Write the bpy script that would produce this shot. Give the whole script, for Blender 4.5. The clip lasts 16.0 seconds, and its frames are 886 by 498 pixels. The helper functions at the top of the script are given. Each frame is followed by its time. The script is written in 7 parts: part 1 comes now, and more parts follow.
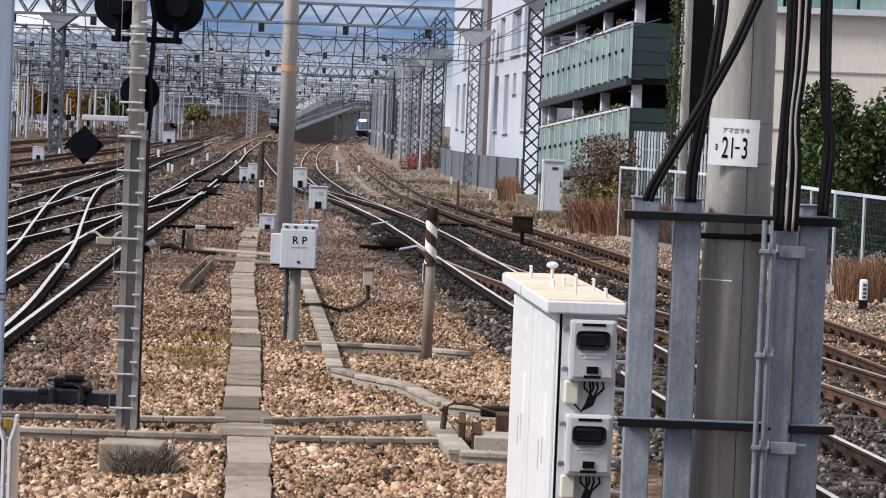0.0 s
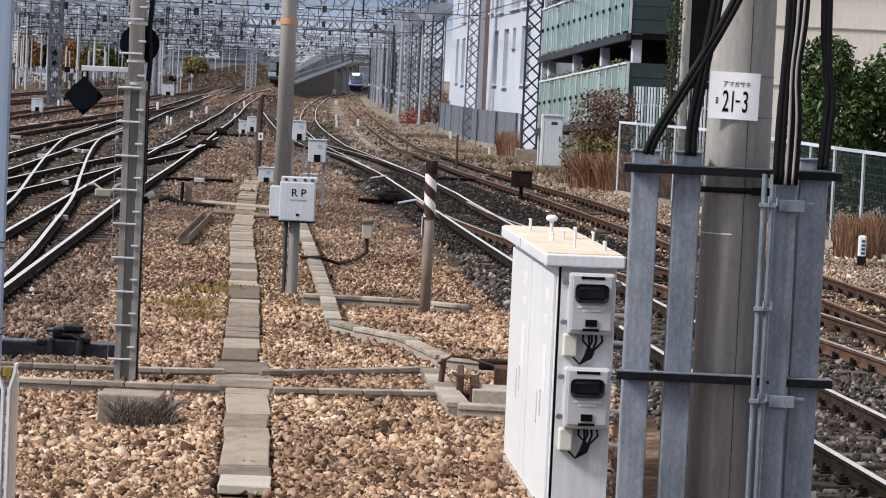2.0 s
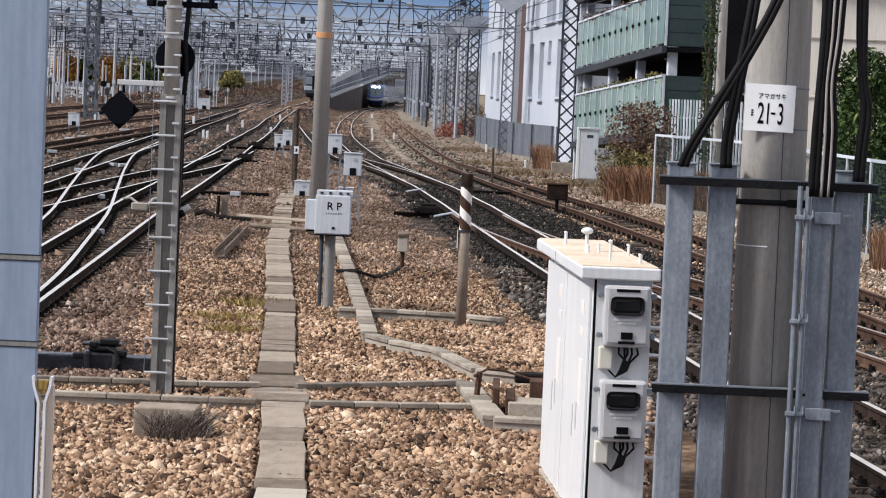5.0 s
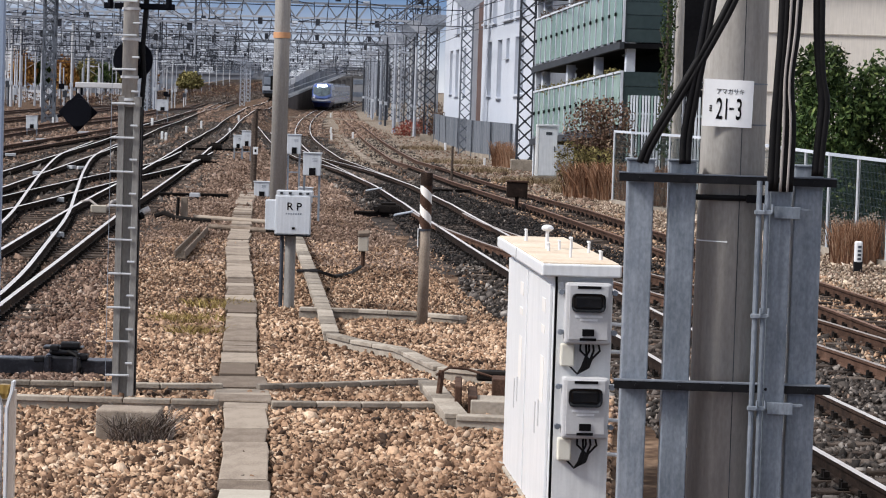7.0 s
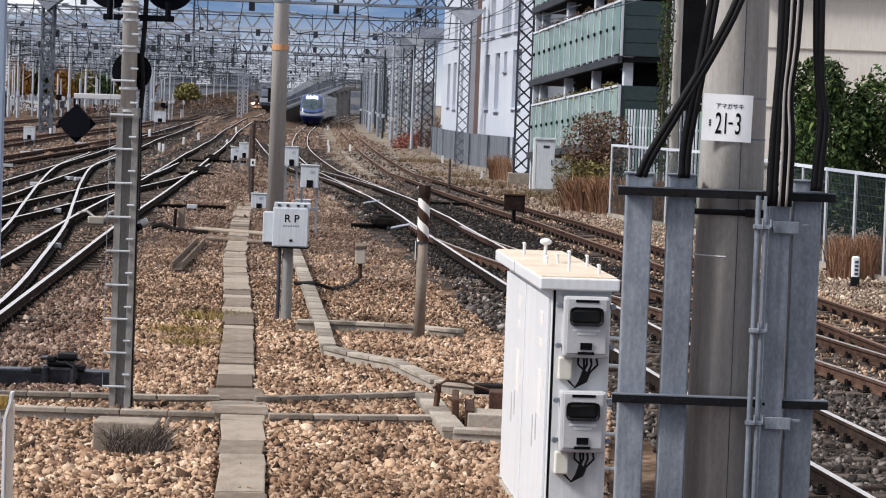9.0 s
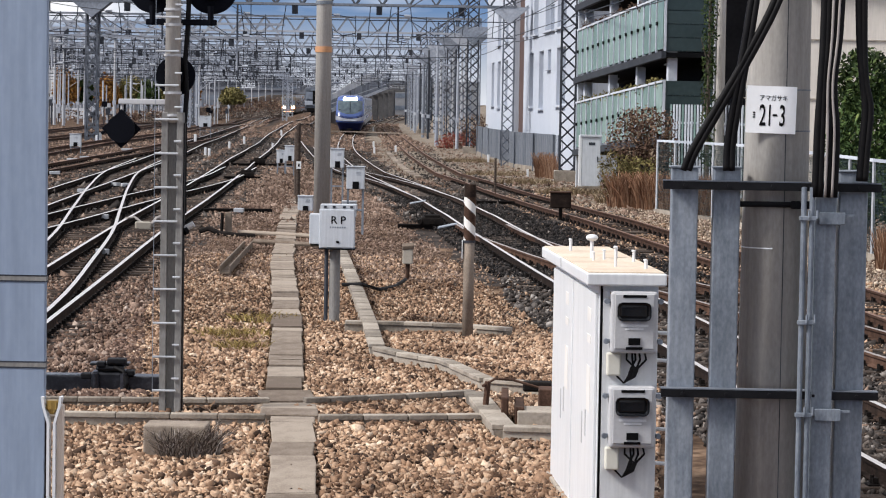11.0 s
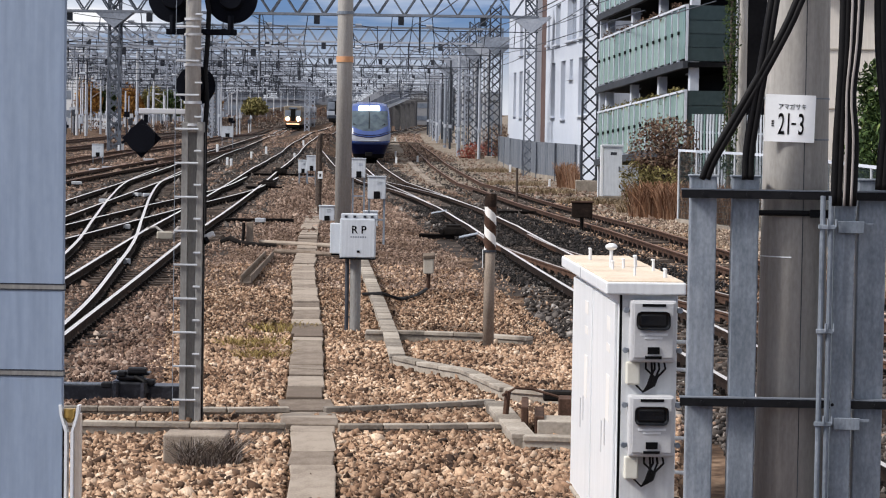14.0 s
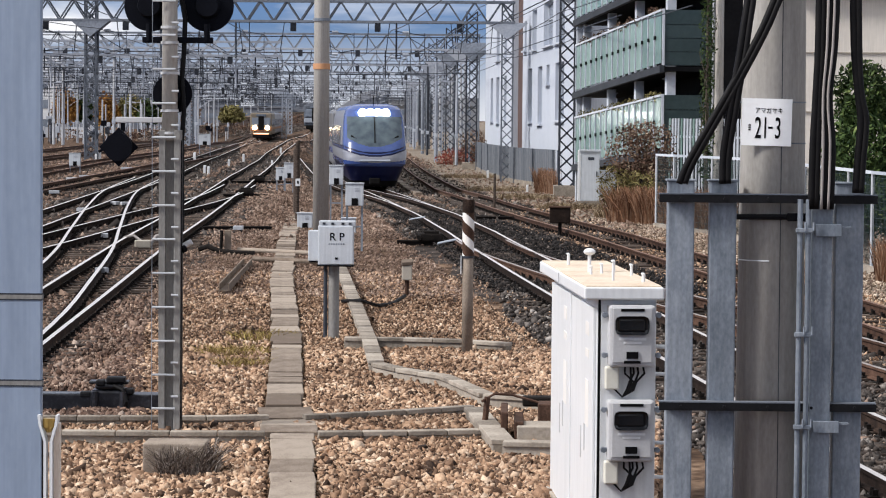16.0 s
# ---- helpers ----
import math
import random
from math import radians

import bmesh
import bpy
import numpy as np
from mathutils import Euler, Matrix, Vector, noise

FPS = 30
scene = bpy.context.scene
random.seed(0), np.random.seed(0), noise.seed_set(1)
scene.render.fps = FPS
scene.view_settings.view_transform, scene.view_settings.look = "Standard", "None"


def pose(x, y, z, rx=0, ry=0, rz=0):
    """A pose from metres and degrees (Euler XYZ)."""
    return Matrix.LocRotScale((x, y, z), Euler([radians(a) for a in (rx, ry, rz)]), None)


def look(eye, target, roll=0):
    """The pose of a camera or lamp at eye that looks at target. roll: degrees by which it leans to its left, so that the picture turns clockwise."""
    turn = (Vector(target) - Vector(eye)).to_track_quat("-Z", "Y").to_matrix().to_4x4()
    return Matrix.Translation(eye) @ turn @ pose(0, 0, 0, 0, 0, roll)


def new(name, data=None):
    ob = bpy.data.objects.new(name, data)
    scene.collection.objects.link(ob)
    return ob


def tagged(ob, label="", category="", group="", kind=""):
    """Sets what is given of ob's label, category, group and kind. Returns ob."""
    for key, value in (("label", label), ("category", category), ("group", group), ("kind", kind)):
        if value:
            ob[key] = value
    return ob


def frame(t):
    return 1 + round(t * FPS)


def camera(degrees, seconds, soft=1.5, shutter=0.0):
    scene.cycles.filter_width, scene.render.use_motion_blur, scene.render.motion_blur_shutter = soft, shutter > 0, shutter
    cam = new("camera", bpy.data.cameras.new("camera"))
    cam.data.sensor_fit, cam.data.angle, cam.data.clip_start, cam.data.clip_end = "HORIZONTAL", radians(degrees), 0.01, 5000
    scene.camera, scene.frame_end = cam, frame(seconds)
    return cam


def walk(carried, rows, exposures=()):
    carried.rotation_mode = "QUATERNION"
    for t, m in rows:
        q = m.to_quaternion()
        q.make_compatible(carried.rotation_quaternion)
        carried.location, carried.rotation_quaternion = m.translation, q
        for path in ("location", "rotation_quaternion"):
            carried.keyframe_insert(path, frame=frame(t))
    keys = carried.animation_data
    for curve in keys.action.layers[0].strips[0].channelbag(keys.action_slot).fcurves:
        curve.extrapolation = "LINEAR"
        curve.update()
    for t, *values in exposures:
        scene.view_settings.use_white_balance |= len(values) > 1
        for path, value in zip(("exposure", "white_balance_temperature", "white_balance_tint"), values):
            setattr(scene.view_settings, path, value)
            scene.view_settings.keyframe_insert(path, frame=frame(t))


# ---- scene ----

# camera: a zoomed lens held by hand at a platform's end, 2.95 m above the rails
EYE = 2.95
PATH = [
    (0.0, 87.305, -2.251, 0.593, 0.0042, 0.0201),
    (0.5, 87.288, -2.253, 0.747, 0.0069, 0.0183),
    (1.0, 87.044, -2.412, 0.809, 0.0068, 0.0187),
    (1.5, 86.621, -2.553, 0.626, 0.0074, 0.0105),
    (2.0, 86.325, -2.581, 0.578, -0.0017, 0.0029),
    (2.5, 86.411, -2.587, 0.803, 0.0025, 0.0038),
    (3.0, 86.662, -2.465, 1.065, -0.0020, 0.0050),
    (3.5, 86.892, -2.343, 1.371, 0.0062, 0.0013),
    (4.0, 86.869, -2.344, 1.515, 0.0052, -0.0010),
    (4.5, 86.600, -2.417, 1.462, 0.0043, -0.0009),
    (7.0, 86.579, -1.783, 0.453, 0.0023, 0.0030),
    (7.5, 86.694, -1.696, 0.202, -0.0034, 0.0029),
    (8.0, 86.834, -1.797, 0.095, -0.0034, 0.0020),
    (8.5, 86.900, -1.919, 0.152, -0.0026, -0.0024),
    (9.0, 86.859, -2.086, 0.394, -0.0111, 0.0034),
    (9.5, 86.869, -2.061, 0.730, -0.0103, 0.0017),
    (12.0, 86.676, -0.510, 1.534, 0.0127, -0.0115),
    (12.5, 86.578, -0.577, 1.594, 0.0183, -0.0122),
    (13.0, 86.610, -0.735, 1.687, 0.0184, -0.0120),
    (13.5, 86.826, -0.851, 1.792, 0.0225, -0.0153),
    (14.0, 87.039, -0.891, 1.843, 0.0227, -0.0142),
    (14.5, 87.175, -0.855, 1.820, 0.0222, -0.0138),
    (15.0, 87.234, -0.715, 1.748, 0.0205, -0.0152),
    (15.5, 87.213, -0.572, 1.600, 0.0222, -0.0129),
    (16.0, 87.178, -0.456, 1.351, 0.0238, -0.0130),
]
cam = camera(19.0, 16.0, soft=1.1)
walk(cam, [(t, pose(x, 0, EYE + z, rx, ry, rz)) for t, rx, ry, rz, x, z in PATH])

# ---- world and sun: bright cloudy daylight ----
world = bpy.data.worlds.new("sky")
scene.world = world
world.use_nodes = True
wn, wl = world.node_tree.nodes, world.node_tree.links
SUN_EL, SUN_AZ = 41.0, -111.0
sky = wn.new("ShaderNodeTexSky")
sky.sky_type, sky.sun_disc = "NISHITA", False
sky.sun_elevation, sky.sun_rotation = radians(SUN_EL), radians(SUN_AZ)
sky.air_density, sky.dust_density, sky.ozone_density = 1.0, 0.4, 3.0
coord = wn.new("ShaderNodeTexCoord")
stretch = wn.new("ShaderNodeMapping")
stretch.inputs["Scale"].default_value = (5, 5, 26)
clouds = wn.new("ShaderNodeTexNoise")
clouds.inputs["Scale"].default_value, clouds.inputs["Detail"].default_value = 1.6, 6
band = wn.new("ShaderNodeValToRGB")
band.color_ramp.elements[0].position, band.color_ramp.elements[1].position = 0.5, 0.74
cover = wn.new("ShaderNodeMix")
cover.data_type = "RGBA"
cover.inputs["B"].default_value = (9.6, 9.7, 10.1, 1)
tint = wn.new("ShaderNodeMix")
tint.data_type, tint.blend_type = "RGBA", "MULTIPLY"
tint.inputs["Factor"].default_value = 1.0
tint.inputs["B"].default_value = (0.3, 0.45, 0.92, 1)
wl.new(coord.outputs["Generated"], stretch.inputs["Vector"])
wl.new(stretch.outputs["Vector"], clouds.inputs["Vector"])
wl.new(clouds.outputs["Fac"], band.inputs["Fac"])
height = wn.new("ShaderNodeSeparateXYZ")
wl.new(coord.outputs["Generated"], height.inputs["Vector"])
rise = wn.new("ShaderNodeMapRange")
rise.inputs["From Min"].default_value, rise.inputs["From Max"].default_value = 0.07, 0.3
rise.inputs["To Max"].default_value = 0.85
wl.new(height.outputs["Z"], rise.inputs["Value"])
most = wn.new("ShaderNodeMath")
most.operation = "MAXIMUM"
wl.new(band.outputs["Color"], most.inputs[0])
low = wn.new("ShaderNodeMapRange")
low.inputs["From Min"].default_value, low.inputs["From Max"].default_value = 0.0, 0.034
low.inputs["To Min"].default_value, low.inputs["To Max"].default_value = 0.7, 0.0
wl.new(height.outputs["Z"], low.inputs["Value"])
both = wn.new("ShaderNodeMath")
both.operation = "MAXIMUM"
wl.new(rise.outputs["Result"], both.inputs[0])
wl.new(low.outputs["Result"], both.inputs[1])
wl.new(both.outputs[0], most.inputs[1])
wl.new(most.outputs[0], cover.inputs["Factor"])
wl.new(sky.outputs["Color"], tint.inputs["A"])
wl.new(tint.outputs["Result"], cover.inputs["A"])
wl.new(cover.outputs["Result"], wn["Background"].inputs["Color"])
wn["Background"].inputs["Strength"].default_value = 0.086
sun = new("sun", bpy.data.lights.new("sun", "SUN"))
sun.data.energy, sun.data.angle, sun.data.color = 3.8, radians(12), (1.0, 0.965, 0.94)
sun.matrix_world = look((0, 0, 0), (math.sin(radians(-SUN_AZ)) * math.cos(radians(SUN_EL)), -math.cos(radians(SUN_AZ)) * math.cos(radians(SUN_EL)), -math.sin(radians(SUN_EL))))
scene.view_settings.exposure = 0.31


# ---- materials ----
def nodes_of(name):
    m = bpy.data.materials.new(name)
    m.use_nodes = True
    return m, m.node_tree.nodes, m.node_tree.links, m.node_tree.nodes["Principled BSDF"]


def ramp_node(n, stops):
    r = n.new("ShaderNodeValToRGB")
    e = r.color_ramp.elements
    while len(e) < len(stops):
        e.new(0.5)
    for k, (p, c) in zip(e, stops):
        k.position, k.color = p, (*c, 1)
    return r


def surface(name, colours, scale=3.0, rough=0.7, metal=0.0, bump=0.15, grain=40.0, vary=0.0, stretch=(1, 1, 1), coat=0.0, streak=0.0, spec=0.5):
    """A worn surface: colours mixed by noise at two scales, in metres, with fine relief."""
    m, n, l, p = nodes_of(name)
    tc = n.new("ShaderNodeTexCoord")
    mp = n.new("ShaderNodeMapping")
    mp.inputs["Scale"].default_value = stretch
    big, fine = n.new("ShaderNodeTexNoise"), n.new("ShaderNodeTexNoise")
    big.inputs["Scale"].default_value, big.inputs["Detail"].default_value = scale, 5
    fine.inputs["Scale"].default_value, fine.inputs["Detail"].default_value = grain, 4
    add = n.new("ShaderNodeMath")
    add.operation = "MULTIPLY_ADD"
    add.inputs[1].default_value = 0.45
    half = n.new("ShaderNodeMath")
    half.operation = "MULTIPLY_ADD"
    half.inputs[1].default_value, half.inputs[2].default_value = 0.55, 0.0
    k = len(colours) - 1
    r = ramp_node(n, [(0.3 + 0.4 * i / max(k, 1), c) for i, c in enumerate(colours)])
    l.new(tc.outputs["Object"], mp.inputs["Vector"])
    for t in (big, fine):
        l.new(mp.outputs["Vector"], t.inputs["Vector"])
    l.new(big.outputs["Fac"], half.inputs[0])
    l.new(fine.outputs["Fac"], add.inputs[0])
    l.new(half.outputs[0], add.inputs[2])
    src = add.outputs[0]
    if vary:
        info = n.new("ShaderNodeObjectInfo")
        sh = n.new("ShaderNodeMath")
        sh.operation = "MULTIPLY_ADD"
        sh.inputs[1].default_value = vary
        off = n.new("ShaderNodeMath")
        off.operation = "SUBTRACT"
        off.inputs[1].default_value = vary / 2
        l.new(info.outputs["Random"], sh.inputs[0])
        l.new(src, sh.inputs[2])
        l.new(sh.outputs[0], off.inputs[0])
        src = off.outputs[0]
    l.new(src, r.inputs["Fac"])
    col = r.outputs["Color"]
    if streak:
        ms = n.new("ShaderNodeMapping")
        ms.inputs["Scale"].default_value = (9, 9, 0.5)
        ns = n.new("ShaderNodeTexNoise")
        ns.inputs["Scale"].default_value, ns.inputs["Detail"].default_value = 3.0, 4
        rs = ramp_node(n, [(0.35, (1 - streak,) * 3), (0.62, (1, 1, 1))])
        mul = n.new("ShaderNodeMix")
        mul.data_type, mul.blend_type = "RGBA", "MULTIPLY"
        mul.inputs["Factor"].default_value = 1.0
        l.new(tc.outputs["Object"], ms.inputs["Vector"])
        l.new(ms.outputs["Vector"], ns.inputs["Vector"])
        l.new(ns.outputs["Fac"], rs.inputs["Fac"])
        l.new(col, mul.inputs["A"])
        l.new(rs.outputs["Color"], mul.inputs["B"])
        col = mul.outputs["Result"]
    l.new(col, p.inputs["Base Color"])
    p.inputs["Roughness"].default_value, p.inputs["Metallic"].default_value = rough, metal
    p.inputs["Coat Weight"].default_value, p.inputs["Specular IOR Level"].default_value = coat, spec
    if bump:
        b = n.new("ShaderNodeBump")
        b.inputs["Strength"].default_value, b.inputs["Distance"].default_value = bump, 0.01
        l.new(add.outputs[0], b.inputs["Height"])
        l.new(b.outputs["Normal"], p.inputs["Normal"])
    return m


def islands(name, stops, rough=0.9):
    """Loose pieces, each of its own colour."""
    m, n, l, p = nodes_of(name)
    g = n.new("ShaderNodeNewGeometry")
    r = ramp_node(n, stops)
    tc = n.new("ShaderNodeTexCoord")
    f = n.new("ShaderNodeTexNoise")
    f.inputs["Scale"].default_value, f.inputs["Detail"].default_value = 45, 3
    mul = n.new("ShaderNodeMix")
    mul.data_type, mul.blend_type = "RGBA", "MULTIPLY"
    mul.inputs["Factor"].default_value = 0.55
    rf = ramp_node(n, [(0.3, (0.45, 0.42, 0.4)), (0.65, (1.15, 1.12, 1.1))])
    l.new(tc.outputs["Object"], f.inputs["Vector"])
    l.new(f.outputs["Fac"], rf.inputs["Fac"])
    l.new(g.outputs["Random Per Island"], r.inputs["Fac"])
    l.new(r.outputs["Color"], mul.inputs["A"])
    l.new(rf.outputs["Color"], mul.inputs["B"])
    wide = n.new("ShaderNodeTexNoise")
    wide.inputs["Scale"].default_value, wide.inputs["Detail"].default_value = 0.55, 3
    rw = ramp_node(n, [(0.36, (0.6, 0.55, 0.52)), (0.58, (1.08, 1.07, 1.06))])
    mw = n.new("ShaderNodeMix")
    mw.data_type, mw.blend_type = "RGBA", "MULTIPLY"
    mw.inputs["Factor"].default_value = 1.0
    l.new(tc.outputs["Object"], wide.inputs["Vector"])
    l.new(wide.outputs["Fac"], rw.inputs["Fac"])
    l.new(mul.outputs["Result"], mw.inputs["A"])
    l.new(rw.outputs["Color"], mw.inputs["B"])
    l.new(mw.outputs["Result"], p.inputs["Base Color"])
    p.inputs["Roughness"].default_value, p.inputs["Specular IOR Level"].default_value = rough, 0.25
    return m


def glow(name, colour, strength):
    m, n, l, p = nodes_of(name)
    p.inputs["Emission Color"].default_value, p.inputs["Emission Strength"].default_value = (*colour, 1), strength
    p.inputs["Base Color"].default_value = (*colour, 1)
    return m


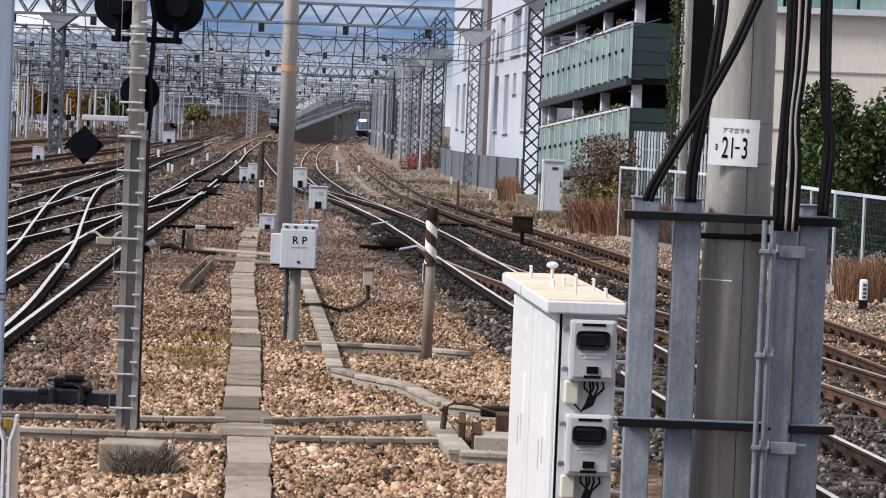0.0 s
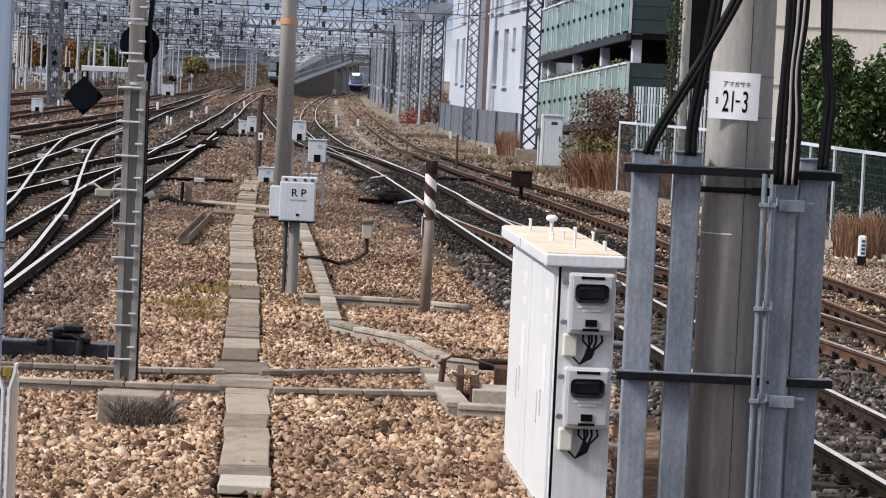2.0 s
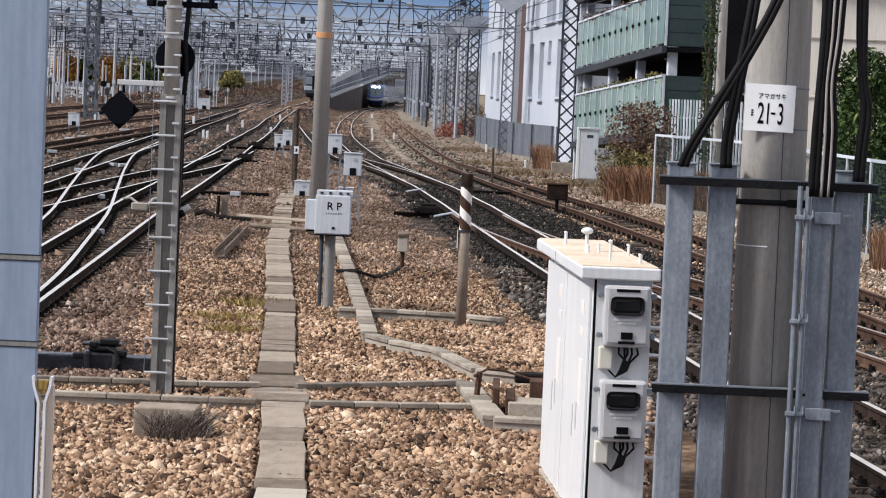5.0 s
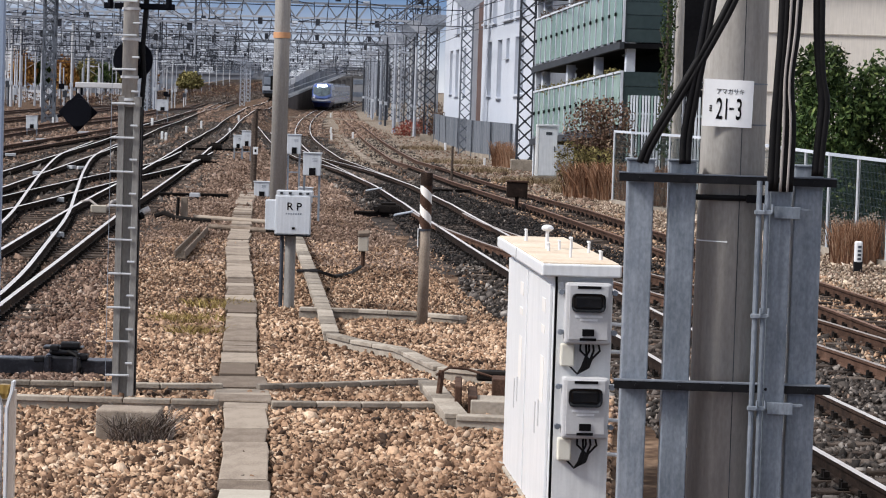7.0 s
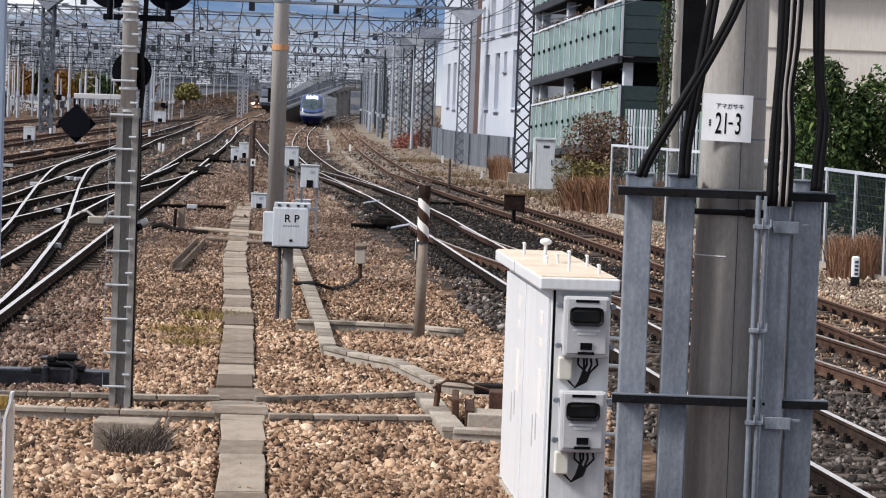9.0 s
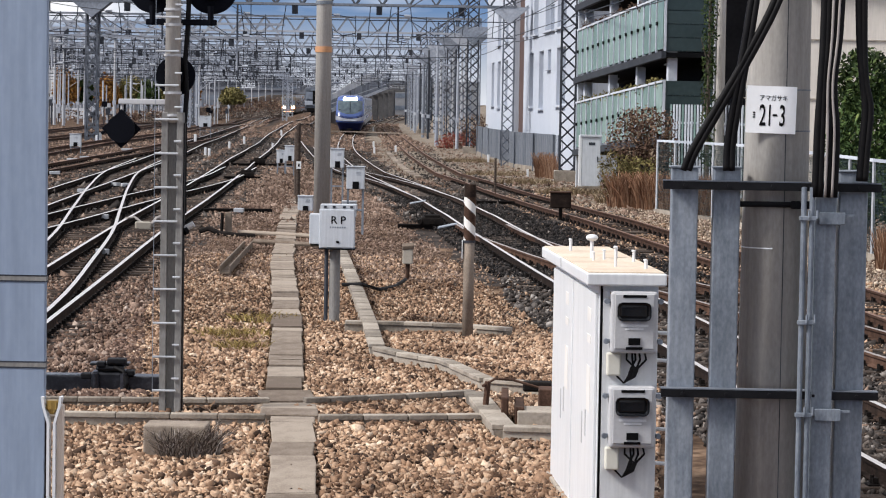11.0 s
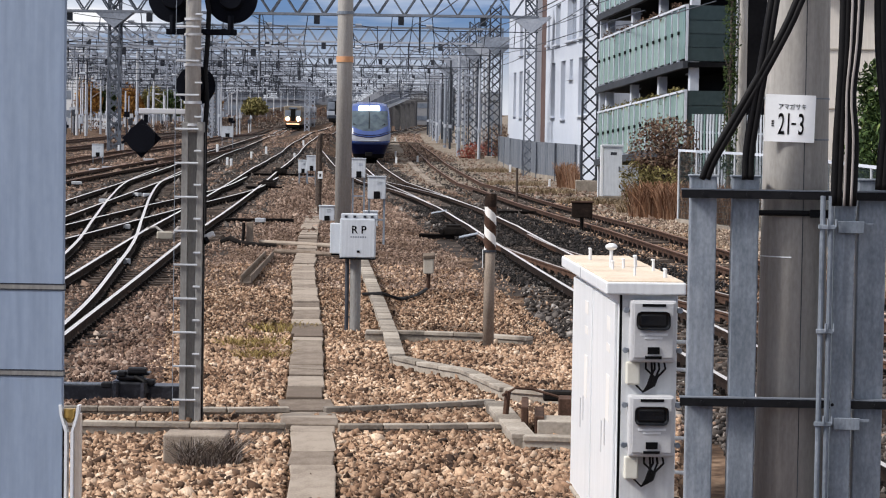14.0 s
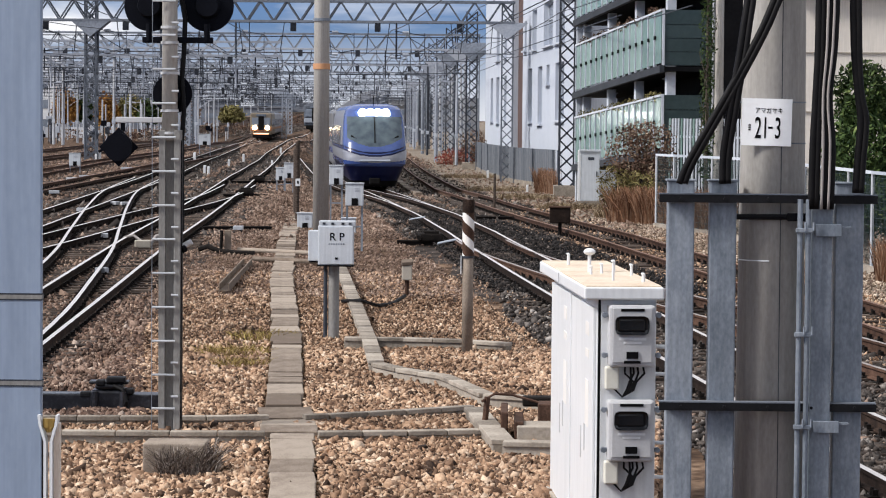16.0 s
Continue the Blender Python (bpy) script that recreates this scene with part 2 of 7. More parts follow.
M = {
    # darkest tone stands in for the shade between loose stones
    "gravel_bed": surface("gravel_bed", [(0.008, 0.005, 0.004), (0.075, 0.047, 0.031), (0.25, 0.17, 0.115)], 1.0, 0.95, 0, 1.0, 7, spec=0.06),
    "dark_bed": surface("dark_bed", [(0.005, 0.004, 0.004), (0.034, 0.027, 0.023), (0.115, 0.09, 0.075)], 1.1, 0.95, 0, 1.0, 7, spec=0.1),
    # the low end of the ramp also paints shaded gaps among the stones
    "stone_tan": islands("stone_tan", [(0.0, (0.03, 0.018, 0.012)), (0.24, (0.165, 0.1, 0.064)), (0.52, (0.385, 0.25, 0.162)), (0.85, (0.545, 0.39, 0.268)), (1.0, (0.65, 0.53, 0.41))]),
    "stone_dark": islands("stone_dark", [(0.0, (0.015, 0.013, 0.012)), (0.5, (0.06, 0.052, 0.047)), (0.85, (0.13, 0.115, 0.105)), (1.0, (0.32, 0.3, 0.28))]),
    "stone_brown": islands("stone_brown", [(0.0, (0.04, 0.024, 0.019)), (0.5, (0.155, 0.098, 0.073)), (0.85, (0.26, 0.18, 0.14)), (1.0, (0.4, 0.33, 0.28))]),
    "stone_pale": islands("stone_pale", [(0.0, (0.12, 0.088, 0.062)), (0.4, (0.36, 0.285, 0.215)), (0.8, (0.52, 0.435, 0.34)), (1.0, (0.64, 0.56, 0.47))]),
    "stone_dirt": islands("stone_dirt", [(0.0, (0.085, 0.056, 0.042)), (0.4, (0.205, 0.142, 0.108)), (0.8, (0.3, 0.217, 0.17)), (1.0, (0.4, 0.315, 0.255))]),
    "stone_oil": islands("stone_oil", [(0.0, (0.004, 0.004, 0.004)), (0.6, (0.02, 0.018, 0.018)), (1.0, (0.085, 0.076, 0.072))]),
    # oily rust taken near black, with the shade on the rail webs painted in
    "rust": surface("rust", [(0.007, 0.005, 0.004), (0.022, 0.015, 0.012), (0.06, 0.038, 0.028)], 6, 0.85, 0.0, 0.3, 60, 0.15, spec=0.08),
    "rust_red": surface("rust_red", [(0.024, 0.014, 0.01), (0.065, 0.037, 0.026), (0.12, 0.07, 0.05)], 6, 0.85, 0.0, 0.3, 60, 0.15, spec=0.1),
    "rail_top": surface("rail_top", [(0.5, 0.475, 0.46), (0.72, 0.69, 0.67)], 4, 0.4, 0.5, 0.02, 60),
    "rail_dull": surface("rail_dull", [(0.2, 0.165, 0.15), (0.4, 0.36, 0.34)], 4, 0.5, 0.4, 0.05, 60),
    "rail_brown": surface("rail_brown", [(0.11, 0.055, 0.034), (0.21, 0.11, 0.07)], 4, 0.6, 0.2, 0.1, 60),
    "sleeper": surface("sleeper", [(0.016, 0.012, 0.01), (0.05, 0.037, 0.03), (0.12, 0.096, 0.08)], 5, 0.92, 0, 0.6, 45, 0.35, (1, 6, 6), spec=0.12),
    "clip": surface("clip", [(0.003, 0.003, 0.003), (0.016, 0.012, 0.01)], 8, 0.8, 0.0, 0.2, 60, spec=0.12),
    "concrete": surface("concrete", [(0.14, 0.12, 0.098), (0.26, 0.225, 0.185), (0.38, 0.335, 0.28)], 2.2, 0.92, 0, 0.4, 30, 0.3, spec=0.2),
    "slab": surface("slab", [(0.13, 0.1, 0.077), (0.21, 0.17, 0.135), (0.31, 0.26, 0.21)], 3.0, 0.95, 0, 0.7, 40, 0.55, (2, 1, 1), spec=0.2),
    "slab_pale": surface("slab_pale", [(0.3, 0.27, 0.22), (0.42, 0.38, 0.32)], 3.0, 0.95, 0, 0.4, 40, 0.2),
    "pole_concrete": surface("pole_concrete", [(0.32, 0.305, 0.28), (0.41, 0.39, 0.36), (0.49, 0.468, 0.435)], 1.6, 0.88, 0, 0.2, 60, 0.1, (1, 1, 0.35), 0, 0.16, 0.3),
    "galvanised": surface("galvanised", [(0.125, 0.148, 0.178), (0.2, 0.228, 0.265), (0.3, 0.33, 0.37)], 7, 0.5, 0.2, 0.06, 60, 0.15, (1, 1, 0.5), 0, 0.2),
    "galv_dark": surface("galv_dark", [(0.003, 0.003, 0.004), (0.011, 0.011, 0.013)], 6, 0.6, 0.0, 0.1, 60, 0.1, spec=0.15),
    "white_paint": surface("white_paint", [(0.64, 0.655, 0.668), (0.73, 0.738, 0.745)], 1.2, 0.45, 0, 0.03, 50, 0.0, (1, 1, 0.5), 0.1, 0.08),
    "enamel": surface("enamel", [(0.8, 0.81, 0.82), (0.87, 0.875, 0.88)], 2, 0.3, 0, 0.02, 50, coat=0.2),
    "sticker": surface("sticker", [(0.66, 0.64, 0.6), (0.74, 0.72, 0.69)], 4, 0.6, 0, 0.05, 40),
    "ivory": surface("ivory", [(0.6, 0.58, 0.5), (0.68, 0.66, 0.58)], 5, 0.5, 0, 0.05, 40),
    "embankment": surface("embankment", [(0.045, 0.032, 0.026), (0.11, 0.078, 0.062), (0.19, 0.15, 0.125)], 0.35, 0.95, 0, 0.6, 3, spec=0.1),
    "mast_grey": surface("mast_grey", [(0.17, 0.16, 0.15), (0.235, 0.228, 0.215), (0.31, 0.3, 0.285)], 1.6, 0.75, 0, 0.2, 60, 0.1, (1, 1, 0.35), 0, 0.2, 0.3),
    "straw": islands("straw", [(0.0, (0.12, 0.085, 0.05)), (0.5, (0.24, 0.18, 0.11)), (1.0, (0.42, 0.35, 0.24))], 0.9),
    "roof_cream": surface("roof_cream", [(0.48, 0.35, 0.24), (0.6, 0.49, 0.37), (0.68, 0.62, 0.52)], 2.2, 0.6, 0, 0.08, 30),
    "grey_panel": surface("grey_panel", [(0.6, 0.62, 0.63), (0.7, 0.71, 0.715)], 2, 0.5, 0, 0.04, 50, 0, (1, 1, 1), 0, 0.12),
    "meter_grey": surface("meter_grey", [(0.42, 0.42, 0.43), (0.52, 0.52, 0.525)], 5, 0.42, 0, 0.04, 60),
    "box_grey": surface("box_grey", [(0.44, 0.47, 0.51), (0.56, 0.59, 0.62)], 4, 0.5, 0, 0.04, 60, 0.2, (1, 1, 1), 0, 0.12),
    "black": surface("black", [(0.0015, 0.0015, 0.002), (0.005, 0.005, 0.006)], 6, 0.7, 0, 0.05, 60, spec=0.1),
    "black_gloss": surface("black_gloss", [(0.006, 0.007, 0.009), (0.014, 0.015, 0.018)], 4, 0.12, 0, 0.0, 60),
    "cable_black": surface("cable_black", [(0.002, 0.002, 0.003), (0.009, 0.008, 0.008)], 10, 0.6, 0, 0.1, 80, 0.1, spec=0.15),
    "cable_grey": surface("cable_grey", [(0.22, 0.2, 0.185), (0.34, 0.31, 0.29)], 10, 0.6, 0, 0.1, 80),
    "signal_black": surface("signal_black", [(0.0015, 0.002, 0.004), (0.005, 0.006, 0.01)], 3, 0.8, 0, 0.05, 60, spec=0.08),
    "machine_black": surface("machine_black", [(0.002, 0.002, 0.003), (0.01, 0.011, 0.015), (0.05, 0.05, 0.06)], 5, 0.35, 0.2, 0.2, 30, spec=0.5),
    "steel_grey": surface("steel_grey", [(0.15, 0.17, 0.2), (0.26, 0.285, 0.33), (0.38, 0.405, 0.45)], 0.6, 0.65, 0.0, 0.1, 8, 0.35, spec=0.3),
    "steel_dark": surface("steel_dark", [(0.016, 0.019, 0.026), (0.055, 0.062, 0.076)], 0.7, 0.65, 0.0, 0.1, 8, 0.2, spec=0.2),
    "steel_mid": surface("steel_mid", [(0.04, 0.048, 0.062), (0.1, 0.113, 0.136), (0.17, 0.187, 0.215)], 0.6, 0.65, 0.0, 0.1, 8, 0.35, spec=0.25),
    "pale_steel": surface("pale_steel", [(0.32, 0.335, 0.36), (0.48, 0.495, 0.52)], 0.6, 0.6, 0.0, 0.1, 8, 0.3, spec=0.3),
    "column_blue": surface("column_blue", [(0.215, 0.27, 0.365), (0.265, 0.325, 0.42)], 1.5, 0.5, 0.0, 0.03, 50, 0, (1, 1, 0.4), 0, 0.14),
    "cream_wood": surface("cream_wood", [(0.62, 0.5, 0.4), (0.78, 0.68, 0.57)], 5, 0.6, 0, 0.2, 40, 0, (4, 4, 0.6)),
    "brass": surface("brass", [(0.32, 0.2, 0.05), (0.45, 0.3, 0.09)], 6, 0.4, 0.6, 0.05, 60),
    "orange_tape": surface("orange_tape", [(0.42, 0.2, 0.09), (0.56, 0.3, 0.15)], 5, 0.6, 0, 0.05, 60),
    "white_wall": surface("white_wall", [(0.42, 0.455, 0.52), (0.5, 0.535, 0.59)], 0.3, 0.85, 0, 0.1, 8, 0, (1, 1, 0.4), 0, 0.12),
    # brown darkened to include the shade of the recessed strip
    "brick_brown": surface("brick_brown", [(0.055, 0.03, 0.026), (0.1, 0.056, 0.046)], 1.0, 0.9, 0, 0.3, 12),
    "beige_wall": surface("beige_wall", [(0.6, 0.555, 0.49), (0.68, 0.63, 0.565)], 0.4, 0.9, 0, 0.1, 6, 0, (1, 1, 1), 0, 0.1),
    "green_glass": surface("green_glass", [(0.13, 0.215, 0.19), (0.26, 0.36, 0.325)], 0.8, 0.25, 0, 0.02, 5, 0.35, (1, 1, 0.4), 0.1),
    "green_dark": surface("green_dark", [(0.018, 0.034, 0.036), (0.045, 0.068, 0.07)], 0.6, 0.3, 0, 0.05, 6, 0.1, spec=0.4),
    # near-black stands in for shade inside the galleries; also colours the panel clips
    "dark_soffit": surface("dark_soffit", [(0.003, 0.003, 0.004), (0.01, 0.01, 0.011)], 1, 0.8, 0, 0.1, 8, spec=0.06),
    "slab_edge": surface("slab_edge", [(0.17, 0.175, 0.185), (0.28, 0.285, 0.295)], 1, 0.8, 0, 0.1, 10),
    "edge_navy": surface("edge_navy", [(0.02, 0.023, 0.028), (0.05, 0.054, 0.062)], 1, 0.7, 0, 0.1, 10, spec=0.2),
    "column_pale": surface("column_pale", [(0.42, 0.45, 0.5), (0.55, 0.58, 0.62)], 1, 0.7, 0, 0.05, 10),
    "fence_sheet": surface("fence_sheet", [(0.1, 0.115, 0.135), (0.17, 0.185, 0.21)], 0.8, 0.6, 0.2, 0.05, 8, 0.3, (1, 1, 0.4), 0, 0.2),
    "window_dark": surface("window_dark", [(0.1, 0.12, 0.15), (0.2, 0.23, 0.275)], 0.7, 0.12, 0, 0.0, 3, 0.4),
    "leaf_green": islands("leaf_green", [(0.0, (0.012, 0.028, 0.008)), (0.5, (0.04, 0.075, 0.02)), (0.9, (0.085, 0.135, 0.038)), (1.0, (0.15, 0.19, 0.06))], 0.8),
    "leaf_olive": islands("leaf_olive", [(0.0, (0.08, 0.072, 0.026)), (0.5, (0.2, 0.185, 0.066)), (1.0, (0.36, 0.32, 0.14))], 0.8),
    "leaf_rust": islands("leaf_rust", [(0.0, (0.13, 0.06, 0.035)), (0.5, (0.32, 0.17, 0.095)), (1.0, (0.5, 0.34, 0.23))], 0.85),
    "leaf_plum": islands("leaf_plum", [(0.0, (0.05, 0.028, 0.022)), (0.5, (0.14, 0.083, 0.06)), (0.9, (0.24, 0.175, 0.12)), (1.0, (0.4, 0.34, 0.26))], 0.9),
    "leaf_red": islands("leaf_red", [(0.0, (0.15, 0.03, 0.025)), (0.6, (0.34, 0.09, 0.07)), (1.0, (0.4, 0.24, 0.17))], 0.85),
    "leaf_gold": islands("leaf_gold", [(0.0, (0.12, 0.05, 0.015)), (0.5, (0.32, 0.15, 0.035)), (1.0, (0.5, 0.3, 0.08))], 0.85),
    "twig_grey": islands("twig_grey", [(0.0, (0.05, 0.04, 0.034)), (0.6, (0.16, 0.135, 0.118)), (1.0, (0.42, 0.38, 0.34))], 0.9),
    "weed": islands("weed", [(0.0, (0.17, 0.13, 0.05)), (0.6, (0.34, 0.26, 0.09)), (1.0, (0.5, 0.4, 0.15))], 0.9),
    "bark": surface("bark", [(0.05, 0.038, 0.03), (0.12, 0.095, 0.075)], 6, 0.95, 0, 0.5, 30),
    "train_blue": surface("train_blue", [(0.032, 0.062, 0.2), (0.048, 0.085, 0.245)], 0.7, 0.25, 0, 0.0, 5, 0, (1, 1, 1), 0.3),
    "train_navy": surface("train_navy", [(0.002, 0.004, 0.028), (0.004, 0.008, 0.045)], 0.8, 0.4, 0, 0.0, 5, spec=0.2),
    "train_silver": surface("train_silver", [(0.24, 0.245, 0.275), (0.34, 0.345, 0.375)], 0.8, 0.35, 0.3, 0.0, 5),
    "coach_grey": surface("coach_grey", [(0.13, 0.13, 0.135), (0.22, 0.22, 0.225)], 0.8, 0.4, 0.2, 0.0, 5),
    "train_cream": surface("train_cream", [(0.14, 0.115, 0.08), (0.23, 0.19, 0.145)], 0.8, 0.5, 0, 0.0, 5),
    "train_orange": surface("train_orange", [(0.33, 0.14, 0.06), (0.42, 0.2, 0.09)], 0.8, 0.5, 0, 0.0, 5),
    "windscreen": surface("windscreen", [(0.025, 0.04, 0.06), (0.09, 0.12, 0.13)], 0.9, 0.07, 0, 0.0, 3),
    "undercar": surface("undercar", [(0.003, 0.003, 0.003), (0.012, 0.011, 0.011)], 2, 0.8, 0.0, 0.1, 12, spec=0.1),
    "lamp_white": glow("lamp_white", (1.0, 0.97, 0.93), 25.0),
    "lamp_warm": glow("lamp_warm", (1.0, 0.8, 0.5), 22.0),
    "lamp_amber": glow("lamp_amber", (1.0, 0.5, 0.28), 2.2),
    "retaining": surface("retaining", [(0.05, 0.043, 0.042), (0.1, 0.085, 0.082)], 0.4, 0.95, 0, 0.2, 4, spec=0.1),
    "abutment_grey": surface("abutment_grey", [(0.07, 0.068, 0.068), (0.13, 0.128, 0.128)], 0.2, 0.95, 0, 0.1, 2, streak=0.25, spec=0.1),
    # bluish grey with distance haze mixed into the colour
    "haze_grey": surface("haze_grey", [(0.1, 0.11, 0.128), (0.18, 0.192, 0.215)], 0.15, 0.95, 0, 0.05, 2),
    "far_white": surface("far_white", [(0.33, 0.36, 0.41), (0.5, 0.53, 0.58)], 0.1, 0.9, 0, 0.05, 2, 0.4),
    "scrub": surface("scrub", [(0.06, 0.045, 0.034), (0.19, 0.155, 0.12), (0.34, 0.295, 0.24)], 0.9, 0.95, 0, 1.0, 6, spec=0.1),
}


# ---- building helpers ----
def part(name, bm, mat, parent=None, label="", smooth=False):
    me = bpy.data.meshes.new(name)
    bm.to_mesh(me)
    bm.free()
    for m in (mat if isinstance(mat, (list, tuple)) else [mat]):
        me.materials.append(M[m])
    if smooth:
        for f in me.polygons:
            f.use_smooth = True
    ob = new(name, me)
    if parent is not None:
        ob.parent = parent
    if label:
        ob["label"] = label
    return ob


def thing(name, m, label, category, group="", kind=""):
    ob = new(name)
    ob.matrix_basis = m
    return tagged(ob, label, category, group, kind)


def box(bm, c, s, m=None, bevel=0.0, mi=0):
    r = bmesh.ops.create_cube(bm, size=1.0)
    vs = r["verts"]
    for v in vs:
        v.co = Vector((v.co.x * s[0], v.co.y * s[1], v.co.z * s[2]))
    fs = list({f for v in vs for f in v.link_faces})
    if bevel:
        es = list({e for v in vs for e in v.link_edges})
        g = bmesh.ops.bevel(bm, geom=es, offset=bevel, segments=2, affect="EDGES", profile=0.5)
        vs = list({v for f in g["faces"] for v in f.verts} | {v for v in vs if v.is_valid})
        fs = list({f for v in vs for f in v.link_faces})
    for v in vs:
        v.co = (m @ v.co if m else v.co) + Vector(c)
    for f in fs:
        f.material_index = mi
    return vs


def rod(bm, a, b, r, r2=None, n=8, caps=True, mi=0):
    a, b = Vector(a), Vector(b)
    d = b - a
    g = bmesh.ops.create_cone(bm, cap_ends=caps, segments=n, radius1=r, radius2=r if r2 is None else r2, depth=d.length)
    q = d.to_track_quat("Z", "Y")
    for v in g["verts"]:
        v.co = q @ v.co + (a + b) / 2
    if mi:
        for f in {f for v in g["verts"] for f in v.link_faces}:
            f.material_index = mi
    return g["verts"]


def bar(bm, a, b, w, h=None):
    """A square bar from a to b."""
    a, b = Vector(a), Vector(b)
    d = b - a
    q = d.to_track_quat("Y", "Z").to_matrix()
    return box(bm, (a + b) / 2, (w, d.length, h or w), q)


def sweep(bm, pts, prof, mats=None, closed=True):
    """Pull a profile (across, up) along points that run ahead."""
    rings = []
    for i, p in enumerate(pts):
        p = Vector(p)
        t = Vector(pts[min(i + 1, len(pts) - 1)]) - Vector(pts[max(i - 1, 0)])
        side = Vector((t.y, -t.x, 0)).normalized()
        rings.append([bm.verts.new(p + side * u + Vector((0, 0, v))) for u, v in prof])
    n = len(prof)
    for a, b in zip(rings, rings[1:]):
        for j in range(n if closed else n - 1):
            f = bm.faces.new((a[j], b[j], b[(j + 1) % n], a[(j + 1) % n]))
            if mats:
                f.material_index = mats[j]
    if closed:
        bm.faces.new(rings[0])
        bm.faces.new(list(reversed(rings[-1])))
    bmesh.ops.recalc_face_normals(bm, faces=bm.faces)


def tube(bm, pts, r, n=8):
    pts = [Vector(p) for p in pts]
    rings = []
    for i, p in enumerate(pts):
        t = (pts[min(i + 1, len(pts) - 1)] - pts[max(i - 1, 0)]).normalized()
        u = t.cross(Vector((0.31, 1, 0.2))).normalized()
        v = t.cross(u)
        rings.append([bm.verts.new(p + r * (math.cos(6.2832 * k / n) * u + math.sin(6.2832 * k / n) * v)) for k in range(n)])
    for a, b in zip(rings, rings[1:]):
        for j in range(n):
            bm.faces.new((a[j], b[j], b[(j + 1) % n], a[(j + 1) % n]))
    bm.faces.new(rings[0])
    bm.faces.new(list(reversed(rings[-1])))
    bmesh.ops.recalc_face_normals(bm, faces=bm.faces)


def smooth_line(pts, step):
    """A smooth line through points sorted by their y, cut at even steps of y."""
    ys, xs = np.array([p[1] for p in pts], float), np.array([p[0] for p in pts], float)
    sl = np.gradient(xs, ys) if len(ys) > 2 else np.full(len(ys), (xs[-1] - xs[0]) / (ys[-1] - ys[0]))
    out = []
    n = max(2, int(round((ys[-1] - ys[0]) / step)) + 1)
    for y in np.linspace(ys[0], ys[-1], n):
        i = min(max(int(np.searchsorted(ys, y)) - 1, 0), len(ys) - 2)
        h = ys[i + 1] - ys[i]
        s = (y - ys[i]) / h
        x = (2 * s**3 - 3 * s**2 + 1) * xs[i] + (s**3 - 2 * s**2 + s) * h * sl[i] + (3 * s**2 - 2 * s**3) * xs[i + 1] + (s**3 - s**2) * h * sl[i + 1]
        out.append((float(x), float(y)))
    return out


# ---- the lie of the land: the right tracks dip, the left ones climb, a bank between them ----
RIGHT_Y, RIGHT_Z = (28, 45, 62, 75, 95, 125, 180), (0, 0.15, 0.3, 0.25, 0, -0.4, -0.45)
LEFT_Y, LEFT_Z = (28, 45, 62, 100, 135, 250, 340), (0, 0.15, 0.3, 0.5, 0.65, 0.4, -0.2)
MID_Y, MID_X = (0, 30, 60, 100, 150, 200, 300, 500, 900), (-1, -2.6, -4.6, -7.2, -11.3, -15, -22.5, -31, -48)
CLIMB_Y, CLIMB_X = (102, 130, 166, 200, 270, 345, 440, 600, 760), (-10.25, -12.15, -14.85, -17.1, -20.9, -25, -31.5, -42, -52)


def rail_z(x, y):
    m = np.interp(y, MID_Y, MID_X)
    k = min(1.0, max(0.0, (x - m + 1.0) / 2.0))
    k = k * k * (3 - 2 * k)
    z = float(np.interp(y, RIGHT_Y, RIGHT_Z) * k + np.interp(y, LEFT_Y, LEFT_Z) * (1 - k))
    # the yard's first track climbs towards the flyover
    c = np.interp(y, CLIMB_Y, CLIMB_X)
    return z + float(np.interp(y, (108, 130, 166, 217, 250, 350, 500), (0, -0.17, -0.33, 0.0, 0.45, 1.15, 1.6))) * math.exp(-((x - c) / 2.4) ** 2)


def ground_z(x, y):
    return rail_z(x, y) - 0.2


def on(x, y, up=0.0):
    return (x, y, ground_z(x, y) + up)


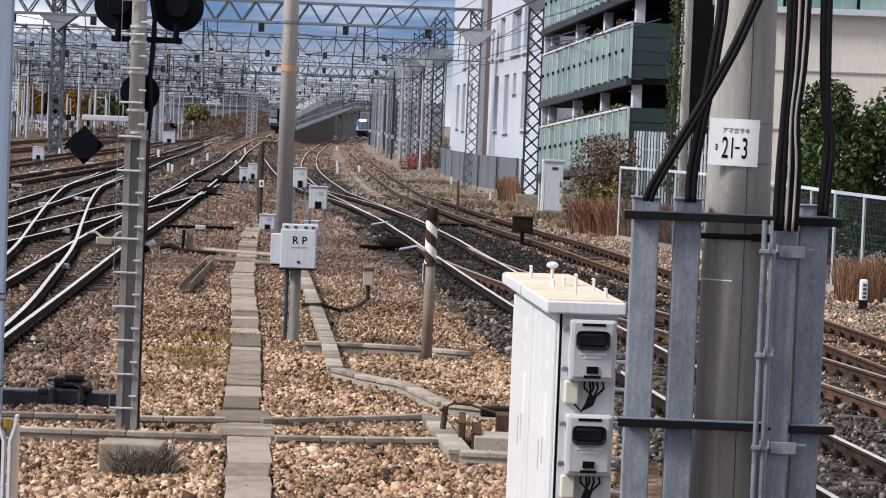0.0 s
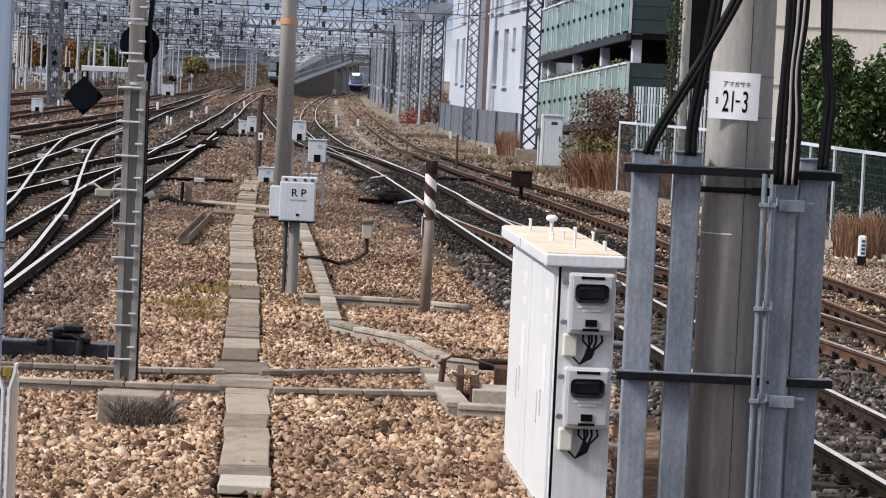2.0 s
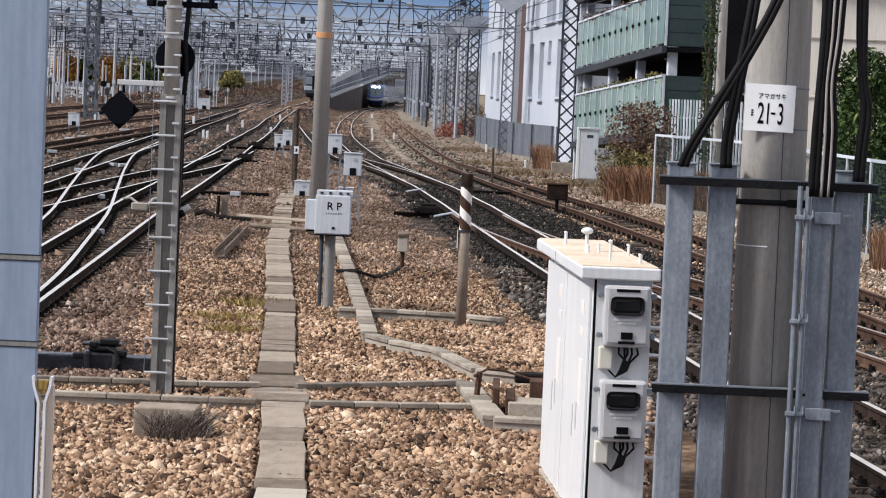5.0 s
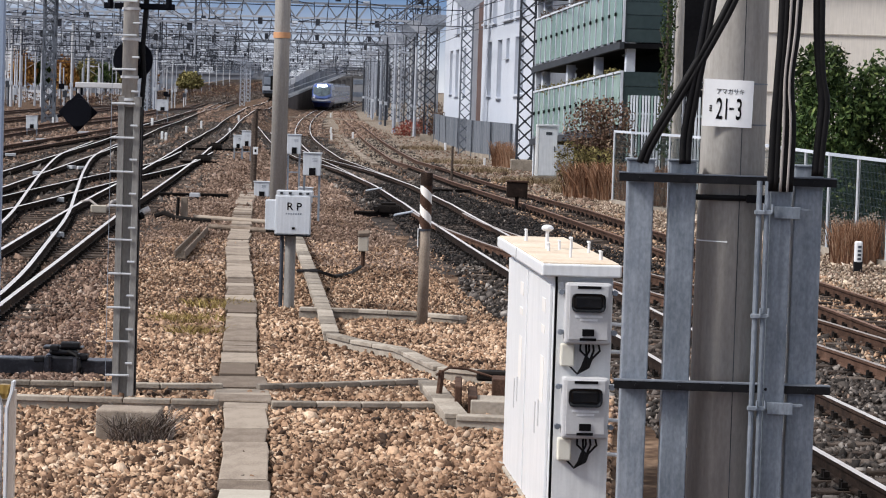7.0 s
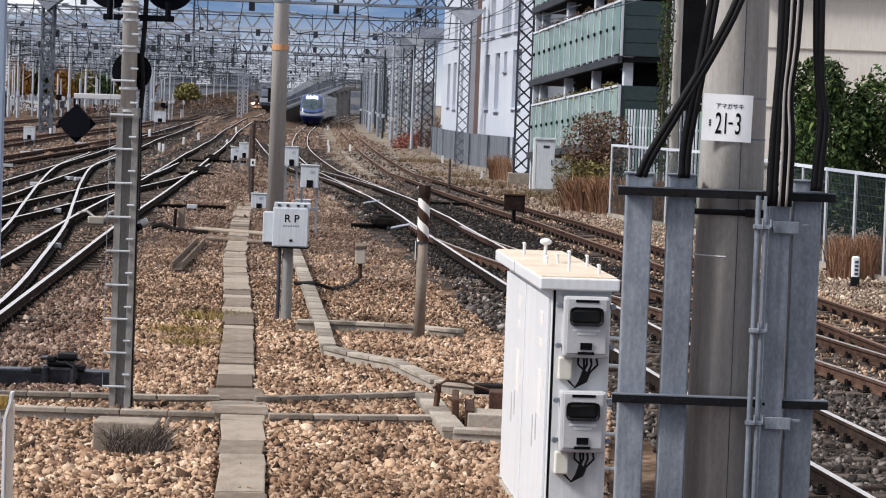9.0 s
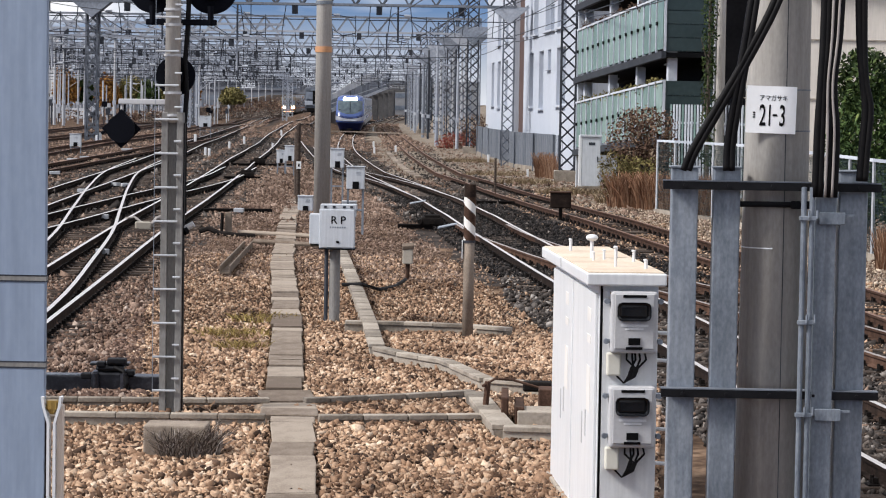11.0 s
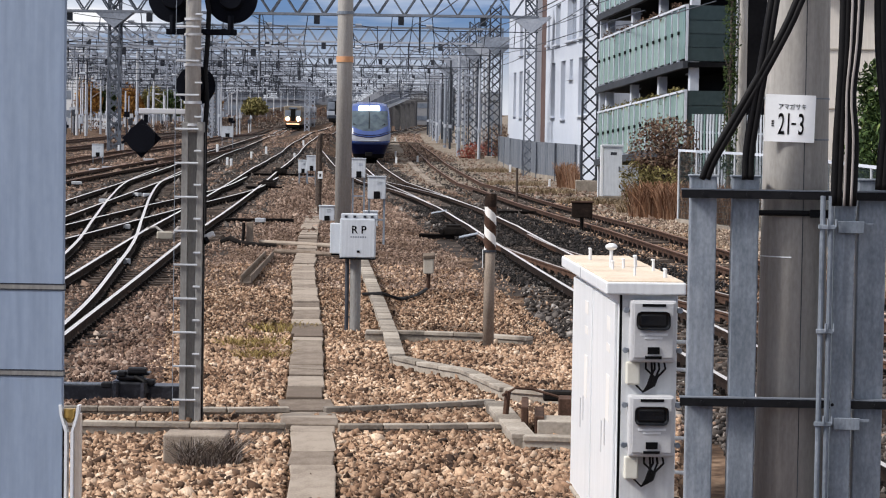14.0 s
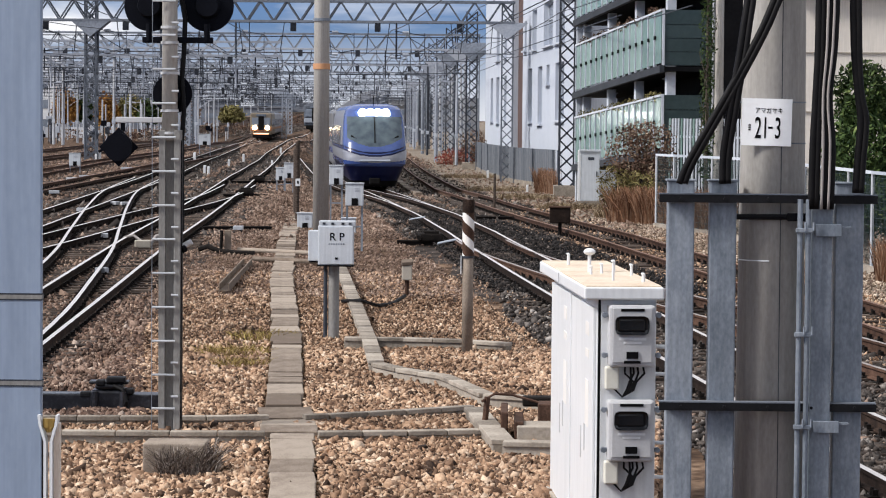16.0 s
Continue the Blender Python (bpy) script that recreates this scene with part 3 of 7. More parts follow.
# centre lines of the tracks (x, y)
TRACKS = {
    "main": [(5.25, 8), (3.84, 21), (2.8, 30), (1.46, 41.4), (0.72, 48), (0.18, 53), (-0.4, 58.4), (-1.0, 64.6), (-1.52, 70.5), (-2.12, 77), (-3.45, 92.6), (-5.9, 121), (-7.75, 142), (-10.25, 173), (-14.15, 236), (-17.8, 312), (-20.95, 391), (-22.6, 483), (-23.4, 545), (-24.7, 607), (-25.8, 720), (-24, 830)],
    "outer": [(8.05, 15), (6.1, 34), (5.64, 38), (5.13, 42), (4.28, 48), (3.72, 52), (3.02, 57), (2.35, 62), (1.72, 67), (0.95, 74), (-0.05, 86.8), (-1.2, 104.9), (-3.1, 131.4), (-5.3, 165), (-8.2, 215), (-14.6, 330), (-19.6, 456), (-21.5, 600)],
    "crossover_right": [(7.3, 19), (6.1, 26), (4.72, 33), (3.4, 39), (2.35, 43), (1.38, 47), (0.6, 51), (-0.02, 54.5), (-0.5, 58.5)],
    "branch": [(-2.12, 77), (-3.8, 95), (-5.2, 108), (-7.7, 129), (-10.4, 152), (-14, 185)],
    "left_main": [(-5.9, 25), (-6.37, 33), (-6.87, 42), (-7.55, 54), (-8.2, 67), (-8.75, 77), (-10.25, 102), (-12.15, 130), (-13.62, 150), (-14.85, 166), (-17.2, 200), (-20.9, 270), (-25.0, 345), (-31.5, 440), (-42, 600), (-52, 760)],
    "left_second": [(-10.4, 46), (-9.8, 58), (-9.5, 70), (-9.15, 84), (-9.6, 96)],
    "left_third": [(-11.3, 58), (-12.2, 75), (-13.1, 92), (-13.9, 106), (-14.9, 120), (-17.2, 150), (-21, 200), (-29, 300), (-37, 400), (-44, 500)],
    "left_cross": [(-6.22, 28), (-6.52, 33), (-6.9, 38), (-7.6, 45), (-8.45, 53), (-9.6, 62), (-11.4, 76), (-12.8, 88), (-14.1, 105)],
    "left_fourth": [(-15.8, 70), (-16.1, 100), (-16.5, 125), (-18.6, 165), (-21.8, 210), (-33.1, 360), (-40.1, 470), (-43.75, 570), (-52, 720), (-62, 950)],
    "left_fifth": [(-18.6, 80), (-19.9, 115), (-22.6, 172), (-29, 260), (-42, 430)],
    "left_sixth": [(-23, 100), (-25, 140), (-29, 200), (-37, 300), (-50, 450)],
    "left_seventh": [(-28, 120), (-31, 170), (-38, 260), (-52, 420)],
}
LINES = {k: smooth_line(v, 2.0) for k, v in TRACKS.items()}


# ---- ground ----
def build_ground():
    xs = list(np.arange(-60, 40.01, 1.0))
    xs = [-900, -500, -250, -120] + xs + [70, 140, 300, 600]
    ys = list(np.arange(-10, 18, 4)) + list(np.arange(18, 50, 0.5)) + list(np.arange(50, 140, 1.5)) + list(np.arange(140, 420, 6)) + [450, 520, 640, 800, 1200, 2000, 4000]
    bm = bmesh.new()
    grid = []
    for y in ys:
        row = []
        for x in xs:
            z = ground_z(x, y)
            near = abs(x) < 60 and 15 < y < 140
            z += (noise.noise((x * 0.45, y * 0.3, 0)) * 0.05 if near else 0)
            if y > 58 and y < 100:
                m = np.interp(y, (58, 75, 100), (-5.4, -6.6, -8.4))
                z += 0.12 * math.exp(-((x - m) / 0.9) ** 2) * math.exp(-((y - 80) / 12) ** 2)
            row.append(bm.verts.new((x, y, z)))
        grid.append(row)
    for a, b in zip(grid, grid[1:]):
        for i in range(len(xs) - 1):
            f = bm.faces.new((a[i], a[i + 1], b[i + 1], b[i]))
            c = f.calc_center_median()
            d_main = min(abs(c.x - np.interp(c.y, [p[1] for p in LINES[k]], [p[0] for p in LINES[k]])) + (9 if c.y > LINES[k][-1][1] + 5 or c.y < LINES[k][0][1] - 5 else 0) for k in LINES)
            out = np.interp(c.y, [p[1] for p in LINES["outer"]], [p[0] for p in LINES["outer"]])
            f.material_index = 1 if d_main < 1.7 and not (c.x > out - (1.2 if c.y < 100 else 2.6) and c.y > 30) else (2 if c.x > out + (1.5 if c.y < 110 else -2.6) else 0)
            f.smooth = True
    ob = part("ground", bm, ["gravel_bed", "dark_bed", "scrub"])
    return tagged(ob, "brown crushed-stone railway yard ground with darker track beds", "ground", kind="structure")


build_ground()


def stones(name, label, mat, count, region, size, seed, sides=8):
    """Loose stones scattered over a stretch of the ground, as one heap of real pieces."""
    rng = np.random.default_rng(seed)
    cube = np.array([(x, y, z) for z in (-1, 1) for y in (-1, 1) for x in (-1, 1)], float)
    quads = np.array([(0, 2, 3, 1), (4, 5, 7, 6), (0, 1, 5, 4), (2, 6, 7, 3), (0, 4, 6, 2), (1, 3, 7, 5)])
    if sides == 6:
        cube = np.array([(-1.25, 0, 0), (1.25, 0, 0), (0, -1.25, 0), (0, 1.25, 0), (0, 0, -1.2), (0, 0, 1.2)], float)
        quads = np.array([(0, 2, 5), (2, 1, 5), (1, 3, 5), (3, 0, 5), (2, 0, 4), (1, 2, 4), (3, 1, 4), (0, 3, 4)])
    corners, wide = len(cube), quads.shape[1]
    pts = []
    while len(pts) < count:
        p = region(rng)
        if p is not None:
            pts.append(p)
    pts = np.array(pts)
    n = len(pts)
    sz = size * rng.lognormal(0, 0.32, (n, 1, 1)) * rng.uniform(0.42, 1.1, (n, 1, 3)) * np.array([1, 1, 0.6])
    v = cube[None] * sz * 0.5 * rng.uniform(0.3, 1.2, (n, corners, 3))
    q = rng.normal(size=(n, 4))
    q /= np.linalg.norm(q, axis=1, keepdims=True)
    w, x, y, z = q.T
    rot = np.stack([1 - 2 * (y * y + z * z), 2 * (x * y - z * w), 2 * (x * z + y * w), 2 * (x * y + z * w), 1 - 2 * (x * x + z * z), 2 * (y * z - x * w), 2 * (x * z - y * w), 2 * (y * z + x * w), 1 - 2 * (x * x + y * y)], 1).reshape(n, 3, 3)
    v = np.einsum("nij,nkj->nki", rot, v) + pts[:, None, :]
    me = bpy.data.meshes.new(name)
    faces = (quads[None] + corners * np.arange(n)[:, None, None]).reshape(-1, wide)
    me.vertices.add(n * corners)
    me.vertices.foreach_set("co", v.reshape(-1).astype(np.float32))
    me.loops.add(len(faces) * wide)
    me.loops.foreach_set("vertex_index", faces.reshape(-1).astype(np.int32))
    me.polygons.add(len(faces))
    me.polygons.foreach_set("loop_start", np.arange(0, len(faces) * wide, wide, dtype=np.int32))
    me.update(calc_edges=True)
    me.materials.append(M[mat])
    return tagged(new(name, me), label, "gravel", kind="stuff")


def track_gap(x, y, keys):
    best = 99.0
    for k in keys:
        L = ARR[k]
        if L[0, 1] - 2 < y < L[-1, 1] + 2:
            best = min(best, abs(x - np.interp(y, L[:, 1], L[:, 0])))
    return best


ARR = {k: np.array(v) for k, v in LINES.items()}
NEAR_KEYS = ("main", "outer", "crossover_right", "left_main", "left_second", "left_third", "left_cross", "branch")


SLAB_Y, SLAB_X = (19, 20.4, 25.2, 28, 34.5, 48, 64, 78), (-1.5, -1.6, -2.0, -2.3, -2.81, -4.02, -5.21, -6.1)


def patch(y0, y1, power, left, right, want, keys=NEAR_KEYS):
    """Picks spots between two slanting edges, more of them nearby; want: 'median' or 'bed'."""
    def pick(rng):
        y = y0 + (y1 - y0) * rng.random() ** power
        x = rng.uniform(left * y, right * y)
        g = track_gap(x, y, keys)
        bed = g < 1.55
        if y < 45 and abs(x - float(np.interp(y, SLAB_Y, SLAB_X))) < 0.23 and rng.random() < 0.96:
            return None
        if want == "bed" and not bed or want == "median" and (bed if rng.random() < 0.9 else False):
            return None
        return (x, y, ground_z(x, y) + noise.noise((x * 0.45, y * 0.3, 0)) * 0.05 + rng.uniform(-0.02, 0.04))
    return pick


stones("gravel", "tan and brown crushed stone lying loose between the tracks", "stone_tan", 62000, patch(18.6, 26.6, 1.05, -0.215, 0.06, "median"), 0.058, 1)
stones("gravel", "tan and brown crushed stone beyond the cable troughs", "stone_tan", 66000, patch(26.4, 35, 1.1, -0.142, 0.06, "median"), 0.05, 31)
stones("gravel", "dark reddish crushed stone beside the yard track", "stone_brown", 22000, patch(26.6, 42, 1.2, -0.21, -0.136, "median"), 0.058, 8)
stones("gravel", "brown crushed stone further down the strip between the tracks", "stone_tan", 32000, patch(34, 50, 1.1, -0.145, 0.06, "median"), 0.055, 2, 6)
stones("gravel", "dusty brown stones and dirt along the cable way", "stone_dirt", 34000, patch(44, 76, 1.15, -0.145, 0.06, "median"), 0.062, 32, 6)
stones("gravel", "brown stones on the low mound beside the slabs", "stone_dirt", 15000, patch(68, 118, 1.15, -0.11, -0.02, "median"), 0.11, 9, 6)
def mound_spot(rng):
    """A spot on the low mound along the inner side of the yard's first track."""
    y = 60 + 46 * rng.random() ** 1.15
    L = ARR["left_main"]
    x = float(np.interp(y, L[:, 1], L[:, 0])) + 0.85 + 3.6 * rng.random()
    m = np.interp(y, (58, 75, 100), (-5.4, -6.6, -8.4))
    z = 0.12 * math.exp(-((x - m) / 0.9) ** 2) * math.exp(-((y - 80) / 12) ** 2)
    return (x, y, ground_z(x, y) + z + noise.noise((x * 0.45, y * 0.3, 0)) * 0.05 + rng.uniform(-0.02, 0.05))


stones("gravel", "tan stones and dirt heaped beside the first yard track", "stone_dirt", 15000, mound_spot, 0.08, 19, 6)
stones("ballast", "dark grey ballast packed between the sleepers", "stone_dark", 24000, patch(18, 62, 1.5, 0.0, 0.19, "bed", ("main", "crossover_right")), 0.07, 3)
def oily_spot(rng):
    """A spot in the oil-black ballast between the main and the outer track."""
    y = 45 + 36 * rng.random() ** 1.2
    a, b = [float(np.interp(y, ARR[k][:, 1], ARR[k][:, 0])) for k in ("main", "outer")]
    x = rng.uniform(a - 1.15, b - 1.1)
    return (x, y, ground_z(x, y) + noise.noise((x * 0.45, y * 0.3, 0)) * 0.05 + rng.uniform(0.01, 0.085))


stones("ballast", "oil-black ballast around the points of the main track", "stone_oil", 30000, oily_spot, 0.064, 33, 6)
stones("ballast", "tan ballast in the outer track bed", "stone_tan", 18000, patch(28, 90, 1.4, 0.0, 0.19, "bed", ("outer",)), 0.075, 10, 6)
stones("ballast", "dark rusty ballast under the switch tracks", "stone_dirt", 22000, patch(30, 80, 1.2, -0.2, -0.1, "bed"), 0.08, 4, 6)
stones("ballast", "brown ballast between the tracks", "stone_dirt", 14000, patch(25, 70, 1.3, 0.04, 0.16, "median"), 0.065, 5, 6)


def verge_spot(rng):
    """A spot on the pale verge beyond the outer track."""
    y = 26 + 52 * rng.random() ** 1.3
    x = float(np.interp(y, ARR["outer"][:, 1], ARR["outer"][:, 0])) + rng.uniform(0.95, 4.2)
    return (x, y, ground_z(x, y) + noise.noise((x * 0.45, y * 0.3, 0)) * 0.05 + rng.uniform(-0.01, 0.05))


stones("ballast", "pale tan ballast on the verge beside the outer track", "stone_pale", 26000, verge_spot, 0.066, 34, 6)
stones("gravel", "coarse brown stones scattered far along the yard", "stone_dirt", 16000, patch(66, 230, 1.1, -0.19, 0.05, "median"), 0.16, 6, 6)
stones("gravel", "coarse brown stones far down the line", "stone_dirt", 9000, patch(190, 420, 1.1, -0.1, -0.02, "bed"), 0.3, 26, 6)
stones("gravel", "pale tan dirt and stones scattered between the yard tracks", "stone_dirt", 7000, patch(70, 200, 1.1, -0.2, -0.085, "median"), 0.13, 27, 6)
stones("ballast", "coarse dark ballast in the far track beds", "stone_dark", 16000, patch(62, 240, 1.1, -0.19, 0.05, "bed"), 0.15, 7, 6)

# ---- tracks ----
RAIL = [(-0.0635, 0), (0.0635, 0), (0.0635, 0.012), (0.012, 0.03), (0.009, 0.105), (0.033, 0.118), (0.033, 0.15), (-0.033, 0.15), (-0.033, 0.118), (-0.009, 0.105), (-0.012, 0.03), (-0.0635, 0.012)]
RAIL_MATS = [0, 0, 0, 0, 0, 0, 1, 0, 0, 0, 0, 0]


def build_rail(pts, parent, top):
    bm = bmesh.new()
    sweep(bm, [(x, y, rail_z(x, y) - 0.15) for x, y in pts], RAIL, RAIL_MATS)
    # bright rails get the near-black sides that include painted shade
    return part("rail", bm, ["rust" if top == "rail_top" else "rust_red", top], parent, "polished running surface" if top == "rail_top" else "")


def side_line(line, off):
    out = []
    for i, (x, y) in enumerate(line):
        a, b = line[max(i - 1, 0)], line[min(i + 1, len(line) - 1)]
        d = math.hypot(b[0] - a[0], b[1] - a[1])
        out.append((x + off * (b[1] - a[1]) / d, y - off * (b[0] - a[0]) / d))
    return out


def sleeper_mesh():
    bm = bmesh.new()
    box(bm, (0, 0, -0.07), (2.1, 0.2, 0.14), bevel=0.012)
    for s in (-1, 1):
        box(bm, (s * 0.565, 0, 0.008), (0.32, 0.15, 0.016), mi=1)
        for d in (-1, 1):
            box(bm, (s * 0.565 + d * 0.095, 0, 0.04), (0.05, 0.09, 0.05), mi=1)
            rod(bm, (s * 0.565 + d * 0.115, 0.0, 0.01), (s * 0.565 + d * 0.115, 0.0, 0.085), 0.018, n=6, mi=1)
    me = bpy.data.meshes.new("sleeper")
    bm.to_mesh(me)
    bm.free()
    for k in ("sleeper", "clip"):
        me.materials.append(M[k])
    return me


SLEEPER = sleeper_mesh()


def build_track(key, label, top, sleeper_to=0.0, pitch=0.58, sleeper_from=0.0):
    line = LINES[key]
    t = thing("railway_track", Matrix(), label, "track", "tracks of the yard")
    for s in (-1, 1):
        build_rail(side_line(line, s * 0.566), t, top)
    y = max(line[0][1], sleeper_from)
    xs, ys = ARR[key][:, 0], ARR[key][:, 1]
    while y < min(sleeper_to, line[-1][1]):
        x = float(np.interp(y, ys, xs))
        sl = (float(np.interp(y + 1, ys, xs)) - float(np.interp(y - 1, ys, xs))) / 2
        ob = new("sleeper", SLEEPER)
        ob.parent = t
        ob.matrix_basis = pose(x, y, rail_z(x, y) - 0.152, 0, 0, -math.degrees(math.atan(sl)) + random.uniform(-1.2, 1.2))
        y += pitch * math.cos(math.atan(sl))
    return t


build_track("main", "railway track with bright worn rails on dark wooden sleepers", "rail_top", 125)
build_track("outer", "rusty brown railway track on wooden sleepers in pale ballast", "rail_brown", 110)
build_track("crossover_right", "dull crossover track between two lines", "rail_dull", 57, 0.62)
build_track("branch", "branch track that joins the main line over a set of points", "rail_top", 130, 0.62, 80)
build_track("left_main", "railway track with bright rails along the yard's near edge", "rail_top", 130)
build_track("left_second", "short connecting track with bright rails in the switch area", "rail_top", 92, 0.62)
build_track("left_third", "railway track with bright rails deeper in the yard", "rail_top", 120)
build_track("left_cross", "crossover track with curved bright rails in the yard", "rail_top", 104, 0.62)
build_track("left_fourth", "dark yard track with brown rails", "rail_brown", 120)
build_track("left_fifth", "dark yard track with brown rails", "rail_brown", 0)
build_track("left_sixth", "dark yard track with brown rails", "rail_brown", 0)
build_track("left_seventh", "dark yard track with brown rails", "rail_brown", 0)


# ---- catenary gantries ----
def lattice_leg(name, parent, x, y, z0, z1, w, d, mat, step=None, r=0.035):
    """A square lattice column with crossing braces."""
    bm = bmesh.new()
    c = [(x - w / 2, y - d / 2), (x + w / 2, y - d / 2), (x + w / 2, y + d / 2), (x - w / 2, y + d / 2)]
    for p in c:
        bar(bm, (*p, z0), (*p, z1), 0.09)
    step = step or w * 0.95
    n = max(2, int((z1 - z0) / step))
    for i in range(n):
        za, zb = z0 + (z1 - z0) * i / n, z0 + (z1 - z0) * (i + 1) / n
        for k in (0, 2):
            a, b = c[k], c[(k + 1) % 4]
            bar(bm, (*a, za), (*b, zb), r * 1.6)
            bar(bm, (*b, za), (*a, zb), r * 1.6)
        for k in (1, 3):
            a, b = c[k], c[(k + 1) % 4]
            bar(bm, (*(a if i % 2 else b), za), (*(b if i % 2 else a), zb), r * 1.4)
    return part(name, bm, mat, parent)


def build_gantry(y, x0, x1, legs, zb, zt, mat, bay=1.5, drops=()):
    g = thing("catenary_gantry", pose(0, 0, 0), "grey lattice steel gantry spanning the yard with overhead line fittings", "gantry", "gantries over the yard")
    for k, z in (("bottom_chord", zb), ("top_chord", zt)):
        for dy in (-0.45, 0.45):
            bm = bmesh.new()
            bar(bm, (x0, y + dy, z), (x1, y + dy, z), 0.13)
            part(k, bm, mat, g)
    n = int((x1 - x0) / bay)
    for dy in (-0.45, 0.45):
        bm = bmesh.new()
        for i in range(n):
            a, b = x0 + (x1 - x0) * i / n, x0 + (x1 - x0) * (i + 1) / n
            m = (a + b) / 2
            bar(bm, (a, y + dy, zb), (m, y + dy, zt), 0.085)
            bar(bm, (m, y + dy, zt), (b, y + dy, zb), 0.085)
        part("web_bracing", bm, mat, g)["kind"] = "stuff"
    bm = bmesh.new()
    for i in range(n + 1):
        a = x0 + (x1 - x0) * i / n
        for z in (zb, zt):
            bar(bm, (a, y - 0.45, z), (a + (0.75 if i < n else 0), y + 0.45, z), 0.06)
    part("cross_bracing", bm, mat, g)["kind"] = "stuff"
    for x in legs:
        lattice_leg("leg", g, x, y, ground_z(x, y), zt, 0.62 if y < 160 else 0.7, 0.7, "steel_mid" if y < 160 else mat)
        bm = bmesh.new()
        for s in (-1, 1):
            v = [bm.verts.new(p) for p in ((x, y - 0.5, zb - 0.95), (x + s * 1.15, y - 0.5, zb), (x, y - 0.5, zb), (x, y + 0.5, zb - 0.95), (x + s * 1.15, y + 0.5, zb), (x, y + 0.5, zb))]
            for q in ((0, 1, 2), (3, 5, 4), (0, 3, 4, 1), (1, 4, 5, 2), (0, 2, 5, 3)):
                bm.faces.new([v[i] for i in q])
        bmesh.ops.recalc_face_normals(bm, faces=bm.faces)
        part("knee_plate", bm, "steel_grey", g)
    for dz in (0.85, 1.75):
        bm = bmesh.new()
        bar(bm, (x0, y, zb - dz), (x1, y, zb - dz), 0.05)
        part("span_wire", bm, "steel_dark", g)
    bm = bmesh.new()
    for i in range(int((x1 - x0) / 1.5)):
        a = x0 + 0.9 + 1.5 * i + 0.5 * math.sin(i * 2.3 + y)
        bar(bm, (a, y, zb), (a + 0.25 * math.sin(i * 1.7), y, zb - 1.75), 0.045)
        if i % 3 == 1:
            box(bm, (a + 0.5, y, zb - 0.3), (0.32, 0.3, 0.5))
        if i % 4 == 2:
            bar(bm, (a, y, zb - 0.85), (a + 1.5, y, zb - 1.75), 0.04)
    part("dropper_set", bm, "steel_dark", g)["kind"] = "stuff"
    for x in drops:
        bm = bmesh.new()
        rod(bm, (x, y, zb), (x, y, zb - 2.1), 0.06, n=6)
        bar(bm, (x - 0.1, y, zb - 0.5), (x + 1.6, y, zb - 0.75), 0.05)
        bar(bm, (x - 0.1, y, zb - 1.9), (x + 1.6, y, zb - 1.6), 0.05)
        bar(bm, (x + 1.6, y, zb - 0.6), (x + 1.6, y, zb - 1.9), 0.04)
        # every other bracket is coloured dark, like an unlit member against the sky
        part("drop_bracket", bm, "steel_dark" if int(y + x) % 2 else mat, g)
        for z in (zb - 0.58, zb - 1.82):
            bm = bmesh.new()
            rod(bm, (x + 0.35, y, z), (x + 0.7, y, z), 0.085, n=8)
            part("insulator", bm, "far_white", g)
    return g


GANTRIES = [
    (150, 0.1, (-23.5,), 8.35, 9.5),
    (196, -2.3, (-24.5,), 8.0, 9.1),
    (240, -5.4, (-29,), 7.7, 8.8),
    (285, -8.5, (-34,), 7.6, 8.7),
    (330, -11.5, (-39,), 7.5, 8.6),
    (380, -13.8, (-45, -27), 7.5, 8.6),
    (435, -15.6, (-52, -30), 7.5, 8.6),
    (500, -17.5, (-58, -34), 7.5, 8.6),
    (570, -18.5, (-66, -38), 7.5, 8.6),
    (690, -16.0, (-80, -44), 7.8, 8.9),
    (760, -14.0, (-90, -50), 7.8, 8.9),
]


def build_gantries():
    rng = random.Random(4)
    for i, (y, xr, mids, zb, zt) in enumerate(GANTRIES):
        xl = -0.26 * y - 12
        drops = []
        for k in ("main", "outer", "left_main", "left_third", "left_fourth", "left_fifth", "left_sixth", "left_seventh"):
            L = ARR[k]
            if L[0, 1] < y < L[-1, 1]:
                drops.append(float(np.interp(y, L[:, 1], L[:, 0])) - 1.6 + rng.uniform(-0.3, 0.3))
        drops += [xl * f for f in (0.55, 0.7, 0.85)]
        # two gantries take darker steel to imitate members without light on them
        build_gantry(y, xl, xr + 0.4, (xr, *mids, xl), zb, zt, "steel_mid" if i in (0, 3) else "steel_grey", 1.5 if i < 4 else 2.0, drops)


build_gantries()


def build_side_gantries():
    """Lighter beams over the yard's far tracks, between the main gantries."""
    for y, xr in ((172, -14.5), (218, -18.5), (262, -22.5), (308, -26), (355, -30), (407, -34), (467, -38)):
        xl = -0.26 * y - 12
        drops = [xl + (xr - xl) * (k + 0.5) / 7 for k in range(7)]
        build_gantry(y, xl, xr, ((xr, (xl + xr) / 2, xl) if y > 380 else ((xl + xr) / 2, xl)), 6.9, 7.8, "steel_grey", 1.8, drops)


build_side_gantries()


def build_mast(x, y, h, mat, r=0.13, arm=0.0, label="slender grey catenary mast with a bracket arm"):
    m = thing("catenary_mast", pose(*on(x, y)), label, "mast", "masts of the yard")
    bm = bmesh.new()
    rod(bm, (0, 0, 0), (0, 0, h), r, r * 0.75, 8)
    part("pole", bm, mat, m)
    if arm:
        bm = bmesh.new()
        bar(bm, (0, 0, h - 0.5), (arm, 0, h - 0.3), 0.07)
        bar(bm, (0, 0, h - 1.9), (arm * 0.95, 0, h - 0.5), 0.05)
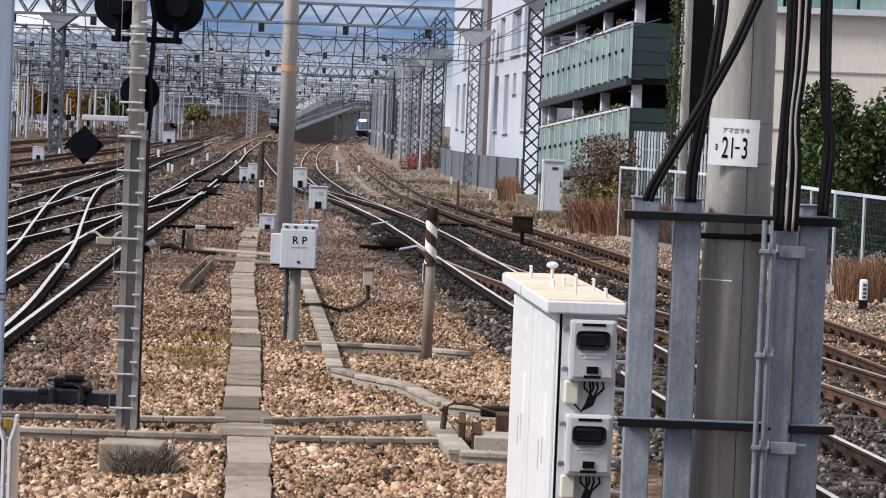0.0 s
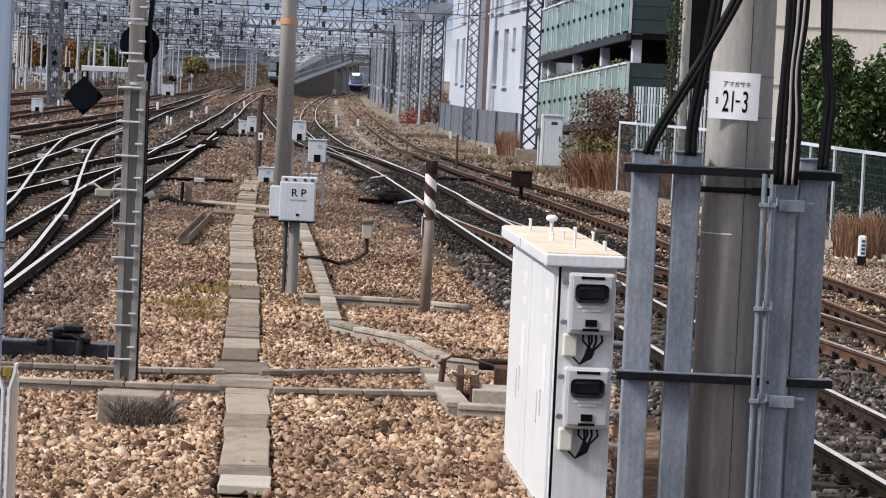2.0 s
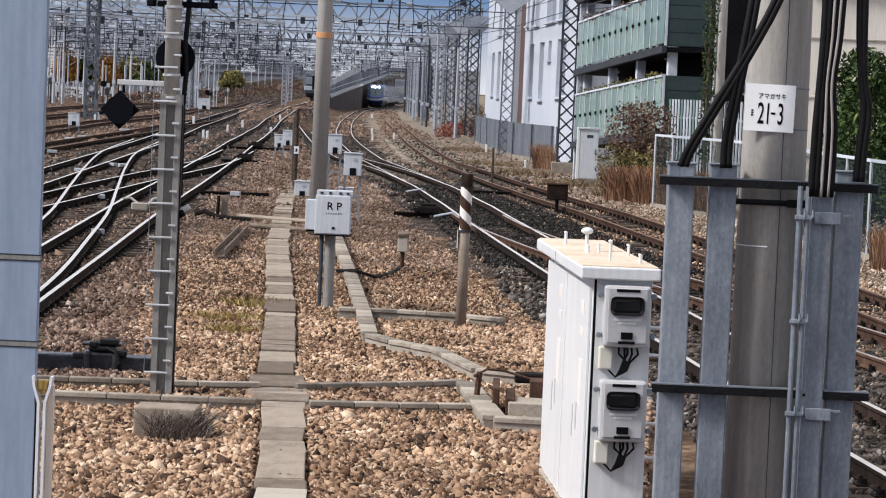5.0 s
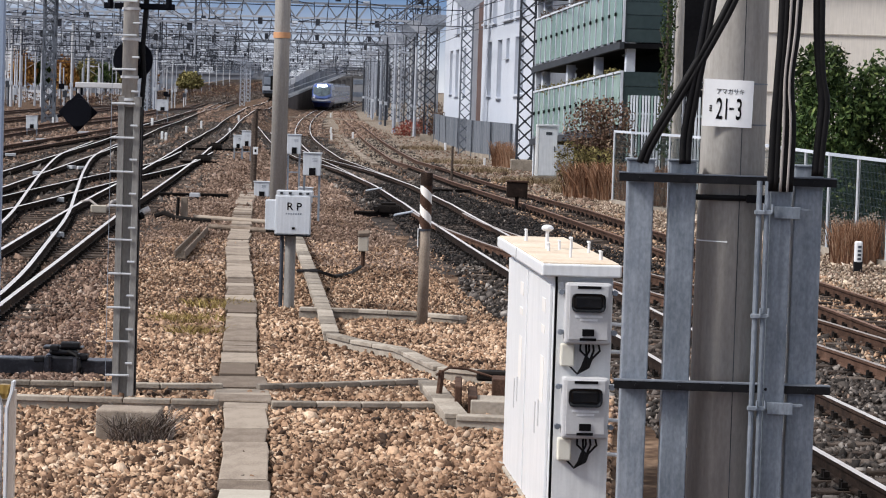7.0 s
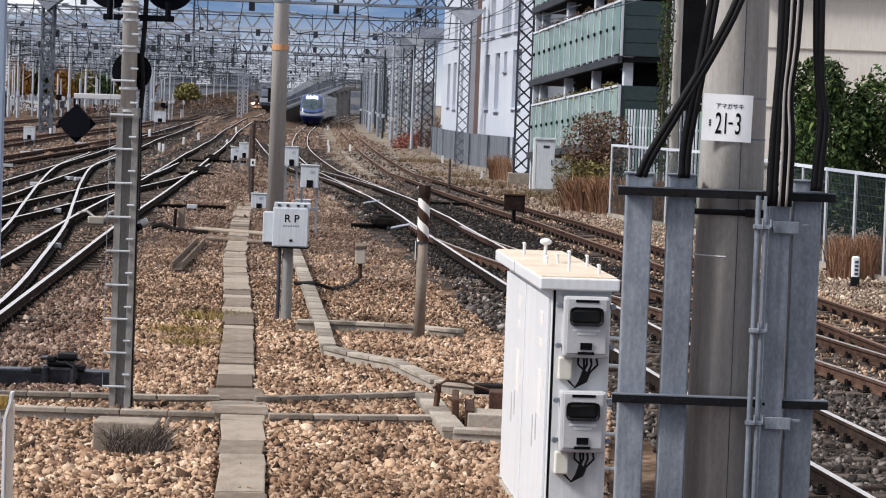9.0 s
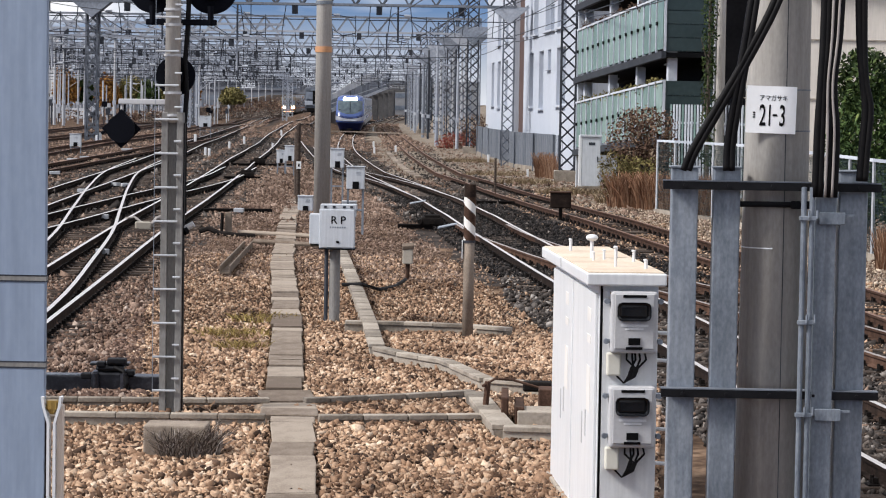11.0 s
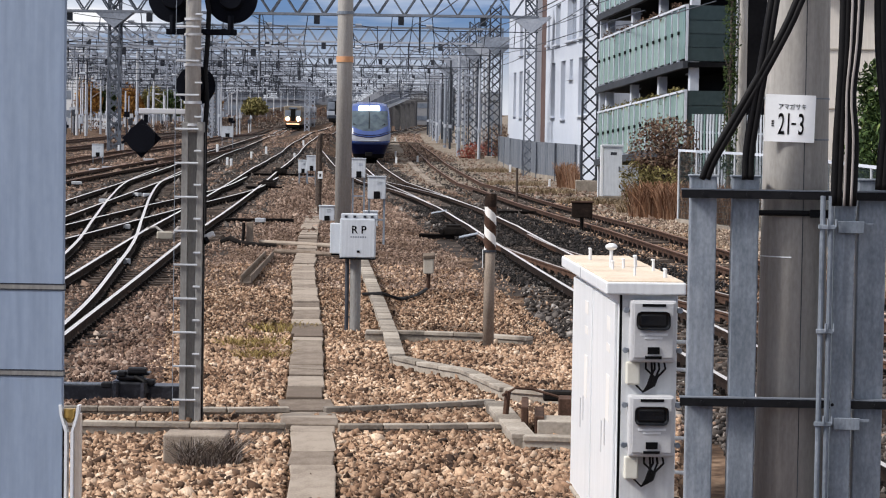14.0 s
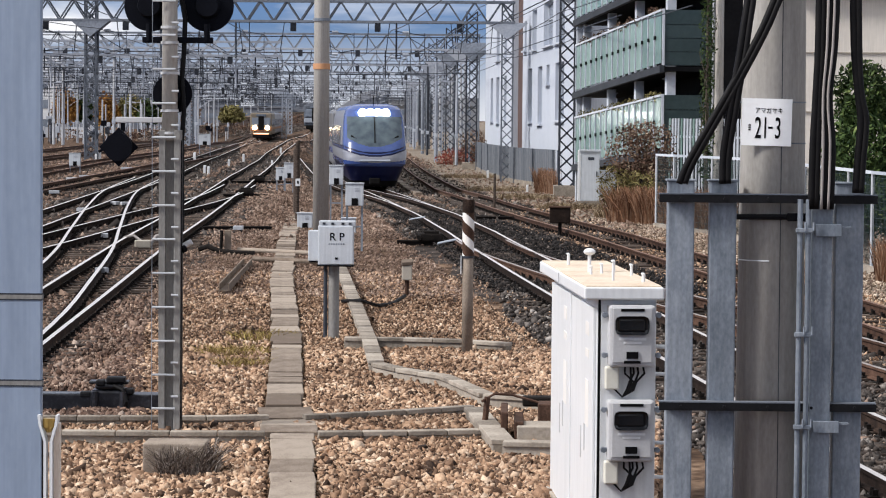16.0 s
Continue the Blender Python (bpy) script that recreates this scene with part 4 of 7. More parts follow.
        rod(bm, (arm * 0.3, 0, h - 0.55), (arm * 0.55, 0, h - 0.45), 0.1, n=8)
        part("bracket_arm", bm, mat, m)
    bm = bmesh.new()
    box(bm, (0, -r - 0.06, 2.2), (0.3, 0.1, 0.34), bevel=0.01)
    part("number_plate", bm, "far_white", m)
    return m


def build_masts():
    rng = random.Random(9)
    out = ARR["outer"]
    for i in range(44):
        y = 205 + i * 8.5 + rng.uniform(-4, 4)
        xo = float(np.interp(y, out[:, 1], out[:, 0]))
        build_mast(xo + rng.uniform(2.3, 6.5), y, rng.uniform(6.5, 9.5), rng.choice(["steel_grey", "pale_steel", "steel_grey", "steel_dark"]), rng.uniform(0.1, 0.17), rng.choice([0, -2.2, 2.0]))
    for i in range(110):
        y = 190 + i * 4.2 + rng.uniform(-3, 3)
        x = -0.155 * y + rng.uniform(-0.05, 0.045) * y
        if track_gap(x, y, list(ARR)) < 1.9:
            continue
        build_mast(x, y, rng.uniform(5.5, 9.0), rng.choice(["steel_grey", "pale_steel", "pale_steel"]), rng.uniform(0.09, 0.15), rng.choice([0, -2.2, 2.2]))


build_masts()


def build_yard_posts():
    """Short signal posts, relay boxes and stub poles that stand thick among the far tracks."""
    rng = random.Random(31)
    for i in range(90):
        y = rng.uniform(170, 430)
        x = -0.1 * y - rng.uniform(0.0, 0.085) * y
        if track_gap(x, y, list(ARR)) < 1.7:
            continue
        p = thing("yard_post", pose(*on(x, y)), "short post with a small box standing among the yard tracks", "post", "yard posts")
        h = rng.uniform(1.0, 3.6)
        bm = bmesh.new()
        rod(bm, (0, 0, 0), (0, 0, h), rng.uniform(0.05, 0.1), n=6)
        part("pole", bm, rng.choice(["steel_dark", "pale_steel", "sleeper"]), p)
        bm = bmesh.new()
        box(bm, (0.05, 0, h * rng.uniform(0.6, 1.0)), (rng.uniform(0.25, 0.6), 0.3, rng.uniform(0.3, 0.7)), bevel=0.02)
        part("box", bm, rng.choice(["far_white", "steel_dark", "pale_steel", "signal_black"]), p)


build_yard_posts()


def wire(x_of, y0, y1, z, r, label):
    bm = bmesh.new()
    pts = []
    y = y0
    while y <= y1:
        s = ((y - 150) % 45) / 45
        pts.append((x_of(y), y, z + rail_z(x_of(y), y) * 0 - 0.25 * 4 * s * (1 - s)))
        y += 7.5
    tube(bm, pts, r, 4)
    return tagged(part("overhead_wire", bm, "steel_dark"), label, "wire", "overhead wires")


def build_wires():
    for k in ("main", "outer", "left_main", "left_third", "left_fourth", "left_fifth"):
        L = ARR[k]
        f = lambda y, L=L: float(np.interp(y, L[:, 1], L[:, 0]))
        wire(f, 60, 500, 5.3, 0.012, "dark contact wire over a track")
        wire(f, 60, 500, 6.4, 0.016, "dark messenger wire sagging between the gantries")
    o = ARR["outer"]
    for dx, z in ((3.4, 7.2), (3.9, 8.3), (4.4, 6.4), (2.8, 9.2), (5.0, 7.8)):
        wire(lambda y, dx=dx: float(np.interp(y, o[:, 1], o[:, 0])) + dx, 75, 330, z, 0.018, "feeder wire beside the buildings")


build_wires()


# ---- the number pole with its cable risers ----
def build_number_pole():
    x, y = 1.70, 16.65
    p = thing("utility_pole", pose(x, y, -0.2), "grey concrete pole with steel cable conduits and white number plate", "pole")
    bm = bmesh.new()
    rod(bm, (0, 0, 0), (0, 0, 9), 0.222, 0.162, 40)
    part("shaft", bm, "pole_concrete", p, smooth=True)
    for z, r in ((3.255, 0.2045), (3.0, 0.2065), (2.27, 0.212)):
        bm = bmesh.new()
        for a in range(40) if z > 2.5 else range(21, 29):
            t0, t1 = 6.2832 * a / 40, 6.2832 * (a + 1) / 40
            v = [bm.verts.new((r * math.cos(t), r * math.sin(t), zz)) for t, zz in ((t0, z - 0.004), (t1, z - 0.004), (t1, z + 0.004), (t0, z + 0.004))]
            bm.faces.new(v)
        part("tie_wire", bm, "galvanised" if z > 2.5 else "white_paint", p)
    bm = bmesh.new()
    bar(bm, (-0.222, -0.01, 0.95), (-0.219, -0.01, 1.35), 0.012)
    part("pvc_strip", bm, "white_paint", p, "thin white strip")
    bm = bmesh.new()
    bar(bm, (0.035, -0.2185, 0), (0.03, -0.1585, 9), 0.005)
    part("mould_seam", bm, "steel_dark", p, "dark vertical seam")
    # number plate
    q = pose(-0.06, -0.205, 3.13, 0, 1.2, -6)
    bm = bmesh.new()
    box(bm, (0, 0, 0), (0.308, 0.006, 0.292), q.to_3x3(), 0.0)
    for v in bm.verts:
        v.co += q.translation
    plate = part("number_plate", bm, "enamel", p, "white enamel plate with black characters")
    for body, size, px, pz in (("アマガサキ", 0.04, 0.012, 0.058), ("21", 0.15, -0.03, -0.098), ("3", 0.15, 0.07, -0.098)):
        cu = bpy.data.curves.new("lettering", "FONT")
        cu.body, cu.size, cu.align_x = body, size, "CENTER"
        cu.extrude = 0.001
        if size > 0.1:
            cu.space_character = 1.0
            cu.offset = 0.0012
        t = new("lettering", cu)
        t.parent = plate
        t.matrix_basis = q @ pose(px, -0.0045, pz, 90) @ Matrix.Diagonal((0.58 if size > 0.1 else 0.88, 1.24 if size > 0.1 else 1, 1, 1))
        cu.materials.append(M["black"])
    bm = bmesh.new()
    box(bm, (0.024, -0.0045, -0.033), (0.028, 0.002, 0.013))
    for v in bm.verts:
        v.co = q @ v.co
    part("dash", bm, "black", plate)
    bm = bmesh.new()
    for k in range(3):
        box(bm, (-0.105, -0.004, -0.02 - 0.014 * k), (0.014, 0.002, 0.009))
    for v in bm.verts:
        v.co = q @ v.co
    part("small_mark", bm, "black", plate)
    # cross bars that hold the conduits
    for z, a, b in ((2.67, -0.725, 0.615), (1.385, -0.712, 0.625)):
        bm = bmesh.new()
        box(bm, ((a + b) / 2, -0.335, z - 0.012), (b - a, 0.006, 0.05))
        bar_part = part("angle_bar", bm, "galv_dark", p, "dark steel angle bar")
        bm = bmesh.new()
        box(bm, ((a + b) / 2, -0.30, z + 0.016), (b - a, 0.08, 0.007))
        part("top_flange", bm, "steel_mid", bar_part, "paler grey upper flange")
        for k in range(5):
            bm = bmesh.new()
            rod(bm, (a + (b - a) * (k + 0.5) / 5, -0.337, z - 0.012), (a + (b - a) * (k + 0.5) / 5, -0.352, z - 0.012), 0.011, n=6)
            part("bolt", bm, "galv_dark", bar_part)
    bm = bmesh.new()
    rod(bm, (-0.25, -0.235, 2.545), (0.26, -0.235, 2.545), 0.018, n=8)
    box(bm, (0.13, -0.26, 2.545), (0.12, 0.03, 0.05), bevel=0.005)
    part("pole_band", bm, "galv_dark", p)

    # box-section conduits
    for cx, w, top in ((-0.585, 0.165, 2.765), (-0.325, 0.165, 2.765), (0.275, 0.13, 2.65), (0.455, 0.175, 2.755)):
        front = -0.28 if cx != 0.275 else -0.37
        bm = bmesh.new()
        box(bm, (cx, front + 0.09, top / 2), (w, 0.14, top), bevel=0.008)
        if cx != 0.275:
            box(bm, (cx, front + 0.09, top + 0.003), (w + 0.02, 0.16, 0.012), bevel=0.003)
        part("conduit_cover", bm, "galvanised", p, "galvanised box-section cable cover")
    for cx in (0.135, 0.185):
        bm = bmesh.new()
        rod(bm, (cx, -0.39, 0), (cx, -0.39, 2.66), 0.017, n=10)
        part("conduit_pipe", bm, "galvanised", p)
        for z in (2.47, 1.83, 1.26):
            bm = bmesh.new()
            box(bm, (cx, -0.405, z), (0.055, 0.03, 0.028), bevel=0.004)
            rod(bm, (cx + 0.03, -0.42, z), (cx + 0.03, -0.42, z + 0.05), 0.008, n=6)
            part("pipe_clamp", bm, "galvanised", p)
    for z in (2.47, 1.26):
        bm = bmesh.new()
        box(bm, (0.31, -0.385, z), (0.16, 0.02, 0.075), bevel=0.004)
        box(bm, (0.4, -0.36, z + 0.02), (0.1, 0.05, 0.012))
        part("bracket", bm, "galvanised", p)
    return p


build_number_pole()


def build_riser_cables():
    def cable(pts, r, mat, label):
        line = []
        P = [Vector(a) for a in pts]
        for i in range(len(P) - 1):
            p0, p1, p2, p3 = P[max(i - 1, 0)], P[i], P[i + 1], P[min(i + 2, len(P) - 1)]
            for s in (0, 0.25, 0.5, 0.75):
                line.append(0.5 * (2 * p1 + (p2 - p0) * s + (2 * p0 - 5 * p1 + 4 * p2 - p3) * s * s + (3 * p1 - p0 - 3 * p2 + p3) * s**3))
        line.append(P[-1])
        bm = bmesh.new()
        tube(bm, line, r, 10)
        tagged(part("riser_cable", bm, mat, smooth=True), label, "cable", "cables on the number pole")

    y = 16.3
    for d, r in ((-0.015, 0.02), (0.018, 0.02)):
        cable([(1.11 + d, y, 2.55), (1.16 + d, y - 0.01, 2.68), (1.32 + d, y - 0.02, 2.97), (1.5 + d, y - 0.02, 3.3), (1.66 + d, y, 3.64), (1.8 + d, y + 0.05, 4.1), (1.86, y + 0.1, 5.2)], r, "cable_black", "thick black cable slanting up from a conduit")
    for d, r in ((-0.016, 0.021), (0.018, 0.021)):
        cable([(1.375 + d, y, 2.55), (1.38 + d, y, 2.75), (1.43 + d, y - 0.02, 3.1), (1.49 + d, y, 3.5), (1.53 + d, y + 0.05, 3.9), (1.55 + d, y + 0.1, 5.2)], r, "cable_black", "thick black cable rising out of a conduit")
    for d, r, m in ((-0.06, 0.022, "cable_black"), (-0.03, 0.02, "cable_black"), (0.0, 0.008, "cable_grey"), (0.018, 0.02, "cable_black"), (0.042, 0.008, "cable_grey"), (0.06, 0.02, "cable_black")):
        f = 0.022 if m == "cable_grey" else 0.0
        cable([(1.96 + d, y - 0.04 - f, 2.4), (1.965 + d, y - 0.05 - f, 2.8), (1.96 + d * 0.7, y - 0.05 - f, 3.1), (1.985 + d * 0.9, y - 0.04 - f, 3.6), (1.985 + d, y - f, 5.2)], r, m, "bundled cable running up the pole")
    for d, r in ((-0.015, 0.022), (0.017, 0.022)):
        cable([(2.19 + d, y, 2.5), (2.2 + d, y, 2.7), (2.215 + d, y, 2.95), (2.185 + d * 0.6, y, 3.15), (2.16 + d, y, 3.6), (2.13 + d, y, 5.2)], r, "cable_black", "thick black cable rising out of the end conduit")


build_riser_cables()


# ---- white relay cabinet ----
def build_cabinet():
    # own space: x along the short front, y along the long side, z up
    yaw = 4.6
    c = thing("relay_cabinet", pose(0.699, 19.1, -0.2, 0, 0, yaw), "long white trackside relay cabinet with a cream-stained roof and two meters", "cabinet")
    W, D, H = 0.43, 3.15, 1.845
    bm = bmesh.new()
    box(bm, (W / 2, D / 2, H / 2), (W, D, H), bevel=0.006)
    part("body", bm, "white_paint", c)
    bm = bmesh.new()
    box(bm, (W / 2 + 0.012, -0.006, H / 2 - 0.02), (W - 0.03, 0.012, H - 0.04), bevel=0.003)
    part("front_panel", bm, "grey_panel", c, "light grey steel end panel")
    bm = bmesh.new()
    box(bm, (0.016, -0.004, H / 2), (0.016, 0.016, H), bevel=0.0)
    part("door_gasket", bm, "black", c, "black rubber door seal")
    for y0, y1 in ((0.05, 1.52), (1.62, 3.1)):
        bm = bmesh.new()
        box(bm, (-0.012, (y0 + y1) / 2, H / 2 - 0.02), (0.024, y1 - y0, H - 0.1), bevel=0.006)
        door = part("side_door", bm, "white_paint", c)
        for yy, zz, s in ((y0 + 0.5, 0.78, 0.2), (y0 + 0.72, 0.72, 0.24)):
            bm = bmesh.new()
            box(bm, (-0.026, yy, zz), (0.008, 0.05, s), bevel=0.002)
            part("door_handle", bm, "meter_grey", door, "recessed grey handle")
        for zz, hh in ((1.6, 0.1), (1.42, 0.06), (1.05, 0.34)):
            bm = bmesh.new()
            box(bm, (-0.0255, y0 + 0.35, zz), (0.003, 0.22, hh))
            part("faded_sticker", bm, "sticker", door, "faded beige sticker")
    # roof: a flat tray with a lip
    bm = bmesh.new()
    x0, x1, y0, y1 = -0.105, 0.475, -0.1, 3.35
    box(bm, ((x0 + x1) / 2, (y0 + y1) / 2, H + 0.045), (x1 - x0, y1 - y0, 0.09), bevel=0.012)
    roof = part("roof", bm, "white_paint", c)
    bm = bmesh.new()
    box(bm, ((x0 + x1) / 2, 0.82, H + 0.094), (x1 - x0 - 0.03, 1.75, 0.012), bevel=0.004)
    box(bm, ((x0 + x1) / 2, 2.53, H + 0.094), (x1 - x0 - 0.03, 1.55, 0.012), bevel=0.004)
    part("roof_sheet", bm, "roof_cream", roof, "cream-stained roof sheet")
    bm = bmesh.new()
    box(bm, (x0 - 0.003, 1.72, H + 0.045), (0.008, 0.012, 0.088))
    part("roof_seam", bm, "meter_grey", roof)
    for px, py, hh, r, knob in ((0.06, 2.6, 0.1, 0.013, 0), (0.12, 1.6, 0.16, 0.014, 1), (0.2, 1.45, 0.08, 0.01, 0), (0.33, 1.75, 0.09, 0.012, 0), (0.18, 0.55, 0.15, 0.01, 0), (0.4, 1.2, 0.09, 0.011, 0), (0.38, 0.35, 0.07, 0.014, 0), (0.1, 1.3, 0.07, 0.01, 0)):
        bm = bmesh.new()
        rod(bm, (px, py, H + 0.09), (px, py, H + 0.09 + hh), r, n=8)
        if knob:
            bmesh.ops.create_uvsphere(bm, u_segments=12, v_segments=8, radius=0.04, matrix=Matrix.Translation((px, py, H + 0.1 + hh)) @ Matrix.Diagonal((1.2, 1.2, 0.7, 1)))
        else:
            box(bm, (px, py + 0.03, H + 0.09 + hh), (0.02, 0.09, 0.014), bevel=0.003)
        part("lifting_lug", bm, "white_paint", roof)
    # meters
    for mz in (1.607, 0.922):
        mx, w, h = 0.24, 0.335, 0.445
        bm = bmesh.new()
        box(bm, (mx, -0.07, mz - h / 2 + 0.2), (w, 0.13, h), bevel=0.02)
        meter = part("meter_box", bm, "meter_grey", c, "grey plastic electricity meter housing")
        z = mz - h / 2 + 0.2
        bm = bmesh.new()
        box(bm, (mx, -0.138, z + 0.008), (w - 0.05, 0.012, h - 0.05), bevel=0.005)
        part("front_cover", bm, "meter_grey", meter)
        bm = bmesh.new()
        box(bm, (mx - 0.005, -0.146, z + 0.08), (0.245, 0.014, 0.135), bevel=0.035)
        part("meter_window", bm, "black_gloss", meter, "dark glossy reading window")
        bm = bmesh.new()
        box(bm, (mx, -0.148, z - 0.135), (0.085, 0.012, 0.05))
        part("reading_slot", bm, "black", meter)
        for sz, sw in ((0.19, 0.17), (-0.185, 0.12)):
            bm = bmesh.new()
            box(bm, (mx, -0.1445, z + sz), (sw, 0.006, 0.02))
            part("vent_slot", bm, "black", meter)
        bm = bmesh.new()
        box(bm, (mx, -0.146, z - 0.02), (0.2, 0.003, 0.016))
        box(bm, (mx, -0.146, z - 0.045), (0.13, 0.003, 0.016))
        part("label_print", bm, "white_paint", meter, "pale unreadable label lines")
        for sx in (-1, 1):
            for sz in (0.15, -0.14):
                bm = bmesh.new()
                rod(bm, (mx + sx * (w / 2 + 0.028), -0.06, z + sz), (mx + sx * (w / 2 + 0.028), -0.1, z + sz), 0.02, n=10)
                box(bm, (mx + sx * (w / 2 + 0.012), -0.06, z + sz), (0.06, 0.02, 0.03), bevel=0.004)
                part("hinge_bolt", bm, "galvanised", meter)
        bm = bmesh.new()
        box(bm, (mx - 0.135, -0.045, z - h / 2 - 0.085), (0.1, 0.07, 0.165), bevel=0.012)
        part("junction_box", bm, "ivory", c, "ivory plastic junction box")
        for k, (ax, bx2) in enumerate(((-0.04, 0.0), (0.0, -0.015), (0.05, 0.01), (0.09, 0.02), (0.02, -0.03))):
            bm = bmesh.new()
            tube(bm, [(mx + ax, -0.05, z - h / 2), (mx + ax * 1.1, -0.07, z - h / 2 - 0.05), (mx + 0.02 + bx2, -0.08, z - h / 2 - 0.11), (mx + 0.0 + bx2, -0.08, z - h / 2 - 0.17), (mx - 0.06, -0.06, z - h / 2 - 0.22), (mx - 0.12, -0.05, z - h / 2 - 0.16)], 0.008, 6)
            part("meter_cable", bm, "cable_black", c)
    for px, pz in ((0.455, 1.5), (0.455, 1.3), (0.455, 1.05), (0.455, 0.8), (0.455, 0.55)):
        bm = bmesh.new()
        rod(bm, (0.42, 0.03, pz), (0.5, 0.0, pz), 0.014, n=8)
        part("side_bolt", bm, "white_paint", c)
    bm = bmesh.new()
    box(bm, (W / 2, D / 2, -0.01), (W + 0.1, D + 0.1, 0.1), bevel=0.01)
    part("plinth", bm, "concrete", c)
    return c


build_cabinet()


# ---- signal on its mast ----
def build_signal():
    x, y = -3.28, 26.1
    s = thing("signal_mast", pose(x, y, -0.2), "grey railway signal mast with black discs seen from behind", "signal")
    bm = bmesh.new()
    rod(bm, (-0.01, 0, 2.9), (-0.015, 0, 6.5), 0.078, 0.07, 20)
    part("upper_tube", bm, "pole_concrete", s, smooth=True)
    bm = bmesh.new()
    for dx in (-0.075, 0.075):
        box(bm, (dx, 0, 1.5), (0.065, 0.16, 3.0), bevel=0.006)
    box(bm, (0, 0.02, 1.5), (0.1, 0.08, 3.0))
    part("lower_channel", bm, "mast_grey", s)
    bm = bmesh.new()
    box(bm, (0.112, 0.0, 1.45), (0.012, 0.1, 2.9))
    part("dark_strip", bm, "cable_black", s)
    z = 0.25
    while z < 5.4:
        bm = bmesh.new()
        rod(bm, (-0.17, -0.1, z), (0.06, -0.1, z), 0.011, n=6)
        rod(bm, (0.02, -0.1, z + 0.12), (0.09, -0.1, z + 0.12), 0.011, n=6)
        part("rung", bm, "pale_steel", s)
        z += 0.335
    bm = bmesh.new()
    rod(bm, (-0.17, -0.1, 0.0), (-0.17, -0.1, 5.5), 0.0035, n=6)
    part("ladder_wire", bm, "galvanised", s)

    def disc(px, pz, r, name="signal_disc"):
        bm = bmesh.new()
        rod(bm, (px, 0.12, pz), (px, 0.15, pz), r, n=40)
        d = part(name, bm, "signal_black", s, "matt black round signal backboard")
        bm = bmesh.new()
        rod(bm, (px, 0.02, pz), (px, 0.12, pz), r * 0.42, r * 0.5, n=24)
        part("lamp_housing", bm, "signal_black", d)
        return d

    for px in (-0.225, 0.35):
        disc(px, 4.23, 0.255)
        bm = bmesh.new()
        rod(bm, (px, 0.05, 3.88), (px, 0.05, 4.05), 0.03, n=8)
        part("disc_post", bm, "signal_black", s)
    bm = bmesh.new()
    box(bm, (0.06, 0.06, 3.89), (0.7, 0.06, 0.06), bevel=0.01)
    part("disc_bracket", bm, "signal_black", s)
    disc(0.0, 3.36, 0.195)
    bm = bmesh.new()
    tube(bm, [(0.085, 0.08, 4.35), (0.13, 0.08, 4.1), (0.12, 0.08, 3.8), (0.1, 0.08, 3.5), (0.12, 0.08, 3.2), (0.1, 0.08, 2.9), (0.105, 0.08, 2.0)], 0.026, 8)
    part("signal_cable", bm, "cable_black", s)
    bm = bmesh.new()
    box(bm, (-0.3, 0.06, 3.1), (0.5, 0.09, 0.055), bevel=0.008)
    part("bracket_arm", bm, "meter_grey", s, "pale grey bracket arm")
    bm = bmesh.new()
    rod(bm, (-0.52, 0.06, 3.08), (-0.52, 0.06, 2.98), 0.016, n=6)
    bar(bm, (-0.12, 0.06, 3.08), (-0.03, 0.02, 2.95), 0.02)
    part("hanger", bm, "meter_grey", s)
    bm = bmesh.new()
    box(bm, (-0.52, 0.04, 2.83), (0.275, 0.03, 0.275), Euler((0, radians(45), 0)).to_matrix(), 0.004)
    part("diamond_board", bm, "signal_black", s, "black diamond-shaped signal board")
    bm = bmesh.new()
    rod(bm, (-0.52, -0.03, 2.83), (-0.52, 0.02, 2.83), 0.14, n=24)
    rod(bm, (-0.72, 0.04, 2.78), (-0.66, 0.04, 2.82), 0.015, n=6)
    part("diamond_lamp", bm, "signal_black", s)
    bm = bmesh.new()
    rod(bm, (0.08, 0.02, 1.83), (0.21, 0.02, 1.9), 0.03, n=12)
    part("small_lamp", bm, "meter_grey", s)
    bm = bmesh.new()
    rod(bm, (0.12, -0.02, 1.82), (0.15, 0.0, 1.835), 0.036, n=12)
    part("lamp_collar", bm, "black", s)
    for zz in (4.0, 3.85, 3.55, 3.18, 2.96):
        bm = bmesh.new()
        rod(bm, (-0.012, 0, zz), (-0.012, 0, zz + 0.025), 0.09, n=20)
        part("band_clamp", bm, "meter_grey", s)


build_signal()


# ---- paving slabs of the cable way ----
def path_centre(y):
    return float(np.interp(y, SLAB_Y, SLAB_X))


def build_slab_path():
    rng = random.Random(3)
    t = thing("cable_way", Matrix(), "row of worn grey slabs covering a cable duct, slightly uneven", "paving")
    y = 19.4
    L = [0.62, 0.5, 1.5, 0.66, 0.95]
    i = 0
    while y < 76:
        ln = L[i] if i < len(L) else rng.choice([0.5, 0.62, 0.95, 1.15, 1.4])
        if y > 45:
            ln *= 1.15
        w = 0.4 + rng.uniform(-0.02, 0.02)
        if 25.2 < y < 26.9:
            w = 0.56
        x = path_centre(y + ln / 2) + rng.uniform(-0.012, 0.012)
        yaw = -math.degrees(math.atan((path_centre(y + ln) - path_centre(y)) / ln)) + rng.uniform(-2, 2)
        bm = bmesh.new()
        box(bm, (0, 0, 0), (w, ln - 0.03, 0.07), bevel=0.01)
        for v in bm.verts:
            v.co += Vector((rng.uniform(-0.006, 0.006), rng.uniform(-0.006, 0.006), 0))
        ob = part("slab", bm, "slab_pale" if i == 0 else "slab", t)
